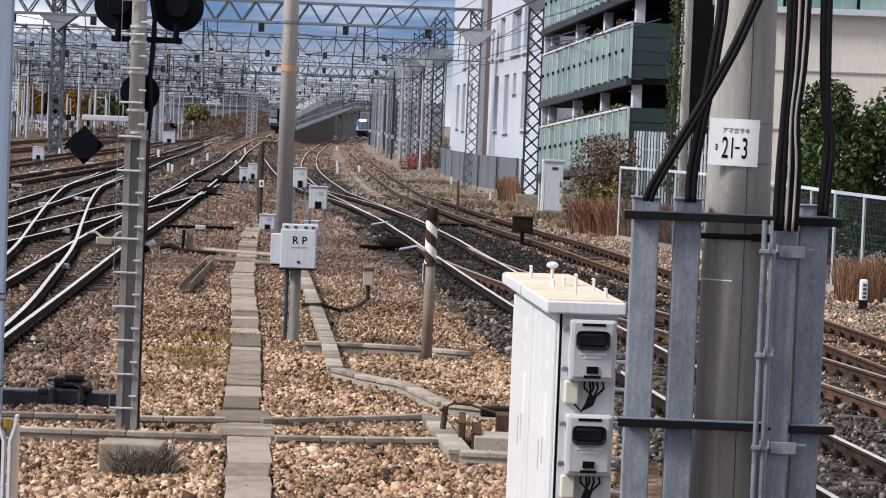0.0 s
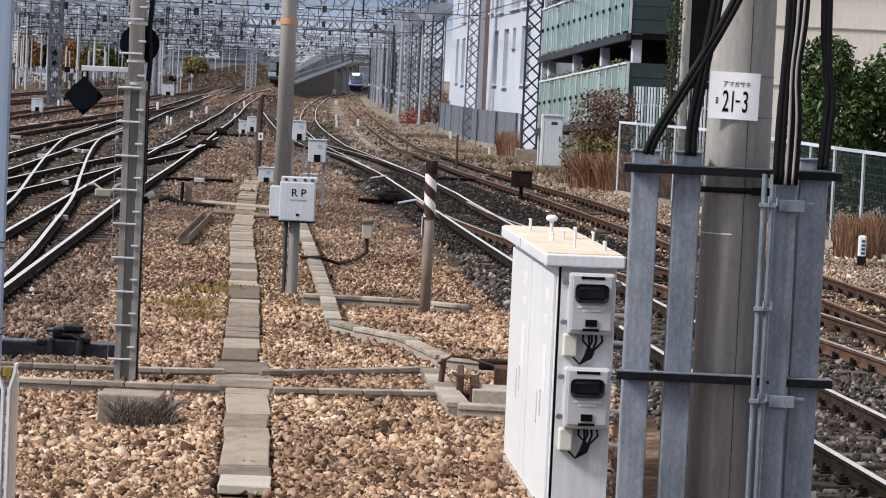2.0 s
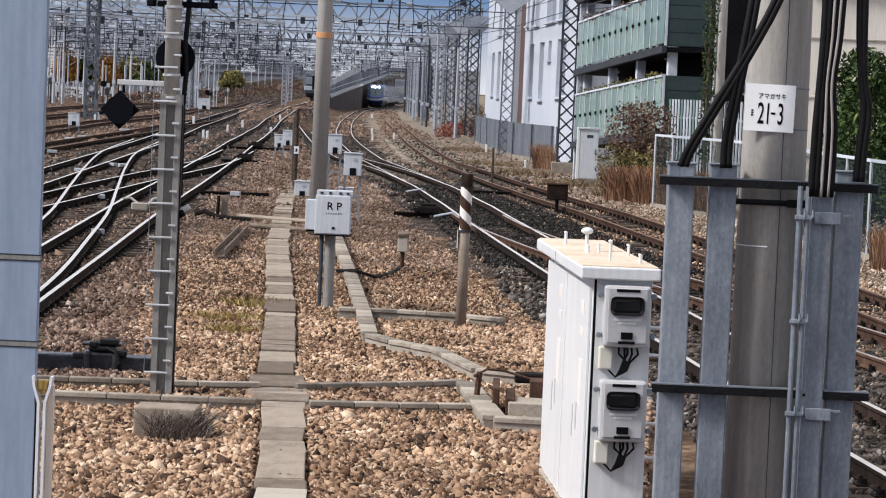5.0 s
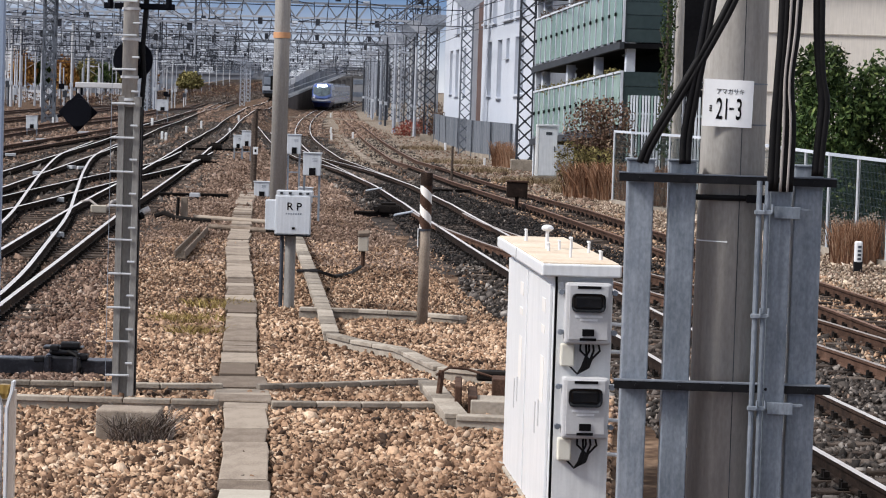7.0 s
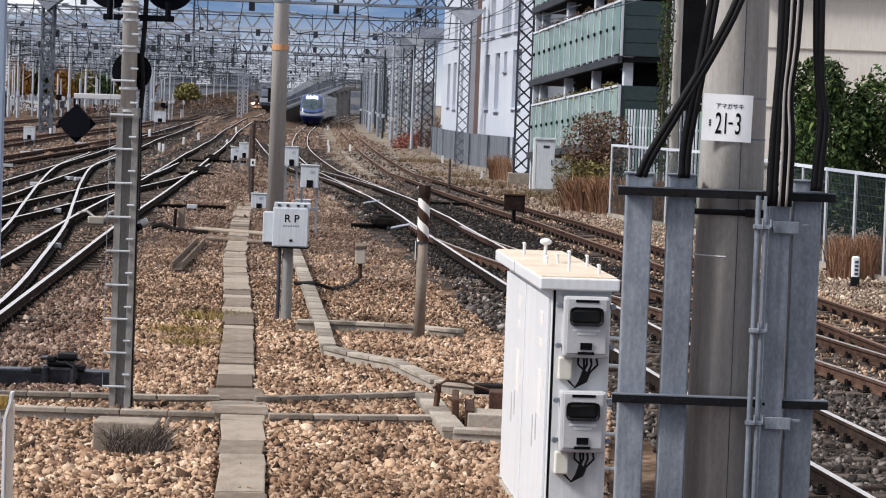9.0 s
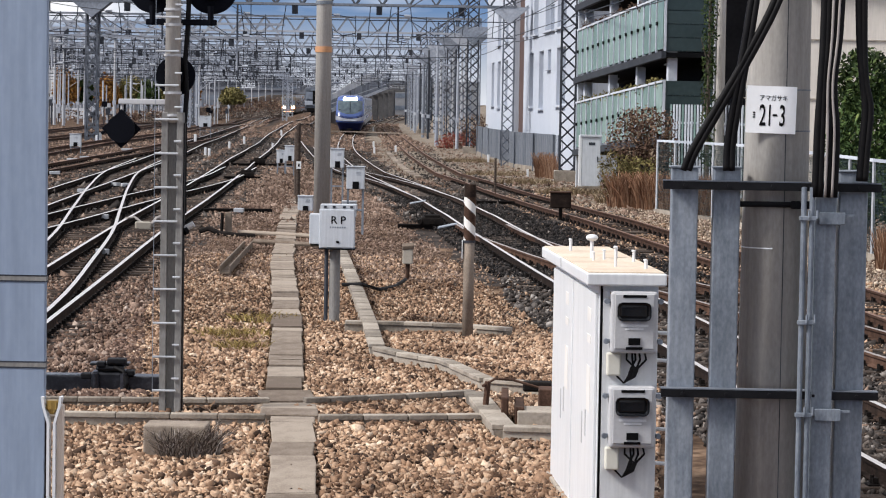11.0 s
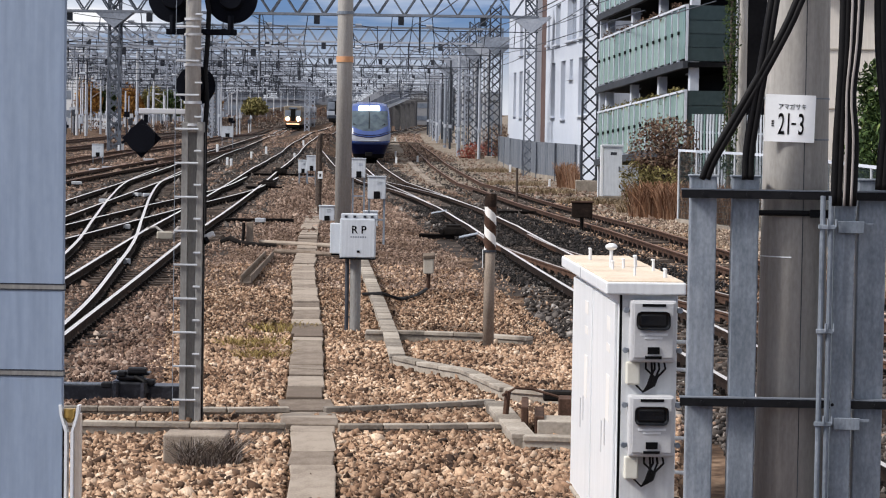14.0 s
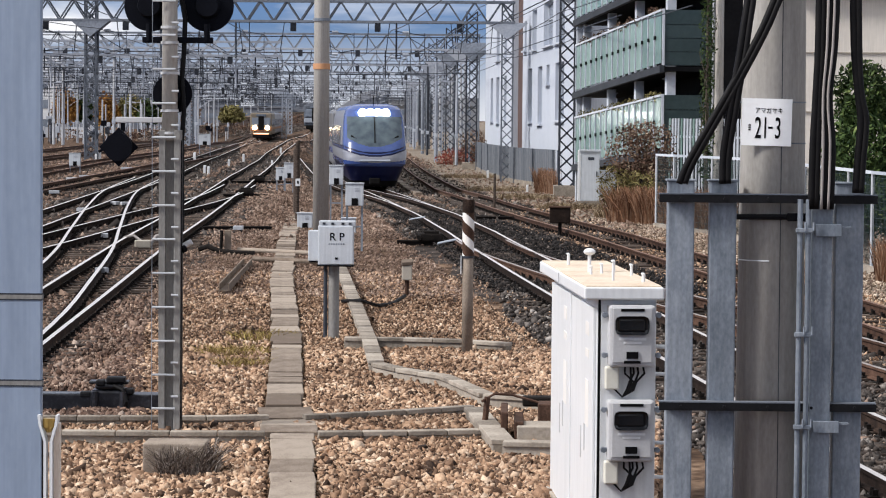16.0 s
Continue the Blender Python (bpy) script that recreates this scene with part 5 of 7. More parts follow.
        ob.matrix_basis = pose(x, y + ln / 2, ground_z(x, y) + 0.035 + rng.uniform(0, 0.02), rng.uniform(-0.8, 0.8), rng.uniform(-0.8, 0.8), yaw)
        y += ln
        i += 1


build_slab_path()


# ---- concrete cable troughs ----
def build_trough(pts, w, h, label, lid=0.5):
    t = thing("cable_trough", Matrix(), label, "trough", "concrete cable troughs")
    bm = bmesh.new()
    P = [Vector((x, y, ground_z(x, y) - 0.05)) for x, y in pts]
    sweep(bm, P, [(-w / 2 + 0.02, 0), (w / 2 - 0.02, 0), (w / 2 - 0.02, h), (-w / 2 + 0.02, h)])
    part("channel", bm, "concrete", t)
    for a, b in zip(P, P[1:]):
        d = b - a
        n = max(1, round(d.length / lid))
        for i in range(n):
            c = a + d * (i + 0.5) / n
            bm = bmesh.new()
            box(bm, (0, 0, 0), (w, d.length / n - 0.008, 0.05), bevel=0.008)
            ob = part("lid", bm, "concrete", t)
            ob.matrix_basis = pose(c.x, c.y, c.z + h + 0.027, 0, 0, -math.degrees(math.atan2(d.x, d.y)) + random.uniform(-0.5, 0.5))


build_trough([(-5.4, 25.1), (-4.19, 25.12), (-3.16, 25.15), (-2.25, 25.2)], 0.13, 0.13, "narrow concrete cable trough crossing the gravel")
build_trough([(-1.75, 25.25), (-0.9, 25.4), (-0.15, 25.6)], 0.13, 0.13, "narrow concrete cable trough crossing the gravel")
build_trough([(-5.4, 26.35), (-4.26, 26.45), (-2.97, 26.55), (-2.35, 26.7)], 0.12, 0.12, "narrow weathered concrete cable trough")
build_trough([(-2.0, 26.75), (-1.76, 26.85), (-1.0, 27.3), (-0.3, 27.8)], 0.12, 0.12, "narrow weathered concrete cable trough")
build_trough([(-3.4, 53.5), (-2.94, 48.5), (-2.27, 40.9), (-1.75, 34.9), (-1.52, 32.0)], 0.2, 0.16, "pale concrete cable trough running up the yard", 1.0)
build_trough([(-1.5, 31.9), (-1.19, 31.27), (-0.64, 30.5), (-0.16, 28.7), (0.9, 28.1)], 0.17, 0.15, "pale concrete cable trough bending across the gravel")
build_trough([(-2.1, 35.2), (-1.3, 35.2), (-0.5, 35.0), (0.1, 34.6)], 0.16, 0.15, "thin concrete trough beside the striped post")
build_trough([(-0.27, 27.2), (-0.1, 25.6), (0.03, 24.4)], 0.22, 0.17, "concrete trough around the pull box")
build_trough([(0.03, 24.35), (0.5, 24.3), (1.0, 24.4)], 0.2, 0.17, "concrete trough end beside the cabinet")


# ---- boxes, posts and machines on the gravel ----
def build_rp_box():
    x, y = -2.3, 36.5
    b = thing("control_box", pose(*on(x, y, 0.04)), "grey steel trackside control box lettered RP on a post", "control box")
    bm = bmesh.new()
    rod(bm, (-0.035, 0.1, -0.06), (-0.035, 0.1, 1.15), 0.075, n=16)
    part("post", bm, "mast_grey", b, smooth=False)
    bm = bmesh.new()
    rod(bm, (-0.15, 0.08, -0.06), (-0.15, 0.08, 1.0), 0.028, n=10)
    part("conduit", bm, "steel_dark", b)
    bm = bmesh.new()
    box(bm, (0, -0.02, 1.265), (0.485, 0.24, 0.545), bevel=0.012)
    body = part("housing", bm, "box_grey", b)
    bm = bmesh.new()
    box(bm, (0.012, -0.146, 1.265), (0.455, 0.012, 0.515), bevel=0.004)
    door = part("door", bm, "box_grey", body)
    bm = bmesh.new()
    box(bm, (0.015, -0.155, 1.085), (0.04, 0.012, 0.03), bevel=0.002)
    part("latch", bm, "black", door)
    cu = bpy.data.curves.new("lettering", "FONT")
    cu.body, cu.size, cu.align_x, cu.extrude, cu.offset = "R P", 0.15, "CENTER", 0.001, 0.002
    t = new("lettering", cu)
    t.parent = door
    t.matrix_basis = pose(0.02, -0.1535, 1.335, 90)
    cu.materials.append(M["black"])
    bm = bmesh.new()
    for k in range(7):
        box(bm, (-0.085 + 0.033 * k, -0.1535, 1.285), (0.02, 0.002, 0.022))
    part("small_print", bm, "steel_grey", door)
    bm = bmesh.new()
    box(bm, (0.02, -0.03, 1.565), (0.5, 0.2, 0.075), bevel=0.01)
    lid = part("top_rail", bm, "box_grey", b)
    for k in (-0.16, -0.04, 0.1, 0.2):
        bm = bmesh.new()
        box(bm, (k, -0.135, 1.565), (0.04, 0.014, 0.03))
        part("bolt", bm, "steel_dark", lid)
    bm = bmesh.new()
    box(bm, (0, -0.02, 0.983), (0.5, 0.26, 0.018))
    part("drip_edge", bm, "black", b)
    bm = bmesh.new()
    box(bm, (-0.31, 0.12, 1.25), (0.16, 0.2, 0.42), bevel=0.012)
    part("side_box", bm, "box_grey", b)
    bm = bmesh.new()
    box(bm, (-0.31, 0.12, 1.03), (0.13, 0.14, 0.03))
    part("side_box_base", bm, "black", b)


build_rp_box()


def build_tall_pole():
    x, y = -3.815, 55.2
    p = thing("concrete_pole", pose(*on(x, y)), "tall grey concrete catenary pole with a faded orange band", "pole")
    bm = bmesh.new()
    rod(bm, (0, 0, 0), (0, 0, 12), 0.172, 0.145, 28)
    part("shaft", bm, "pole_concrete", p, smooth=True)
    bm = bmesh.new()
    rod(bm, (0, 0, 3.9), (0, 0, 4.02), 0.18, n=28)
    part("orange_band", bm, "orange_tape", p, "faded orange tape band")
    bm = bmesh.new()
    rod(bm, (0.0, 0, 4.9), (0, 0, 4.96), 0.185, n=28)
    part("steel_band", bm, "galvanised", p)


build_tall_pole()


def build_striped_post():
    x, y = -0.45, 34.4
    p = thing("marker_post", pose(*on(x, y)), "weathered grey post with brown and cream striped sleeve", "post")
    bm = bmesh.new()
    rod(bm, (0, 0, -0.1), (0.005, 0, 2.02), 0.072, 0.068, 16)
    part("shaft", bm, "slab", p, smooth=True)
    bm = bmesh.new()
    rod(bm, (0.005, 0, 1.86), (0.005, 0, 2.03), 0.078, n=16)
    part("cap_sleeve", bm, "rust", p)
    # slanting stripes: a sleeve whose faces take turns in a spiral
    bm = bmesh.new()
    n, rows, r = 48, 96, 0.077
    ring = [[bm.verts.new((0.004 - r * math.sin(6.2832 * k / n), r * math.cos(6.2832 * k / n), 1.3 + 0.56 * j / rows)) for k in range(n)] for j in range(rows + 1)]
    for j in range(rows):
        for k in range(n):
            f = bm.faces.new((ring[j][k], ring[j][(k + 1) % n], ring[j + 1][(k + 1) % n], ring[j + 1][k]))
            f.material_index = 1 if (j / rows * 2.0 + k / n * 1.4 + 0.45) % 1.0 < 0.55 else 0
    part("striped_sleeve", bm, ["sticker", "rust_red"], p, "brown and cream slanted stripes")
    bm = bmesh.new()
    box(bm, (-0.088, -0.02, 1.18), (0.012, 0.05, 0.24))
    part("reflector", bm, "white_paint", p)
    bm = bmesh.new()
    rod(bm, (0, 0, 1.27), (0, 0, 1.3), 0.08, n=16)
    part("band", bm, "steel_dark", p)


build_striped_post()


def build_lamp_marker():
    p = thing("ground_marker", pose(*on(-1.6, 44.2)), "small ivory marker with a rusty cap on a short dark stake", "marker")
    bm = bmesh.new()
    rod(bm, (0, 0, 0), (0, 0, 0.33), 0.035, n=8)
    part("stake", bm, "rust_red", p)
    bm = bmesh.new()
    box(bm, (0, 0, 0.42), (0.17, 0.15, 0.26), bevel=0.015)
    part("body", bm, "slab_pale", p)
    bm = bmesh.new()
    box(bm, (0.005, 0, 0.585), (0.2, 0.19, 0.07), Euler((radians(12), radians(-5), 0)).to_matrix(), 0.015)
    part("cap", bm, "slab", p)


build_lamp_marker()


def build_stand_box(x, y, w, h, zc, label):
    p = thing("equipment_box", pose(*on(x, y)), label, "equipment box", "grey boxes on stands")
    bm = bmesh.new()
    box(bm, (0, 0, zc), (w, 0.24, h), bevel=0.012)
    part("housing", bm, "box_grey", p)
    bm = bmesh.new()
    box(bm, (0.01, -0.124, zc - h * 0.32), (w * 0.36, 0.012, h * 0.34))
    part("dark_window", bm, "black", p)
    bm = bmesh.new()
    for k in range(3):
        box(bm, (0.06, -0.122, zc + h * 0.28 - 0.03 * k), (w * 0.28, 0.004, 0.012))
    part("small_print", bm, "steel_grey", p)
    for s in (-1, 1):
        bm = bmesh.new()
        bar(bm, (s * (w / 2 - 0.03), 0, 0), (s * (w / 2 - 0.03), 0, zc - h / 2), 0.045)
        part("leg", bm, "galvanised", p)
    bm = bmesh.new()
    bar(bm, (-w / 2, 0, zc * 0.45), (w / 2, 0, zc * 0.45), 0.035)
    part("cross_bar", bm, "galvanised", p)
    bm = bmesh.new()
    box(bm, (0, 0.0, zc + h / 2 + 0.012), (w + 0.03, 0.28, 0.022), bevel=0.004)
    part("cover", bm, "box_grey", p)


build_stand_box(-3.19, 56.6, 0.38, 0.47, 1.24, "light grey equipment box on a two-legged steel stand")
build_stand_box(-4.45, 70.2, 0.36, 0.5, 1.34, "light grey equipment box on a two-legged steel stand")
build_stand_box(-7.52, 92.4, 0.34, 0.52, 0.82, "upright pale grey box on a stand by the points")
build_stand_box(-7.92, 93.6, 0.32, 0.44, 0.66, "small pale grey box on a stand by the points")
build_stand_box(-3.75, 64.0, 0.34, 0.36, 0.23, "low grey terminal box close to the ground")
build_stand_box(-5.0, 66.5, 0.38, 0.36, 0.24, "low grey terminal box close to the ground")
build_stand_box(-19.3, 170, 0.75, 0.7, 1.1, "pale box on a stand among the yard tracks")
build_stand_box(-19.2, 118, 0.5, 0.55, 0.6, "pale box on a stand among the yard tracks")


def build_wood_post(x, y, h, r, label, white=True):
    p = thing("marker_post", pose(*on(x, y)), label, "post", "wooden posts")
    bm = bmesh.new()
    rod(bm, (0, 0, -0.1), (0, 0, h), r, r * 0.9, 10)
    part("shaft", bm, "sleeper", p)
    if white:
        bm = bmesh.new()
        box(bm, (0.02, -r - 0.012, h * 0.5), (0.13, 0.02, 0.2), bevel=0.004)
        tag = part("white_tag", bm, "white_paint", p, "small white number tag")
        bm = bmesh.new()
        box(bm, (0.02, -r - 0.024, h * 0.5), (0.05, 0.003, 0.08))
        part("tag_bars", bm, "black", tag)


build_wood_post(-5.55, 71.0, 2.15, 0.06, "dark wooden post with a white tag beside the slabs")
build_wood_post(-5.9, 74.5, 1.9, 0.045, "dark wooden post beside the slabs", False)
build_wood_post(-7.4, 95, 1.9, 0.06, "dark wooden post beside the points", False)
build_wood_post(-0.31, 86.3, 1.25, 0.045, "rusty post beside the outer track", False)


def build_white_stub(x, y, h=0.5, w=0.13, label="small white painted marker stub"):
    p = thing("marker_stub", pose(*on(x, y)), label, "marker", "white marker stubs")
    bm = bmesh.new()
    box(bm, (0, 0, h / 2), (w, w, h), bevel=0.02)
    part("stub", bm, "white_paint", p)
    bm = bmesh.new()
    box(bm, (0, 0, 0.03), (w * 1.5, w * 1.5, 0.06), bevel=0.01)
    part("foot", bm, "concrete", p)


for q in ((-13.5, 119), (-13.1, 117), (-10.2, 205), (-15.6, 312), (-8.9, 180), (-7.7, 186), (-1.0, 158), (1.1, 127), (-12.4, 141), (-14.4, 138), (-17.6, 150), (-20.6, 128), (-23, 150), (-22.6, 146), (-15.8, 160), (-16.6, 196)):
    build_white_stub(*q, h=0.4 if q[1] < 150 else 0.5, w=0.11 if q[1] < 150 else 0.14)


def build_km_post():
    p = thing("distance_marker", pose(*on(7.02, 46.5)), "white rounded distance marker with dark figures on a grey foot", "marker")
    bm = bmesh.new()
    box(bm, (0, 0, 0.1), (0.15, 0.12, 0.24), bevel=0.01)
    part("foot", bm, "galv_dark", p)
    bm = bmesh.new()
    box(bm, (0, 0, 0.38), (0.14, 0.11, 0.4), bevel=0.035)
    part("body", bm, "white_paint", p)
    bm = bmesh.new()
    for k in range(4):
        box(bm, (0.012, -0.058, 0.27 + 0.07 * k), (0.065, 0.004, 0.045))
    part("figure_bars", bm, "steel_mid", p)


build_km_post()


def build_brown_box():
    p = thing("junction_box", pose(*on(1.35, 63.5)), "brown rusty junction box on a short stem beside the track", "junction box")
    bm = bmesh.new()
    box(bm, (0, 0, 0.55), (0.5, 0.3, 0.36), bevel=0.015)
    part("housing", bm, "rust", p)
    bm = bmesh.new()
    box(bm, (0, 0, 0.745), (0.54, 0.34, 0.035), bevel=0.006)
    part("lid", bm, "rust_red", p)
    bm = bmesh.new()
    rod(bm, (0, 0, 0), (0, 0, 0.4), 0.045, n=8)
    part("stem", bm, "clip", p)
    bm = bmesh.new()
    box(bm, (0.2, 0.1, 0.09), (0.16, 0.16, 0.2), bevel=0.02)
    part("stump", bm, "sleeper", p)


build_brown_box()


def build_point_machine(x, y, yaw, length, label, mat="clip", motor=True):
    p = thing("point_machine", pose(*on(x, y), 0, 0, yaw), label, "point machine", "point machines")
    bm = bmesh.new()
    box(bm, (0, 0, 0.07), (length, 0.16, 0.1), bevel=0.01)
    part("base_beam", bm, mat, p)
    if motor:
        bm = bmesh.new()
        box(bm, (0, 0, 0.2), (0.5, 0.34, 0.2), bevel=0.04)
        box(bm, (0.0, 0, 0.32), (0.34, 0.3, 0.06), bevel=0.02)
        part("housing", bm, mat, p)
        for dx in (-0.28, 0.0, 0.2):
            bm = bmesh.new()
            rod(bm, (dx, -0.2, 0.2), (dx, 0.2, 0.2), 0.055, n=12)
            part("drum", bm, mat, p)
    for dy in (-0.11, 0.12):
        bm = bmesh.new()
        rod(bm, (-length / 2, dy, 0.12), (length / 2, dy * 0.6, 0.12), 0.018, n=6)
        part("throw_rod", bm, mat, p)


build_point_machine(-1.6, 59.2, 0, 1.55, "dark greasy point machine lying beside the main track")
build_point_machine(-0.05, 74.8, 8, 1.5, "dark point rodding between the tracks", motor=False)
build_point_machine(-6.55, 64.9, 12, 1.7, "dark point machine beside the yard track", motor=False)
build_point_machine(-9.6, 103, 0, 2.6, "dark point machine by the crossing")
build_point_machine(-8.6, 88, 0, 1.5, "dark point rodding at the yard switch")


def build_near_machine():
    x, y = -4.08, 27.85
    p = thing("point_machine", pose(*on(x, y), 0, 0, 2), "black cast point machine housing on a dark steel beam", "point machine")
    bm = bmesh.new()
    box(bm, (-0.75, 0, 0.12), (1.1, 0.3, 0.17), bevel=0.012)
    part("long_beam", bm, "machine_black", p)
    bm = bmesh.new()
    box(bm, (0.3, 0, 0.12), (0.36, 0.3, 0.17), bevel=0.012)
    part("short_beam", bm, "machine_black", p)
    bm = bmesh.new()
    box(bm, (-0.05, 0, 0.14), (0.4, 0.36, 0.22), bevel=0.03)
    part("housing", bm, "machine_black", p)
    bm = bmesh.new()
    box(bm, (-0.05, 0, 0.285), (0.3, 0.32, 0.06), bevel=0.025)
    lid = part("cover", bm, "machine_black", p)
    bm = bmesh.new()
    box(bm, (-0.06, -0.02, 0.325), (0.42, 0.2, 0.03), bevel=0.012)
    part("cover_rib", bm, "machine_black", lid)
    for dx in (-0.19, 0.1):
        bm = bmesh.new()
        rod(bm, (dx, -0.21, 0.05), (dx, -0.21, 0.24), 0.035, n=10)
        part("bolt_boss", bm, "machine_black", p)
    for k, (dx, dz, w) in enumerate(((-0.3, 0.2, 0.12), (0.02, 0.36, 0.2), (0.16, 0.24, 0.1), (-0.14, 0.33, 0.09))):
        bm = bmesh.new()
        box(bm, (dx, -0.08 - 0.02 * k, dz), (w, 0.16, 0.06), bevel=0.015)
        part("lug", bm, "galv_dark", p)
    bm = bmesh.new()
    tube(bm, [(0.1, -0.22, 0.02), (0.14, -0.24, 0.14), (0.1, -0.2, 0.26), (0.0, -0.15, 0.3)], 0.025, 8)
    part("hose", bm, "cable_black", p)
    # paler strip along the front upper edge of the long beam
    bm = bmesh.new()
    box(bm, (-0.75, -0.13, 0.212), (1.1, 0.03, 0.014))
    part("worn_edge", bm, "galvanised", p)


build_near_machine()


def build_ground_bits():
    # lever and stake beside the pipes
    p = thing("switch_lever", pose(*on(-5.95, 55.6)), "dark rusty lever lying by a short pale stake", "lever")
    bm = bmesh.new()
    rod(bm, (0, 0, 0), (0.02, 0, 0.5), 0.035, n=8)
    part("handle", bm, "clip", p)
    bm = bmesh.new()
    box(bm, (0.14, 0.1, 0.25), (0.14, 0.1, 0.5), bevel=0.01)
    part("stake", bm, "slab", p)
    bm = bmesh.new()
    tube(bm, [(-0.45, -0.1, 0.1), (-0.25, -0.15, 0.17), (0.0, -0.25, 0.08), (0.4, -0.4, 0.05), (0.75, -0.4, 0.04)], 0.055, 7)
    part("arm", bm, "clip", p)
    # steel channel offcut
    p = thing("steel_channel", pose(*on(-4.85, 48.2, 0.03)), "rusty steel channel lying on the gravel", "steel channel")
    bm = bmesh.new()
    sweep(bm, [(0.17, -3.9, 0), (-0.2, 4.0, 0)], [(-0.09, 0), (0.09, 0), (0.09, 0.13), (0.07, 0.13), (0.07, 0.02), (-0.07, 0.02), (-0.07, 0.13), (-0.09, 0.13)])
    part("channel", bm, "slab", p)
    for a, b in (((-5.6, 55.8), (-3.9, 54.8)), ((-5.0, 52.8), (-3.6, 51.9))):
        bm = bmesh.new()
        rod(bm, on(*a, 0.09), on(*b, 0.09), 0.045, n=8)
        tagged(part("ground_pipe", bm, "slab"), "thin weathered pipe crossing the slabs", "pipe", "pipes across the slabs")
    bm = bmesh.new()
    tube(bm, [on(-2.5, 41.2, 0.16), on(-2.2, 40.9, 0.2), on(-1.95, 41.6, 0.06), on(-1.75, 42.6, 0.03), on(-1.62, 43.9, 0.05)], 0.03, 7)
    tagged(part("ground_cable", bm, "cable_black"), "black cable lying over the trough to the marker", "cable")
    # pull box beside the cabinet
    p = thing("pull_box", pose(*on(-0.08, 25.3)), "open concrete pull box with rusty steel fittings", "pull box")
    for c, s in (((0.12, 0.5, 0.16), (0.07, 0.9, 0.32)), ((0.26, 0.3, 0.12), (0.09, 0.9, 0.26)), ((0.42, 0.0, 0.11), (0.36, 0.5, 0.22)), ((0.6, 0.7, 0.2), (0.3, 0.35, 0.3))):
        bm = bmesh.new()
        box(bm, c, s, bevel=0.012)
        part("block", bm, "rust_red" if s[2] > 0.24 else "concrete", p)
    bm = bmesh.new()
    rod(bm, (-0.08, 0.7, 0.05), (-0.05, 0.7, 0.4), 0.03, n=8)
    tube(bm, [(-0.1, 0.65, 0.36), (0.02, 0.8, 0.42), (0.2, 0.9, 0.4), (0.45, 0.9, 0.33)], 0.014, 6)
    part("lever", bm, "rust_red", p)
    bm = bmesh.new()
    box(bm, (0.45, 1.3, 0.3), (0.3, 0.2, 0.1), bevel=0.02)
    part("fitting", bm, "clip", p)
    # stop rods on the main track
    for x, y in ((-2.2, 70.5), (-1.12, 57.4)):
        bm = bmesh.new()
        for k in range(3):
            rod(bm, on(x - 0.3, y - 0.2 * k, 0.18), on(x + 0.08, y + 0.5 - 0.2 * k, 0.24), 0.016, n=6)
        tagged(part("rail_bond", bm, "far_white"), "pale bonding cables clipped to the rail", "rail bond", "rail bonds")
    bm = bmesh.new()
    bar(bm, on(-17.7, 266, 0.4), on(-7.0, 263, 0.4), 0.22, 0.12)
    tagged(part("pipe_crossing", bm, "slab"), "weathered pipe carried across the tracks", "pipe")


build_ground_bits()


def build_yard_fittings():
    """Pale plates, a terminal box and a cable bend lying among the yard's switch rails."""
    for x, y, w, yaw in ((-9.16, 60.1, 0.3, 8), (-11.85, 74.3, 0.34, -5), (-11.69, 79.3, 0.2, 60), (-17.07, 104.1, 0.4, 0), (-17.12, 107.5, 0.4, 5), (-17.5, 122.2, 0.5, 0), (-7.35, 48.3, 0.14, 70), (-15.1, 88.5, 0.35, 10), (-11.34, 79.0, 0.26, 20), (-6.45, 64.2, 0.24, 0)):
        p = thing("rail_plate", pose(*on(x, y), 0, 0, yaw), "pale steel plate fixed beside a switch rail", "plate", "plates by the yard rails")
        bm = bmesh.new()
        box(bm, (0, 0, 0.13), (w, 0.22, 0.1), bevel=0.012)
        part("cover", bm, "pale_steel", p)
        bm = bmesh.new()
        box(bm, (0, 0, 0.04), (w * 0.7, 0.18, 0.1))
        part("foot", bm, "clip", p)
    p = thing("terminal_box", pose(*on(-7.85, 57.4), 0, 0, 10), "low pale terminal box with a grey cable bend", "terminal box")
    bm = bmesh.new()
    box(bm, (0, 0, 0.1), (0.34, 0.26, 0.16), bevel=0.02)
    part("housing", bm, "slab_pale", p)
    bm = bmesh.new()
    tube(bm, [(0.15, 0, 0.08), (0.3, 0.05, 0.26), (0.42, 0.1, 0.3), (0.52, 0.1, 0.2), (0.55, 0.1, 0.0)], 0.045, 8)
    part("cable_bend", bm, "cable_grey", p)
    p = thing("ground_hose", pose(*on(-7.35, 57.9)), "curved brown hose beside the yard rail", "hose")
    bm = bmesh.new()
    tube(bm, [(-1.15, 0.2, 0.05), (-1.0, 0.3, 0.2), (-0.8, 0.3, 0.24), (-0.62, 0.2, 0.12)], 0.03, 8)
    part("hose", bm, "cable_grey", p)


build_yard_fittings()


def build_far_trough():
    """A line of pale trough lids beside the outer track."""
    t = thing("cable_trough", Matrix(), "pale concrete cable trough with lids beside the outer track", "cable trough")
    L = ARR["outer"]
    for i in range(38):
        y0, y1 = 116 + 1.8 * i, 117.76 + 1.8 * i
        a, b = [float(np.interp(y, L[:, 1], L[:, 0])) - 1.75 + 0.03 * math.sin(i * 2.1) for y in (y0, y1)]
        bm = bmesh.new()
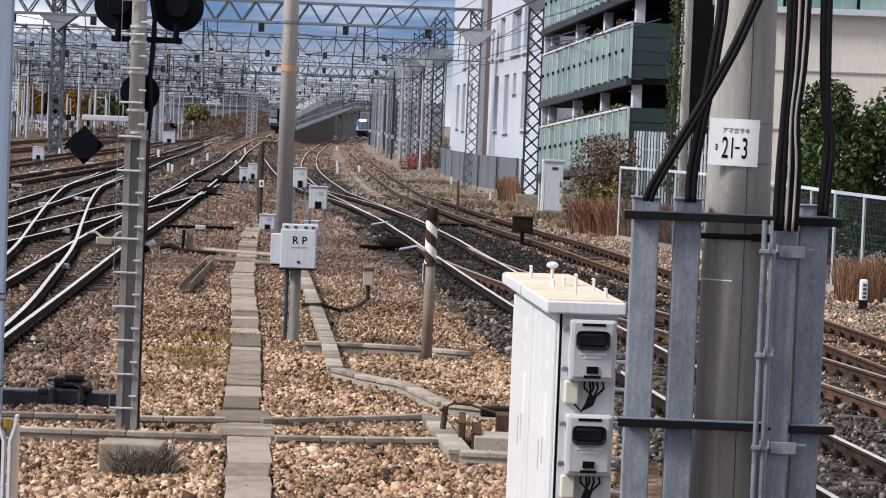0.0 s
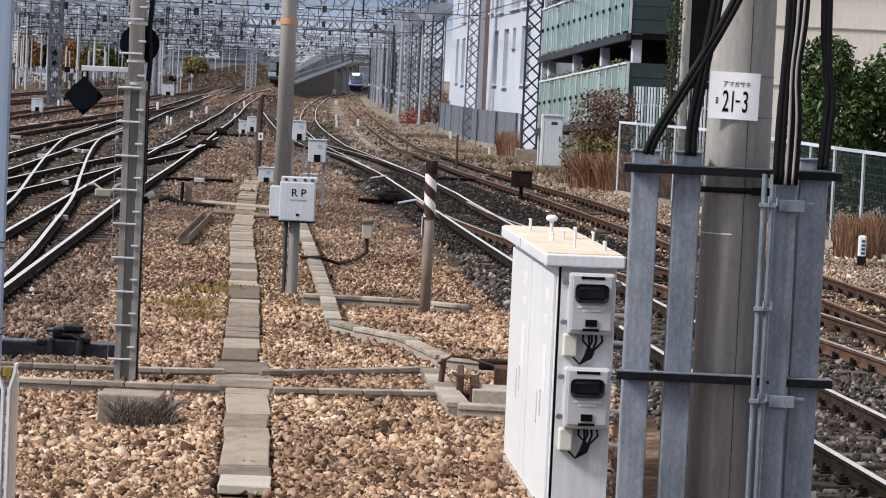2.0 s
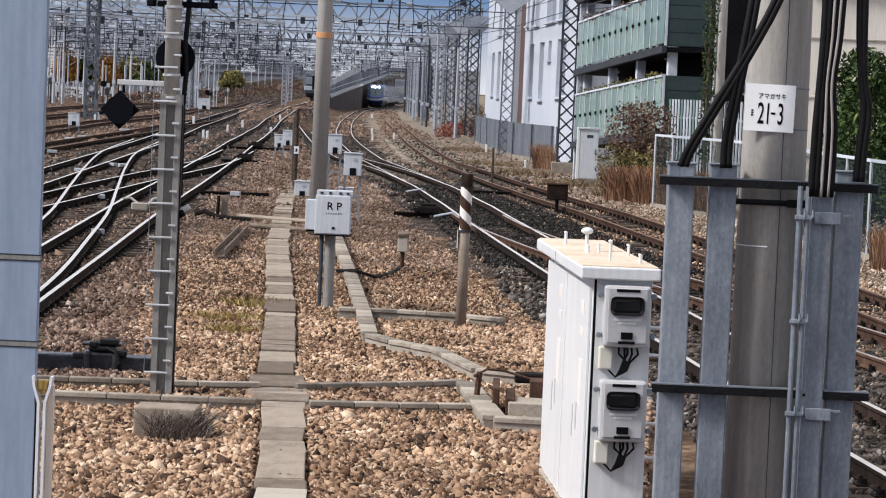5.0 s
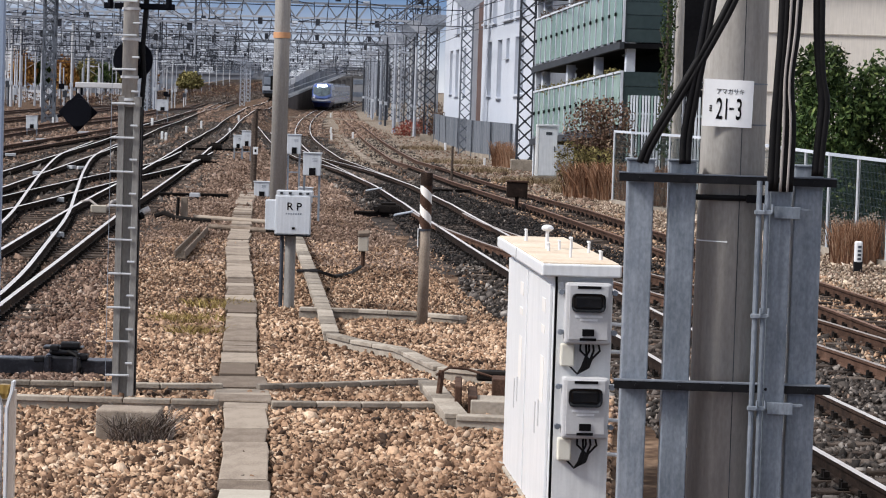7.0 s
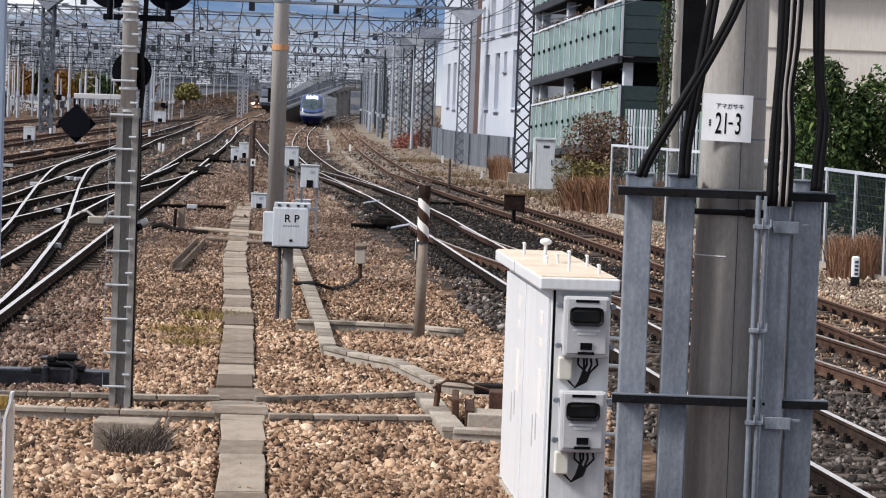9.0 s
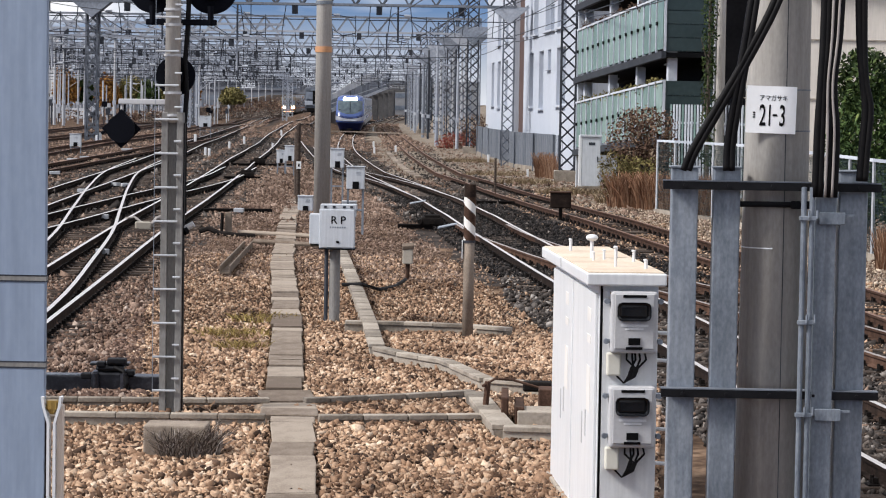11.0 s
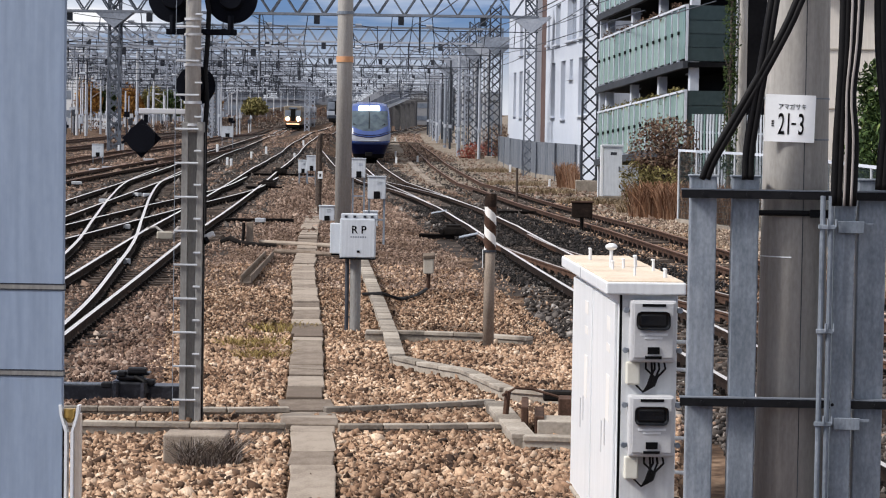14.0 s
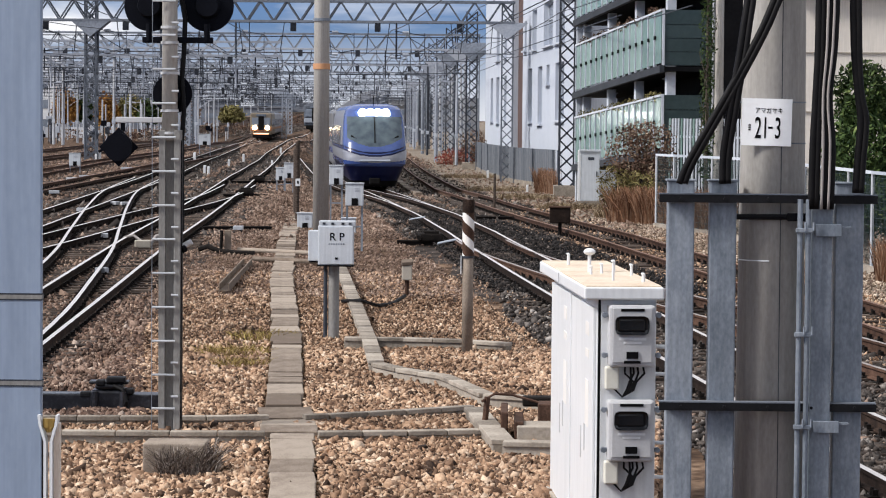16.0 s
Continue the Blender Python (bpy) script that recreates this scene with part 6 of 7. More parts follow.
        sweep(bm, [on(a, y0, 0.0), on(b, y1, 0.0)], [(-0.15, -0.1), (0.15, -0.1), (0.15, 0.16), (-0.15, 0.16)])
        part("lid", bm, "slab", t)


build_far_trough()


def build_column():
    c = thing("platform_column", pose(-2.4, 12.15, -0.2), "pale blue-grey painted steel column with horizontal seams", "column")
    bm = bmesh.new()
    box(bm, (0.008, -0.13, 4.0), (0.616, 0.04, 8.0), bevel=0.006)
    part("front_plate", bm, "column_blue", c)
    bm = bmesh.new()
    box(bm, (-0.06, 0.02, 4.0), (0.44, 0.26, 8.0), bevel=0.01)
    part("shaft", bm, "column_blue", c)
    for z in (2.323, 1.928, 0.7, 4.2, 5.6):
        bm = bmesh.new()
        box(bm, (0.008, -0.13, z - 0.013), (0.62, 0.044, 0.03))
        part("seam", bm, "mast_grey", c, "grey sealed seam")
        for dz in (0.0, -0.026):
            bm = bmesh.new()
            box(bm, (0.008, -0.13, z + dz), (0.622, 0.046, 0.006))
            part("seam_edge", bm, "steel_dark", c)


build_column()


def build_board_post():
    c = thing("board_post", pose(-2.05, 12.0, -0.2), "pair of pale wooden boards clasping a brass-coloured knob", "post")
    for s in (-1, 1):
        bm = bmesh.new()
        pts = [(s * 0.008, 0, 0), (s * 0.008, 0, 1.65), (s * 0.03, 0, 1.725), (s * 0.036, 0, 1.772)]
        rings = [[bm.verts.new((x + s * dx, dy, z)) for dx, dy in ((0, -0.03), (0.012, -0.03), (0.012, 0.03), (0, 0.03))] for x, _, z in pts]
        for a, b in zip(rings, rings[1:]):
            for j in range(4):
                bm.faces.new((a[j], a[(j + 1) % 4], b[(j + 1) % 4], b[j]))
        bm.faces.new(rings[0])
        bm.faces.new(rings[-1])
        bmesh.ops.recalc_face_normals(bm, faces=bm.faces)
        part("pale_lip", bm, "white_paint", c, "white painted edge")
    bm = bmesh.new()
    box(bm, (0.034, 0.03, 0.86), (0.028, 0.05, 1.74), bevel=0.003)
    part("board", bm, "cream_wood", c)
    bm = bmesh.new()
    box(bm, (-0.034, 0.03, 0.84), (0.028, 0.05, 1.66), bevel=0.003)
    part("dark_board", bm, "clip", c)
    bm = bmesh.new()
    rod(bm, (0, 0, 1.715), (0, 0, 1.755), 0.028, n=16)
    rod(bm, (0, 0, 1.69), (0, 0, 1.715), 0.01, 0.028, n=16)
    part("knob", bm, "brass", c)


build_board_post()


# ---- plants ----
def leaf_cloud(name, label, category, mat, blobs, count, size, seed, trunk=None, droop=0.0):
    """A crown of many small leaves gathered in uneven clumps; blobs: (x, y, z, rx, ry, rz)."""
    rng = np.random.default_rng(seed)
    vol = np.array([b[3] * b[4] * b[5] for b in blobs])
    pick = rng.choice(len(blobs), count, p=vol / vol.sum())
    B = np.array(blobs)[pick]
    d = rng.normal(size=(count, 3))
    d /= np.linalg.norm(d, axis=1, keepdims=True)
    rad = rng.uniform(0.35, 1.0, count) ** 0.6
    clump = 1 + 0.28 * np.sin(d[:, 0] * 7 + B[:, 0] * 9) * np.sin(d[:, 1] * 6 + 2) * np.sin(d[:, 2] * 8 + B[:, 2] * 5)
    c = B[:, :3] + d * B[:, 3:] * (rad * clump)[:, None]
    a = rng.normal(size=(count, 3))
    a /= np.linalg.norm(a, axis=1, keepdims=True)
    b = np.cross(a, rng.normal(size=(count, 3)))
    b /= np.linalg.norm(b, axis=1, keepdims=True)
    s = size * rng.uniform(0.6, 1.3, (count, 1))
    v = np.stack([c - a * s, c + b * s * 0.45, c + a * s, c - b * s * 0.45], 1)
    me = bpy.data.meshes.new("crown")
    me.from_pydata(v.reshape(-1, 3).tolist(), [], np.arange(count * 4).reshape(-1, 4).tolist())
    me.materials.append(M[mat])
    t = thing(name, Matrix(), label, category)
    ob = new("crown", me)
    ob.parent = t
    ob["kind"] = "stuff"
    if trunk:
        x, y, z0, z1, r = trunk
        bm = bmesh.new()
        rod(bm, (x, y, z0 - 0.1), (x, y, z1), r, r * 0.5, 10)
        part("trunk", bm, "bark", t)
        for k in range(6):
            bm = bmesh.new()
            g = rng.uniform(0, 6.28)
            zz = z0 + (z1 - z0) * rng.uniform(0.35, 0.8)
            b0 = blobs[k % len(blobs)]
            rod(bm, (x, y, zz), (b0[0] + 0.3 * math.cos(g), b0[1] + 0.3 * math.sin(g), b0[2]), r * 0.4, r * 0.12, 6)
            part("limb", bm, "bark", t)
    return t


def blade_tuft(name, label, category, mat, spots, count, height, spread, width, seed, curl=0.3):
    """Thin blades or twigs that rise from the ground and lean apart, each a small tapered strip."""
    rng = np.random.default_rng(seed)
    verts, faces = [], []
    for i in range(count):
        x0, y0, r = spots[rng.integers(len(spots))]
        g, q = rng.uniform(0, 6.2832), r * math.sqrt(rng.random())
        x, y = x0 + q * math.cos(g), y0 + q * math.sin(g)
        z = ground_z(x, y) - 0.02
        h = height * rng.uniform(0.45, 1.1)
        lx, ly = rng.normal(0, spread, 2)
        w = width * rng.uniform(0.6, 1.3)
        n = len(verts)
        for k, s in enumerate((0, 0.4, 0.75, 1.0)):
            ww = w * (1 - 0.8 * s)
            px, py = x + lx * h * s**1.6, y + ly * h * s**1.6
            pz = z + h * (s - curl * s**3)
            verts += [(px - ww, py, pz), (px + ww, py + 0.3 * ww, pz)]
        for k in range(3):
            faces.append((n + 2 * k, n + 2 * k + 1, n + 2 * k + 3, n + 2 * k + 2))
    me = bpy.data.meshes.new(name)
    me.from_pydata(verts, [], faces)
    me.materials.append(M[mat])
    return tagged(new(name, me), label, category, kind="stuff")


def build_stump_bush():
    p = thing("concrete_block", pose(-2.83, 23.0, -0.2), "old concrete block half hidden under dead creepers", "concrete block")
    bm = bmesh.new()
    box(bm, (0, 0, 0.12), (0.54, 0.4, 0.36), bevel=0.015)
    part("block", bm, "slab", p)
    blade_tuft("dead_creeper", "dry grey creeper stems tangled over the concrete block", "dead plant", "twig_grey", [(-2.86, 22.72, 0.1), (-2.68, 22.76, 0.14), (-2.56, 22.85, 0.12), (-2.72, 23.1, 0.2), (-2.62, 22.95, 0.14)], 800, 0.5, 0.5, 0.006, 11, 0.4)


build_stump_bush()
blade_tuft("weeds", "thin yellow weeds growing in the gravel", "weeds", "weed", [(-3.5, 34.2, 0.5), (-3.3, 36.5, 0.5), (-3.25, 32.6, 0.35)], 1000, 0.2, 0.6, 0.007, 12)
blade_tuft("weeds", "sparse brown dead weeds in the gravel", "weeds", "leaf_rust", [(-4.0, 31, 0.7), (-4.4, 33, 0.7), (-3.7, 29.5, 0.5)], 500, 0.14, 0.8, 0.008, 13)
blade_tuft("dry_grass", "tall dry rust-brown grass beside the fence", "grass", "leaf_rust", [(7.05, 48.3, 0.25), (7.4, 48.6, 0.3), (7.7, 48.8, 0.25)], 1700, 0.9, 0.16, 0.012, 14, 0.12)
blade_tuft("dry_grass", "rust-brown dry grass at the foot of the shrub", "grass", "leaf_rust", [(3.5, 74, 0.6), (4.2, 73, 0.6), (4.9, 71.5, 0.7), (5.4, 69.5, 0.6)], 3200, 1.25, 0.22, 0.02, 15, 0.2)
blade_tuft("dry_grass", "brown dry grass tuft by the sheet fence", "grass", "leaf_rust", [(1.75, 126.5, 0.3), (2.15, 126, 0.35)], 700, 1.3, 0.16, 0.02, 16, 0.1)
blade_tuft("dry_grass", "pale dry grass along the outer track", "grass", "straw", [(2.2, 90, 1.2), (0.9, 110, 1.3), (-0.5, 130, 1.5), (-2.2, 160, 1.6), (3.6, 80, 0.9)], 2600, 0.4, 0.5, 0.015, 17)
leaf_cloud("shrub", "tall olive and plum shrub in autumn beside the white cabinet", "shrub", "leaf_plum", [(3.6, 76, 1.9, 0.75, 0.6, 0.85), (4.25, 75.8, 2.0, 0.7, 0.6, 0.9), (3.9, 76, 2.4, 0.6, 0.5, 0.55), (4.5, 75.6, 1.4, 0.5, 0.5, 0.6)], 3800, 0.055, 21, (4.0, 76, 0.0, 2.0, 0.05))
leaf_cloud("shrub", "olive-yellow shrub in front of the plum one", "shrub", "leaf_olive", [(3.15, 75, 1.0, 0.55, 0.5, 0.7), (3.5, 74.8, 0.7, 0.6, 0.5, 0.6), (3.9, 74.8, 1.0, 0.55, 0.5, 0.55)], 2600, 0.05, 22, (3.4, 75, 0.0, 1.0, 0.04))
leaf_cloud("shrub", "dull red shrub beside the masts", "shrub", "leaf_red", [(-3.6, 206, -0.1, 1.6, 1, 0.8), (-2.4, 205, 0.1, 1.2, 1, 0.8), (-4.6, 207, -0.3, 0.9, 0.8, 0.5)], 2200, 0.1, 23)
leaf_cloud("shrub", "bare plum-brown thicket before the sheet fence", "shrub", "leaf_plum", [(-2.3, 200, 1.0, 1.2, 1, 1.2), (-1.2, 199, 0.9, 0.9, 1, 1.0), (-1.7, 186, 0.6, 0.8, 0.8, 1.0)], 2400, 0.09, 24)
leaf_cloud("tree", "dense green broadleaf tree behind the mesh fence", "tree", "leaf_green", [(8.35, 61, 2.2, 0.95, 1.1, 1.5), (8.2, 61, 3.5, 0.7, 0.8, 0.9), (8.7, 61, 1.2, 0.8, 0.9, 0.9), (7.95, 61, 1.3, 0.5, 0.7, 0.9)], 14000, 0.078, 25, (8.35, 61, 0.0, 3.6, 0.12))
leaf_cloud("tree", "green broadleaf tree with lighter tips behind the fence", "tree", "leaf_green", [(9.9, 61.5, 2.0, 1.0, 1.1, 1.4), (9.7, 61.5, 3.2, 0.8, 0.9, 0.9), (10.8, 61.5, 2.6, 0.9, 1.0, 1.5), (9.3, 61, 1.1, 0.7, 0.8, 0.8)], 14000, 0.078, 26, (9.9, 61.5, 0.0, 3.4, 0.12))
leaf_cloud("tree", "green hedge tree farther along the fence", "tree", "leaf_green", [(12, 62, 2.2, 1.2, 1.2, 1.9), (13.4, 62, 2.0, 1.2, 1.2, 1.8)], 5000, 0.08, 27, (12.4, 62, 0.0, 3.0, 0.12))
leaf_cloud("ivy", "green ivy climbing a pole by the balconies", "ivy", "leaf_green", [(6.35, 83.5, 1.5 + 0.9 * k, 0.26, 0.26, 0.62) for k in range(9)], 2600, 0.06, 28, (6.35, 83.5, -0.2, 9.0, 0.07))
for i, (x, y, z, h, w, leaf) in enumerate(((-66.8, 400, 4.6, 3.0, 1.5, "leaf_gold"), (-64.2, 402, 4.2, 2.3, 1.1, "leaf_green"), (-60.4, 400, 3.9, 2.5, 1.5, "leaf_gold"), (-57.0, 402, 4.1, 2.1, 1.7, "leaf_olive"), (-54.2, 401, 3.6, 1.9, 1.3, "leaf_green"), (-48.2, 402, 4.2, 2.2, 1.2, "leaf_gold"), (-51.5, 404, 3.4, 1.7, 1.4, "leaf_olive"), (-74, 412, 3.6, 2.8, 2.2, "leaf_gold"), (-44.6, 430, 3.4, 1.4, 1.6, "leaf_olive"))):
    leaf_cloud("tree", "distant tree in autumn leaf beyond the yard", "tree", leaf, [(x, y, z, w * 1.15, 1.3, h), (x + w * 0.7, y, z - h * 0.3, w * 0.8, 1.3, h * 0.65), (x - w * 0.6, y, z - h * 0.4, w * 0.7, 1.3, h * 0.6)], 2600, 0.28, 40 + i, (x, y, -0.2, z, 0.15))


# ---- buildings and fences to the right of the line ----
def build_white_building():
    a, b = Vector((3.2, 126, 0)), Vector((-1.2, 185, 0))
    d = (b - a).normalized()
    nrm = Vector((-d.y, d.x, 0))
    m = Matrix(((d.x, -nrm.x, 0, a.x), (d.y, -nrm.y, 0, a.y), (0, 0, 1, -0.6), (0, 0, 0, 1)))
    t = thing("white_building", m, "white rendered building with tall narrow windows and a brown strip", "building")
    # own space: x along the facade, y into the building, z up from the ground
    for x0, x1, y0 in ((-6, 29.5, 0.0), (37.8, 62, 0.0)):
        bm = bmesh.new()
        wins = [w for w in WHITE_WINDOWS if x0 < w[0] < x1]
        cuts = sorted({x0, x1, *[w[0] for w in wins], *[w[1] for w in wins]})
        for c0, c1 in zip(cuts, cuts[1:]):
            spans = sorted((w[2], w[3]) for w in wins if w[0] <= c0 and w[1] >= c1)
            z = 0.0
            for s0, s1 in spans + [(16.0, 16.0)]:
                if s0 - z > 0.01:
                    box(bm, ((c0 + c1) / 2, y0 + 0.2, (z + s0) / 2), (c1 - c0, 0.4, s0 - z))
                z = s1
        bmesh.ops.remove_doubles(bm, verts=bm.verts, dist=0.001)
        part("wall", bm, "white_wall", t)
    bm = bmesh.new()
    box(bm, (33.6, 0.6, 8.0), (8.4, 0.4, 16))
    part("brown_strip", bm, "brick_brown", t, "brown tiled strip")
    bm = bmesh.new()
    box(bm, (28, 12, 16.2), (70, 24, 0.4))
    part("roof", bm, "haze_grey", t)
    bm = bmesh.new()
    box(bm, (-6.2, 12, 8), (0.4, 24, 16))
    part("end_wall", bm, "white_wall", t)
    for x0, x1, z0, z1 in WHITE_WINDOWS:
        w = bmesh.new()
        box(w, ((x0 + x1) / 2, 0.32, (z0 + z1) / 2), (x1 - x0, 0.06, z1 - z0))
        win = part("window", w, "window_dark", t)
        w = bmesh.new()
        for z in (z0 + 0.04, z1 - 0.04, z0 + (z1 - z0) * 0.62):
            box(w, ((x0 + x1) / 2, 0.26, z), (x1 - x0, 0.07, 0.08))
        for x in (x0 + 0.06, x1 - 0.06, (x0 + x1) / 2):
            box(w, (x, 0.26, (z0 + z1) / 2), (0.1, 0.06, z1 - z0))
        part("frame", w, "white_wall", win)
        w = bmesh.new()
        box(w, ((x0 + x1) / 2, -0.03, z0 - 0.06), (x1 - x0 + 0.3, 0.3, 0.1))
        part("sill", w, "white_wall", win)


WHITE_WINDOWS = [(4.2, 8.9, 3.5, 6.4), (12.2, 14.0, 5.4, 6.4), (16.4, 19.2, 3.3, 6.4), (22.9, 25.5, 3.4, 6.4), (10.4, 15.8, 7.4, 9.7), (20.1, 23.1, 7.4, 9.6), (26.9, 28.4, 7.5, 9.2), (48.4, 51.2, 3.3, 6.3), (54.2, 56.7, 3.4, 6.3), (42, 44.2, 3.4, 6.3), (42, 44.2, 7.4, 9.4), (48.4, 51.2, 7.4, 9.4), (4.2, 8.9, 7.4, 10.0), (10.4, 15.8, 10.9, 13.4)]
build_white_building()


def build_balcony_building():
    a, b = Vector((2.93, 106.0, 0)), Vector((5.38, 90.0, 0))
    d = (b - a).normalized()
    L = (b - a).length
    inn = Vector((-d.y, d.x, 0))
    if inn.x < 0:
        inn = -inn
    t = thing("apartment_building", Matrix(), "building with sloping green-glazed galleries, shade painted on walls and soffits", "building")

    def P(u, v, z):
        return a + d * u + inn * v + Vector((0, 0, z + 0.76 * u / L))

    def slab_box(bm, u0, u1, v0, v1, z0, z1):
        v = [bm.verts.new(P(u, w, z)) for z in (z0, z1) for u, w in ((u0, v0), (u1, v0), (u1, v1), (u0, v1))]
        for q in ((0, 3, 2, 1), (4, 5, 6, 7), (0, 1, 5, 4), (1, 2, 6, 5), (2, 3, 7, 6), (3, 0, 4, 7)):
            bm.faces.new([v[i] for i in q])
        bmesh.ops.recalc_face_normals(bm, faces=bm.faces)

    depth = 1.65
    # back wall carries the galleries' deep shade in its colour
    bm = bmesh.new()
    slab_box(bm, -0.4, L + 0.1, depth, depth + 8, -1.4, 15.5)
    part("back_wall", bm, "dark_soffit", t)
    for k in range(5):
        z = 3.82 + 2.88 * (k - 1)
        # floors take the same painted shade on their undersides
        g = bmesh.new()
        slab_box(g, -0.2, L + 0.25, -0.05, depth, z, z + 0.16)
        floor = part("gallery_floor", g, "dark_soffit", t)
        g = bmesh.new()
        slab_box(g, -0.25, L + 0.3, -0.22, -0.06, z - 0.04, z + 0.2)
        part("edge_beam", g, "edge_navy", floor, "grey steel edge beam")
        n = 15
        top = z + 2.04
        for i in range(n):
            g = bmesh.new()
            slab_box(g, L * i / n + 0.05, L * (i + 1) / n - 0.05, -0.1, -0.06, z + 0.3, top)
            part("glass_panel", g, "green_glass", floor, "frosted green glass panel")
            g = bmesh.new()
            slab_box(g, L * i / n - 0.035, L * i / n + 0.035, -0.14, -0.05, z + 0.2, top + 0.06)
            part("baluster", g, "white_wall", floor)
            g = bmesh.new()
            slab_box(g, L * (i + 0.05) / n, L * (i + 0.16) / n, -0.16, -0.1, z + 1.15, z + 1.27)
            part("panel_clip", g, "dark_soffit", floor)
        g = bmesh.new()
        slab_box(g, -0.1, L + 0.1, -0.15, -0.03, top, top + 0.07)
        part("handrail", g, "column_pale", floor)
        g = bmesh.new()
        slab_box(g, L + 0.05, L + 0.08, -0.1, depth + 0.05, z + 0.2, top + 0.05)
        part("end_panel", g, "green_dark", floor, "dark green end screen")
        for q in range(4):
            zq = z + 0.22 + (top - z - 0.2) * q / 4
            g = bmesh.new()
            slab_box(g, L + 0.08, L + 0.115, -0.02, depth - 0.03, zq, zq + (top - z - 0.2) / 4 - 0.03)
            part("end_board", g, "green_dark", floor)
        for v in (-0.1, depth - 0.02):
            g = bmesh.new()
            slab_box(g, L + 0.08, L + 0.14, v, v + 0.08, z + 0.2, top + 0.08)
            part("end_post", g, "column_pale" if v < 0 else "edge_navy", floor)
        for f in (0.02, 0.34, 0.66, 0.985):
            g = bmesh.new()
            slab_box(g, L * f - 0.16, L * f + 0.16, 0.12, 0.42, z + 0.16, z + 2.88)
            part("column", g, "column_pale", floor)
        for f in (0.2, 0.5, 0.8):
            g = bmesh.new()
            slab_box(g, L * f - 0.35, L * f + 0.35, 0.7, 0.9, z - 0.05, z)
            part("soffit_light", g, "column_pale", floor)
    g = bmesh.new()
    slab_box(g, -0.3, -0.15, -0.05, 0.3, -1.3, 15.5)
    part("corner_post", g, "column_pale", t)


build_balcony_building()
for k, z in enumerate((2.95, 5.85, 8.7)):
    leaf_cloud("planter_plants", "straggling pot plants along the gallery railing", "plants", "leaf_plum" if k % 2 else "leaf_olive", [(2.98 + 0.152 * u, 106 - u, z + 0.76 * u / 16.2 + 0.05 + 0.12 * math.sin(u * 1.9), 0.25, 0.5, 0.16 + 0.1 * math.sin(u * 2.7)) for u in range(1, 16)], 1300, 0.05, 60 + k)


def build_slat_fence():
    t = thing("slat_fence", Matrix(), "pale vertical slat fence beside the galleries", "fence")
    a, b = Vector((5.5, 88.5)), Vector((8.3, 80.5))
    n = 34
    for i in range(n):
        p = a + (b - a) * i / n
        bm = bmesh.new()
        box(bm, (p.x, p.y, 1.55), (0.05, 0.205, 2.9), bevel=0.004)
        part("slat", bm, "column_pale" if i % 4 else "green_glass", t)
    for z in (0.6, 2.4):
        bm = bmesh.new()
        bar(bm, (a.x + 0.06, a.y, z), (b.x + 0.06, b.y, z), 0.07)
        part("rail", bm, "column_pale", t)


build_slat_fence()


def build_beige_building():
    t = thing("beige_building", Matrix(), "large beige rendered building with a glazed parapet", "building")
    bm = bmesh.new()
    box(bm, (24.6, 76, 3.1), (35.6, 8, 6.5))
    for v in bm.verts:
        if v.co.x < 10 and v.co.y > 76:
            v.co.x += 0.45
    part("wall", bm, "beige_wall", t)
    for k in range(9):
        bm = bmesh.new()
        box(bm, (8.5 + 4 * k, 71.97, 3.1), (0.05, 0.05, 6.5))
        part("joint", bm, "edge_navy", t)
    for z in (1.6, 3.2, 4.8):
        bm = bmesh.new()
        box(bm, (24.4, 71.975, z), (36, 0.03, 0.03))
        part("joint", bm, "slab_pale", t)
    bm = bmesh.new()
    box(bm, (25.2, 75.9, 6.42), (35.0, 8.4, 0.16))
    part("coping", bm, "column_pale", t)
    for k in range(18):
        bm = bmesh.new()
        box(bm, (7.4 + 2 * k, 72.2, 7.1), (1.9, 0.06, 1.2))
        part("glass_parapet", bm, "green_glass", t, "pale teal glass parapet")


build_beige_building()


def build_sheet_fence():
    t = thing("sheet_fence", Matrix(), "tall grey corrugated sheet fence along the line", "fence")
    pts = [(2.95, 131), (2.55, 135), (0.6, 145.5), (-1.0, 166), (-1.9, 184)]
    for p, q in zip(pts, pts[1:]):
        d = math.hypot(q[0] - p[0], q[1] - p[1])
        n = max(1, round(d / 1.0))
        for i in range(n):
            bm = bmesh.new()
            u0, u1 = Vector(p).lerp(Vector(q), i / n), Vector(p).lerp(Vector(q), (i + 1) / n)
            k = 8
            s = (u1 - u0).normalized()
            out = Vector((-s.y, s.x))
            vs = []
            for j in range(k + 1):
                c = u0.lerp(u1, j / k) + out * (0.05 if j % 4 in (1, 2) else -0.0)
                vs.append((bm.verts.new((c.x, c.y, ground_z(c.x, c.y) + 0.1)), bm.verts.new((c.x, c.y, ground_z(c.x, c.y) + 2.0)), bm.verts.new((c.x - out.x * 0.03, c.y - out.y * 0.03, ground_z(c.x, c.y) + 2.0)), bm.verts.new((c.x - out.x * 0.03, c.y - out.y * 0.03, ground_z(c.x, c.y) + 0.1))))
            for A, B in zip(vs, vs[1:]):
                bm.faces.new((A[0], B[0], B[1], A[1]))
                bm.faces.new((A[1], B[1], B[2], A[2]))
                bm.faces.new((A[2], B[2], B[3], A[3]))
            part("sheet", bm, "fence_sheet", t)
    for i in range(9):
        u = i / 8 * 3.999
        j = int(u)
        c = Vector(pts[j]).lerp(Vector(pts[j + 1]), u - j)
        bm = bmesh.new()
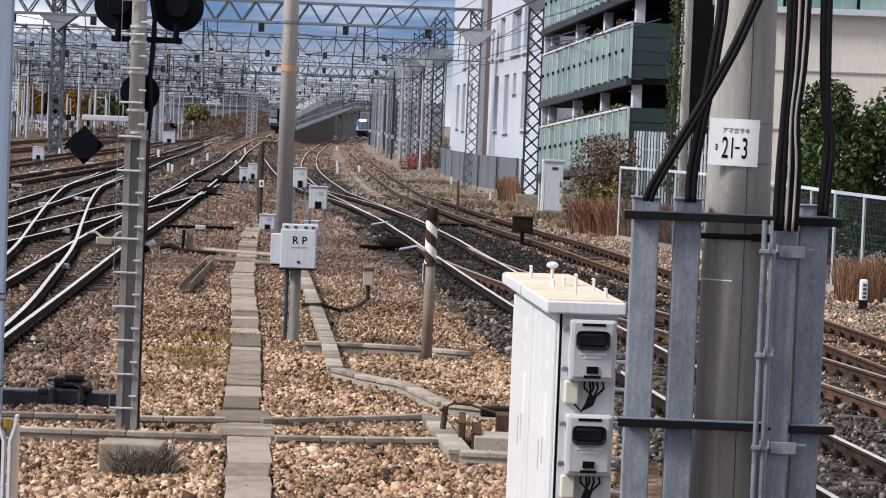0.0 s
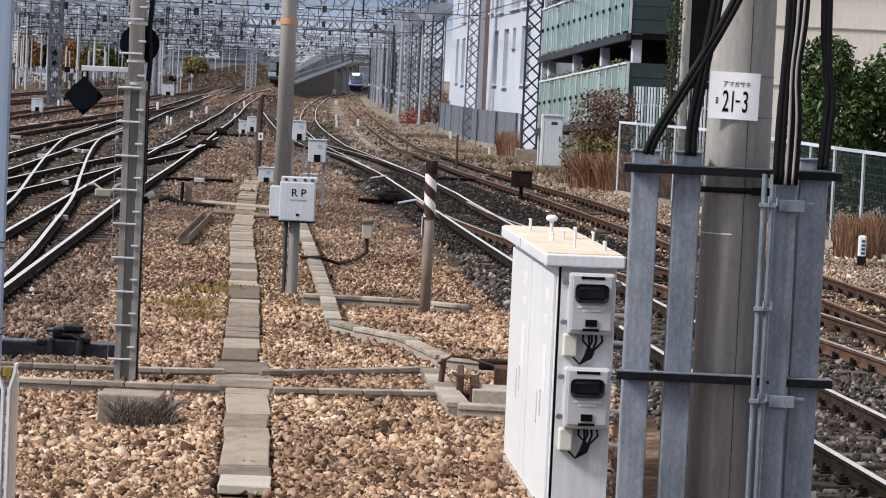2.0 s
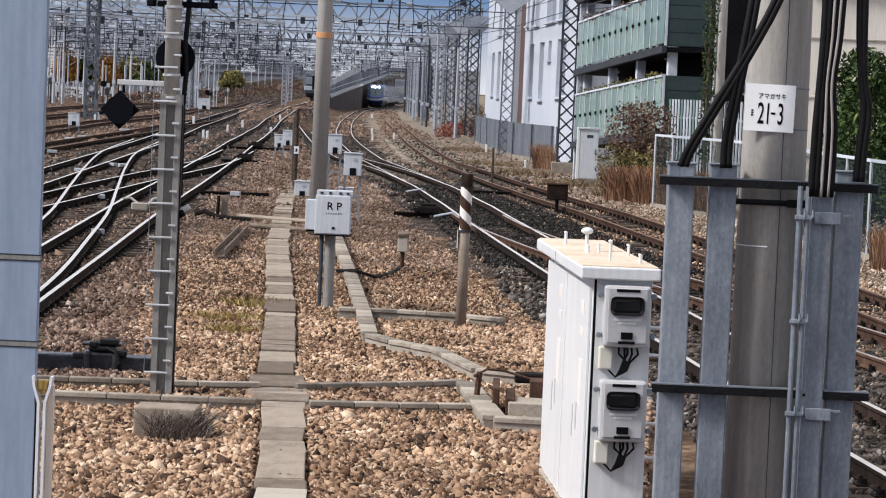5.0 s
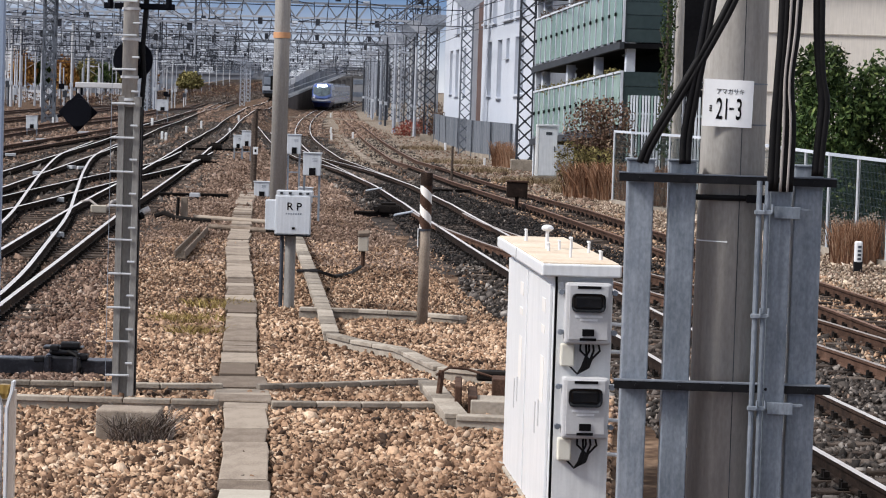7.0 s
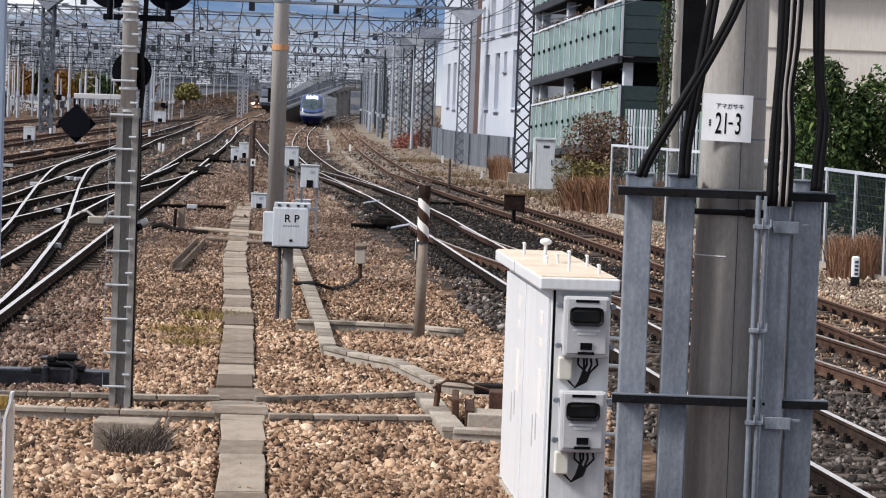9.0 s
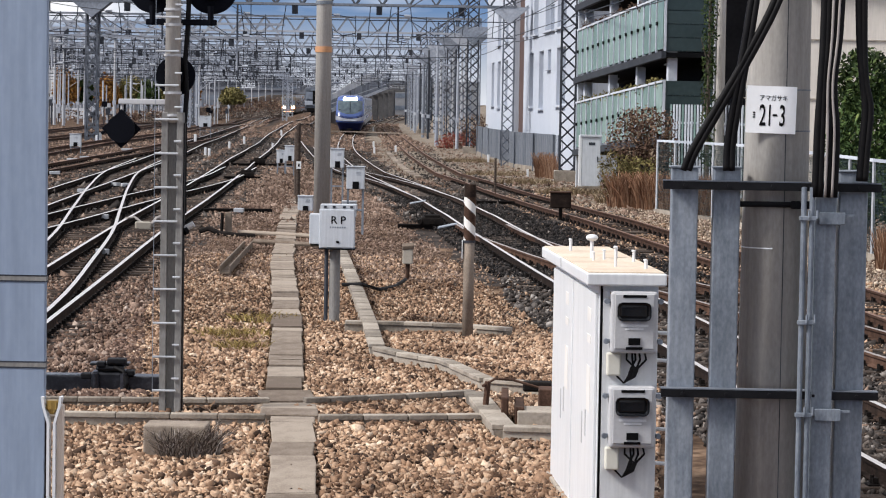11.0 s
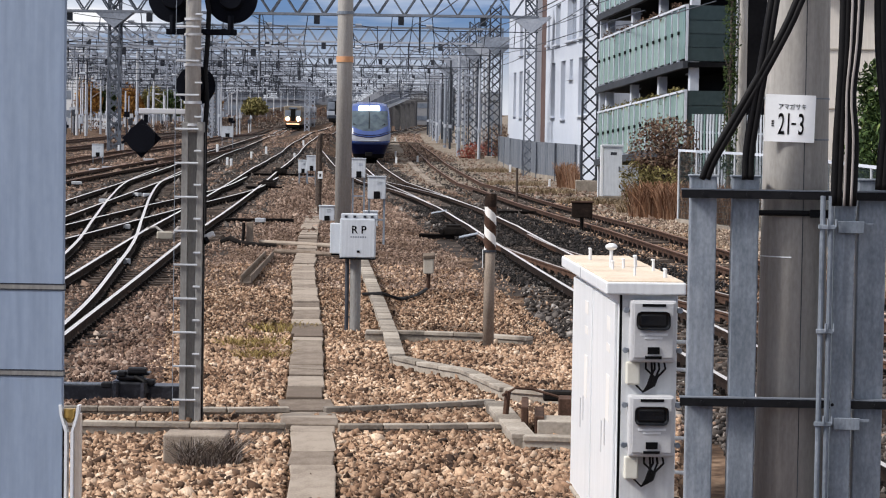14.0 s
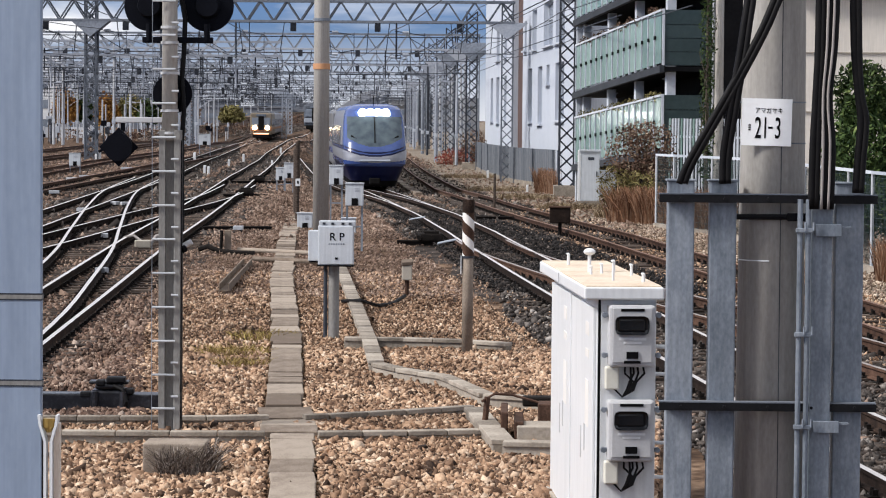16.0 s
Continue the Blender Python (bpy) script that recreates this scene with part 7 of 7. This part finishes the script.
        rod(bm, (c.x - 0.1, c.y, ground_z(c.x, c.y)), (c.x - 0.1, c.y, ground_z(c.x, c.y) + 2.0), 0.04, n=8)
        part("post", bm, "steel_mid", t)
    bm = bmesh.new()
    for p, q in zip(pts, pts[1:]):
        bar(bm, (*p, ground_z(*p) + 0.05), (*q, ground_z(*q) + 0.05), 0.2, 0.4)
    part("footing", bm, "concrete", t)


build_sheet_fence()


def build_mesh_fence():
    t = thing("mesh_fence", Matrix(), "green wire mesh fence with pale posts and top rail", "fence")
    pts = [(4.05, 70.5), (5.1, 65), (6.2, 58.5), (7.15, 51.5), (8.1, 46.5), (9.3, 41)]
    for p, q in zip(pts, pts[1:]):
        d = math.hypot(q[0] - p[0], q[1] - p[1])
        n = max(2, round(d / 1.8))
        for i in range(n):
            c0, c1 = Vector(p).lerp(Vector(q), i / n), Vector(p).lerp(Vector(q), (i + 1) / n)
            z0, z1 = ground_z(*c0), ground_z(*c1)
            bm = bmesh.new()
            rod(bm, (c0.x, c0.y, z0), (c0.x, c0.y, z0 + 1.95), 0.032, n=8)
            part("post", bm, "pale_steel", t)
            bm = bmesh.new()
            bar(bm, (c0.x, c0.y, z0 + 1.95), (c1.x, c1.y, z1 + 1.95), 0.06)
            part("top_rail", bm, "far_white", t)
            bm = bmesh.new()
            for k in range(22):
                c = c0.lerp(c1, (k + 0.5) / 22)
                bar(bm, (c.x, c.y, z0 + 0.15), (c.x, c.y, z0 + 1.9), 0.008)
            for k in range(12):
                bar(bm, (c0.x, c0.y, z0 + 0.15 + 0.155 * k), (c1.x, c1.y, z1 + 0.15 + 0.155 * k), 0.006)
            ob = part("mesh_panel", bm, "green_dark", t)
            ob["kind"] = "stuff"
            bm = bmesh.new()
            bar(bm, (c0.x, c0.y, z0 + 0.02), (c1.x, c1.y, z1 + 0.02), 0.16, 0.24)
            part("kerb", bm, "concrete", t)


build_mesh_fence()


def build_line_cabinet():
    x, y = 3.0, 94.5
    c = thing("equipment_cabinet", pose(*on(x, y)), "light grey steel cabinet with a white edge on a plinth", "cabinet")
    bm = bmesh.new()
    box(bm, (0.05, 0, 1.12), (0.66, 0.6, 1.75), bevel=0.015)
    part("body", bm, "box_grey", c)
    bm = bmesh.new()
    box(bm, (-0.33, 0, 1.05), (0.1, 0.62, 2.0), bevel=0.01)
    part("white_side", bm, "grey_panel", c, "white side panel")
    bm = bmesh.new()
    box(bm, (0.05, 0, 2.03), (0.78, 0.7, 0.07), bevel=0.01)
    part("roof", bm, "box_grey", c)
    bm = bmesh.new()
    box(bm, (0.08, -0.305, 1.75), (0.22, 0.01, 0.1))
    part("vent", bm, "steel_dark", c)
    bm = bmesh.new()
    box(bm, (0.28, -0.31, 1.2), (0.03, 0.03, 0.2))
    part("handle", bm, "steel_dark", c)
    bm = bmesh.new()
    box(bm, (0.0, 0, 0.1), (0.85, 0.75, 0.28), bevel=0.015)
    part("plinth", bm, "concrete", c)


build_line_cabinet()


def build_lattice_tower(x, y, h, w, label):
    t = thing("lattice_tower", Matrix(), label, "tower", "lattice towers by the line")
    lattice_leg("lattice_shaft", t, x, y, ground_z(x, y), h, w, w, "steel_dark", 0.62, 0.04)
    bm = bmesh.new()
    for s in (-1, 1):
        v = [bm.verts.new(p) for p in ((x, y - w / 2 - 0.05, h - 3.4), (x + s * 1.5, y - w / 2 - 0.05, h - 2.2), (x, y - w / 2 - 0.05, h - 2.2), (x, y - w / 2 + 0.02, h - 3.4), (x + s * 1.5, y - w / 2 + 0.02, h - 2.2), (x, y - w / 2 + 0.02, h - 2.2))]
        for q in ((0, 1, 2), (3, 5, 4), (0, 3, 4, 1), (1, 4, 5, 2)):
            bm.faces.new([v[i] for i in q])
    bmesh.ops.recalc_face_normals(bm, faces=bm.faces)
    part("gusset_plate", bm, "steel_grey", t)
    bm = bmesh.new()
    box(bm, (x, y, ground_z(x, y) + 0.2), (w + 0.5, w + 0.5, 0.6), bevel=0.03)
    part("footing", bm, "concrete", t)


build_lattice_tower(2.78, 119, 11.5, 0.66, "dark lattice steel tower beside the white building")
for k, (x, y) in enumerate(((-2.4, 188), (-3.4, 206), (-4.6, 222), (-6.2, 252), (-7.4, 268), (-9.4, 300))):
    build_lattice_tower(x, y, 10.5, 0.75, "grey lattice steel tower in the row beside the line")


def build_service_pole():
    p = thing("utility_pole", pose(6.75, 84, -0.1), "slim grey utility pole wrapped in cable beside the galleries", "pole")
    bm = bmesh.new()
    rod(bm, (0, 0, 0), (0, 0, 11), 0.16, 0.13, 16)
    part("shaft", bm, "pole_concrete", p)
    bm = bmesh.new()
    rod(bm, (-0.2, -0.05, 0), (-0.18, -0.05, 11), 0.04, n=8)
    part("cable_duct", bm, "pale_steel", p)


build_service_pole()


# ---- flyover and far background ----
def build_flyover():
    t = thing("flyover", Matrix(), "dark retaining wall with pale barrier climbing beside the line", "flyover")
    pts = [(-24.55, 372, 1.65), (-24.35, 410, 2.67), (-24.45, 460, 3.79), (-26.0, 550, 5.3), (-28.2, 640, 6.57)]
    top = [1.75, 2.55, 3.5, 3.6, 3.2]
    P = [Vector(p) for p in pts]
    bm = bmesh.new()
    sweep(bm, [P[0], P[1], P[2], P[2].lerp(P[3], 0.25)], [(-0.6, -9), (0, -9), (0, -0.35), (-0.6, -0.35)])
    part("retaining_wall", bm, "retaining", t)
    bm = bmesh.new()
    sweep(bm, P, [(-0.7, -0.35), (0.12, -0.35), (0.12, 0.0), (-0.7, 0.0)])
    part("edge_beam", bm, "pale_steel", t, "pale grey concrete edge")
    # barrier behind the edge: dark below, a pale ribbed strip on top, one panel after another
    for a, b, ha, hb in zip(P, P[1:], top, top[1:]):
        n = max(4, int((b - a).length / 8))
        for k in range(n):
            f0, f1 = k / n, (k + 0.93) / n
            c0, c1 = a.lerp(b, f0), a.lerp(b, f1)
            h = ha + (hb - ha) * (f0 + f1) / 2
            bm = bmesh.new()
            sweep(bm, [c0, c1], [(-0.62, 0), (-0.5, 0), (-0.5, h * 0.6), (-0.62, h * 0.6)])
            part("barrier_panel", bm, "steel_mid", t, "dark barrier panel")
            bm = bmesh.new()
            sweep(bm, [c0, c1], [(-0.66, h * 0.6), (-0.46, h * 0.6), (-0.46, h), (-0.66, h)])
            part("barrier_top", bm, "pale_steel", t, "pale grey ribbed strip")
        bm = bmesh.new()
        sweep(bm, [a, b], [(-0.1, 0.75), (-0.02, 0.75), (-0.02, 0.85), (-0.1, 0.85)])
        part("handrail", bm, "pale_steel", t)
    t = thing("bridge_abutment", Matrix(), "grey concrete bridge abutment far down the line", "bridge")
    bm = bmesh.new()
    box(bm, (-31.1, 646, 2.0), (7.8, 8, 7.4), bevel=0.1)
    part("abutment", bm, "abutment_grey", t)
    for k in range(4):
        bm = bmesh.new()
        box(bm, (-24.9 - 0.62 * k, 505 + 36 * k, 1.3 + 0.3 * k), (0.9, 1.6, 5.6), bevel=0.05)
        part("pier", bm, "abutment_grey", t)
    for k in range(3):
        bm = bmesh.new()
        box(bm, (-33.6 + 2.5 * k, 641.9, 2.4), (0.35, 0.3, 6.4), bevel=0.04)
        part("buttress", bm, "abutment_grey", t)
    bm = bmesh.new()
    box(bm, (-22, 650, 5.7), (30, 6, 0.8), bevel=0.05)
    part("bridge_deck", bm, "abutment_grey", t)


build_flyover()


def build_embankment():
    t = thing("embankment", Matrix(), "low brown railway embankment climbing at the far side of the yard", "embankment")
    pts = [(-52, 340, -0.1), (-48.6, 400, 0.5), (-47.5, 460, 1.8), (-46.6, 520, 3.3), (-46, 620, 3.8)]
    bm = bmesh.new()
    sweep(bm, [Vector(p) for p in pts], [(-9, -7), (5, -7), (0, 0), (-3.5, 0)])
    part("slope", bm, "embankment", t)
    bm = bmesh.new()
    sweep(bm, [Vector(p) for p in pts], [(-0.3, 0), (0, 0), (0, 0.5), (-0.3, 0.5)])
    part("parapet", bm, "slab", t)
    for i in range(16):
        u = i / 15 * 3.0
        j = min(int(u), 3)
        c = Vector(pts[j]).lerp(Vector(pts[j + 1]), u - j)
        bm = bmesh.new()
        rod(bm, (c.x + 0.6, c.y, c.z - 1.0), (c.x + 0.6, c.y, c.z + 4.5), 0.09, n=6)
        part("line_post", bm, "pale_steel", t)


build_embankment()
leaf_cloud("brushwood", "dry brown brushwood on the embankment's slope", "scrub", "leaf_plum", [(-50 + 0.035 * (y - 340) + 3.2 * math.sin(y * 0.7), y, 0.1 + max(0, y - 380) * 0.016 + 0.5 * math.sin(y * 1.3), 3.0, 4.0, 0.75) for y in range(330, 560, 7)], 5200, 0.2, 71)
leaf_cloud("brushwood", "grey bare brushwood along the embankment's foot", "scrub", "twig_grey", [(-45.2 + 0.02 * (y - 340) + 1.5 * math.sin(y * 0.9), y, 0.0 + 0.004 * (y - 340), 1.5, 3.0, 0.6) for y in range(330, 540, 9)], 2600, 0.16, 72)


def build_yard_wall():
    t = thing("yard_wall", Matrix(), "low pale wall along the far edge of the yard", "wall")
    for k in range(9):
        bm = bmesh.new()
        box(bm, (-82 + k * 2.6, 380, 0.5), (2.5, 0.4, 1.5), bevel=0.03)
        part("panel", bm, "pale_steel", t)


build_yard_wall()


def build_city():
    rng = random.Random(12)
    for i in range(60):
        y = rng.uniform(660, 1100)
        x = rng.uniform(-0.28, -0.025) * y
        w, h = rng.uniform(8, 26), rng.uniform(3, 6.5) if i % 5 else rng.uniform(8, 12)
        t = thing("far_building", pose(x, y, -0.5), "grey distant town building, haze put into its colours", "building", "far town buildings")
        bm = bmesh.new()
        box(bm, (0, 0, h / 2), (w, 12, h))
        # far walls are mostly coloured as if seen through haze
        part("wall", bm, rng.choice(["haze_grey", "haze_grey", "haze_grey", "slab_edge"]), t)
        n = max(2, int(h / 3.2))
        for k in range(n):
            bm = bmesh.new()
            box(bm, (0, -6.02, 1.8 + k * (h - 2) / n), (w * 0.86, 0.1, 1.2))
            part("window_band", bm, "window_dark", t)
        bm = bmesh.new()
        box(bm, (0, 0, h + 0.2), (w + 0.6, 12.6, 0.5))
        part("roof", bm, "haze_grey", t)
    t = thing("white_block", pose(-73.5, 408, -0.3), "white building at the yard's far edge", "building")
    bm = bmesh.new()
    box(bm, (0, 0, 6.2), (10, 8, 12.4))
    part("wall", bm, "white_paint", t)
    for k in range(3):
        bm = bmesh.new()
        box(bm, (0, -4.02, 2 + 3 * k), (7.4, 0.1, 1.3))
        part("window_band", bm, "window_dark", t)


build_city()


# ---- trains ----
def nose_mesh(levels, back, mats_at, n=44):
    """A rounded nose: at each level its height, half width, setback and squareness; then a body that runs back."""
    bm = bmesh.new()
    rings = []
    zs = [l[0] for l in levels]
    fine = np.linspace(zs[0], zs[-1], 150)
    for z, w, s, k in [(float(z), *[float(np.interp(z, zs, [l[j] for l in levels])) for j in (1, 2, 3)]) for z in fine]:
        ring = []
        for i in range(n + 1):
            a = math.pi * (i / n - 0.5)
            x = w * math.copysign(abs(math.sin(a)) ** k, math.sin(a))
            y = s + 1.1 * (1 - abs(math.cos(a)) ** k)
            ring.append(bm.verts.new((x, y, z)))
        ring = [bm.verts.new((-w, back, z))] + ring + [bm.verts.new((w, back, z))]
        rings.append(ring)
    for j, (a, b) in enumerate(zip(rings, rings[1:])):
        for i in range(len(a) - 1):
            f = bm.faces.new((a[i], a[i + 1], b[i + 1], b[i]))
            zc = f.calc_center_median()
            f.material_index = mats_at(zc.x, zc.y, zc.z)
            f.smooth = True
    bm.faces.new(rings[-1])
    bm.faces.new(list(reversed(rings[0])))
    bm.faces.new([r[0] for r in rings] + [r[-1] for r in reversed(rings)])
    bmesh.ops.recalc_face_normals(bm, faces=bm.faces)
    return bm


def side_windows(car, z0, z1, y0, y1, n, half, mat):
    for s in (-1, 1):
        for i in range(n):
            a, b = y0 + (y1 - y0) * i / n, y0 + (y1 - y0) * (i + 0.86) / n
            bm = bmesh.new()
            box(bm, (s * (half + 0.004), (a + b) / 2, (z0 + z1) / 2), (0.03, b - a, z1 - z0), bevel=0.005)
            part("side_window", bm, mat, car)


def bogies(car, ys):
    for y in ys:
        bm = bmesh.new()
        box(bm, (0, y, 0.5), (1.9, 2.9, 0.45), bevel=0.05)
        part("bogie_frame", bm, "undercar", car)
        for dy in (-1.05, 1.05):
            for s in (-1, 1):
                bm = bmesh.new()
                rod(bm, (s * 0.5, y + dy, 0.43), (s * 0.6, y + dy, 0.43), 0.43, n=20)
                part("wheel", bm, "rust", car)


def build_express_front():
    c = thing("express_train_car", Matrix(), "blue diesel express leading car with bright roof headlights", "train", "express train cars")
    levels = [(0.16, 1.0, 0.6, 0.62), (0.7, 1.2, 0.28, 0.6), (1.12, 1.38, 0.1, 0.58), (1.2, 1.45, 0.02, 0.58), (1.34, 1.46, 0.0, 0.58), (1.5, 1.48, 0.02, 0.58), (1.66, 1.49, 0.06, 0.58), (1.78, 1.49, 0.08, 0.58), (1.9, 1.48, 0.14, 0.58), (2.2, 1.47, 0.32, 0.58), (2.7, 1.45, 0.72, 0.58), (3.2, 1.41, 1.15, 0.58), (3.42, 1.38, 1.35, 0.58), (3.72, 1.3, 1.62, 0.58), (3.88, 1.12, 1.9, 0.6), (3.98, 0.7, 2.4, 0.7)]

    def mats(x, y, z):
        # 0 blue, 1 navy, 2 silver, 3 windscreen, 4 undercar; the bands curve up towards the sides
        c = z - 0.34 * min(1.0, abs(x) / 1.48) ** 2
        if z < 0.45:
            return 4
        if z < 1.1:
            return 1
        if z < 1.27 + 0.14 * (x / 1.48) ** 2:
            return 0
        if c < 1.54:
            return 2
        if c < 1.615 or 1.67 < c < 1.74:
            return 1
        if c < 1.67:
            return 0
        if y > 3.4:
            return 2 if z < 3.7 else 0
        if c > 2.0 + 0.1 * x * x and z < 3.4 and abs(x) < 1.27:
            return 3
        return 0

    part("body", nose_mesh(levels, 20.6, mats), ["train_blue", "train_navy", "train_silver", "windscreen", "undercar"], c)
    for x in (-0.54, -0.18, 0.18, 0.54):
        bm = bmesh.new()
        rod(bm, (x, 1.36, 3.55), (x, 1.75, 3.58), 0.185, n=16)
        part("headlight", bm, "lamp_white", c, "glowing white headlight")
    bm = bmesh.new()
    box(bm, (0, 0.02, 1.36), (1.45, 0.12, 0.1), bevel=0.04)
    part("light_bar", bm, "far_white", c, "white lower light bar")
    for s in (-1, 1):
        bm = bmesh.new()
        bar(bm, (s * 0.62, 0.42, 2.2), (s * 1.08, 0.68, 2.5), 0.07)
        part("wiper", bm, "black", c)
    bm = bmesh.new()
    bar(bm, (0, 0.3, 2.2), (0, 1.28, 3.36), 0.05)
    part("windscreen_bar", bm, "black", c)
    bm = bmesh.new()
    box(bm, (0, 0.42, 0.42), (0.5, 0.5, 0.3), bevel=0.05)
    part("coupler", bm, "undercar", c)
    bm = bmesh.new()
    rod(bm, (0, 2.4, 3.9), (0, 2.4, 4.35), 0.03, n=6)
    part("aerial", bm, "undercar", c)
    side_windows(c, 2.05, 2.95, 4.5, 19.5, 8, 1.47, "window_dark")
    bogies(c, (3.6, 17.4))
    return c


def build_car(name, label, group, body, band, h=3.75, cat="train"):
    c = thing(name, Matrix(), label, cat, group)
    bm = bmesh.new()
    box(bm, (0, 10.3, 0.75 + (h - 0.75) / 2), (2.9, 20.3, h - 0.75), bevel=0.18)
    part("body", bm, body, c)
    bm = bmesh.new()
    box(bm, (0, 10.3, 1.6), (2.93, 20.0, 0.3))
    part("colour_band", bm, band, c)
    bm = bmesh.new()
    box(bm, (0, 10.3, 0.62), (2.4, 15, 0.5), bevel=0.05)
    part("underframe", bm, "undercar", c)
    bm = bmesh.new()
    box(bm, (0, 10.3, h + 0.12), (1.7, 5, 0.28), bevel=0.08)
    part("roof_unit", bm, "haze_grey", c)
    side_windows(c, 2.0, 2.85, 1.2, 19.4, 9, 1.46, "window_dark")
    bogies(c, (3.4, 17.2))
    return c


def build_commuter_front(name, label, group, body, band, lamps):
    c = build_car(name, label, group, body, band, 3.7)
    bm = bmesh.new()
    box(bm, (0, 0.1, 2.55), (2.5, 0.12, 1.0), bevel=0.05)
    part("windscreen", bm, "window_dark", c)
    bm = bmesh.new()
    box(bm, (0, 0.06, 2.3), (0.75, 0.1, 1.9), bevel=0.03)
    part("front_door", bm, "undercar", c)
    bm = bmesh.new()
    box(bm, (0, 0.08, 3.35), (1.3, 0.1, 0.3), bevel=0.03)
    part("destination_box", bm, "window_dark", c)
    bm = bmesh.new()
    box(bm, (0, 0.08, 1.55), (2.84, 0.1, 0.6), bevel=0.04)
    part("front_apron", bm, band, c)
    bm = bmesh.new()
    box(bm, (0, 0.1, 0.62), (2.3, 0.16, 0.5), bevel=0.05)
    part("skirt", bm, "undercar", c)
    if lamps:
        for s in (-1, 1):
            bm = bmesh.new()
            rod(bm, (s * 0.85, -0.02, 1.7), (s * 0.85, 0.12, 1.7), 0.3, n=18)
            part("headlight", bm, "lamp_warm", c, "glowing warm headlight")
        bm = bmesh.new()
        box(bm, (0, -0.02, 0.9), (2.0, 0.08, 0.14), bevel=0.02)
        part("lower_bar", bm, "lamp_amber", c, "amber lit bar")
    bm = bmesh.new()
    for z in (0.0, 0.5):
        bar(bm, (-0.7, 6, 3.9 + z), (0.7, 6.6, 4.1 + z), 0.05)
    bar(bm, (-0.8, 6.3, 4.62), (0.8, 6.3, 4.62), 0.08)
    part("pantograph", bm, "undercar", c)
    return c


def rail_path(key):
    pts = np.array([(x, y, rail_z(x, y)) for x, y in LINES[key]])
    s = np.concatenate([[0], np.cumsum(np.linalg.norm(np.diff(pts, axis=0), axis=1))])
    return pts, s


def car_pose(path, front, length=20.6):
    """The pose of a car whose nose stands at the distance front along a track, looking back down it."""
    pts, s = path
    a = [float(np.interp(front + 3.5, s, pts[:, k])) for k in range(3)]
    b = [float(np.interp(front + 17.2, s, pts[:, k])) for k in range(3)]
    d = Vector(b) - Vector(a)
    yaw = -math.degrees(math.atan2(d.x, d.y))
    pitch = math.degrees(math.atan2(d.z, math.hypot(d.x, d.y)))
    m = pose(*a, pitch, 0, yaw)
    return m @ Matrix.Translation((0, -3.5, 0))


def run_train(cars, key, y_of, times):
    path = rail_path(key)
    pts, s = path
    for i, car in enumerate(cars):
        walk(car, [(t, car_pose(path, float(np.interp(y_of(t), pts[:, 1], s)) + 21.0 * i)) for t in times])


EXPRESS = [build_express_front()] + [build_car("express_train_car", "silver and blue express coach with dark windows", "express train cars", "coach_grey", "train_blue") for _ in range(4)]
COMMUTER = [build_commuter_front("commuter_train_car", "cream and orange commuter train with warm headlights lit", "commuter train cars", "train_cream", "train_orange", True)] + [build_car("commuter_train_car", "grey commuter coach with dark windows", "commuter train cars", "train_silver", "train_orange") for _ in range(3)]
WAITING = [build_commuter_front("local_train_car", "local train with a dark front and pale sides", "local train cars", "steel_mid", "far_white", False)] + [build_car("local_train_car", "pale local train coach", "local train cars", "train_silver", "far_white") for _ in range(2)]


# ---- motion ----
def motions():
    times = [0.5 * k for k in range(33)]
    run_train(EXPRESS, "main", lambda t: 121.5 + 29.5 * (16 - t) + 0.05 * (16 - t) ** 2, times)
    run_train(COMMUTER, "left_fourth", lambda t: 355 + 30 * (16 - t), times)
    run_train(WAITING, "left_main", lambda t: 362.0, times)


motions()
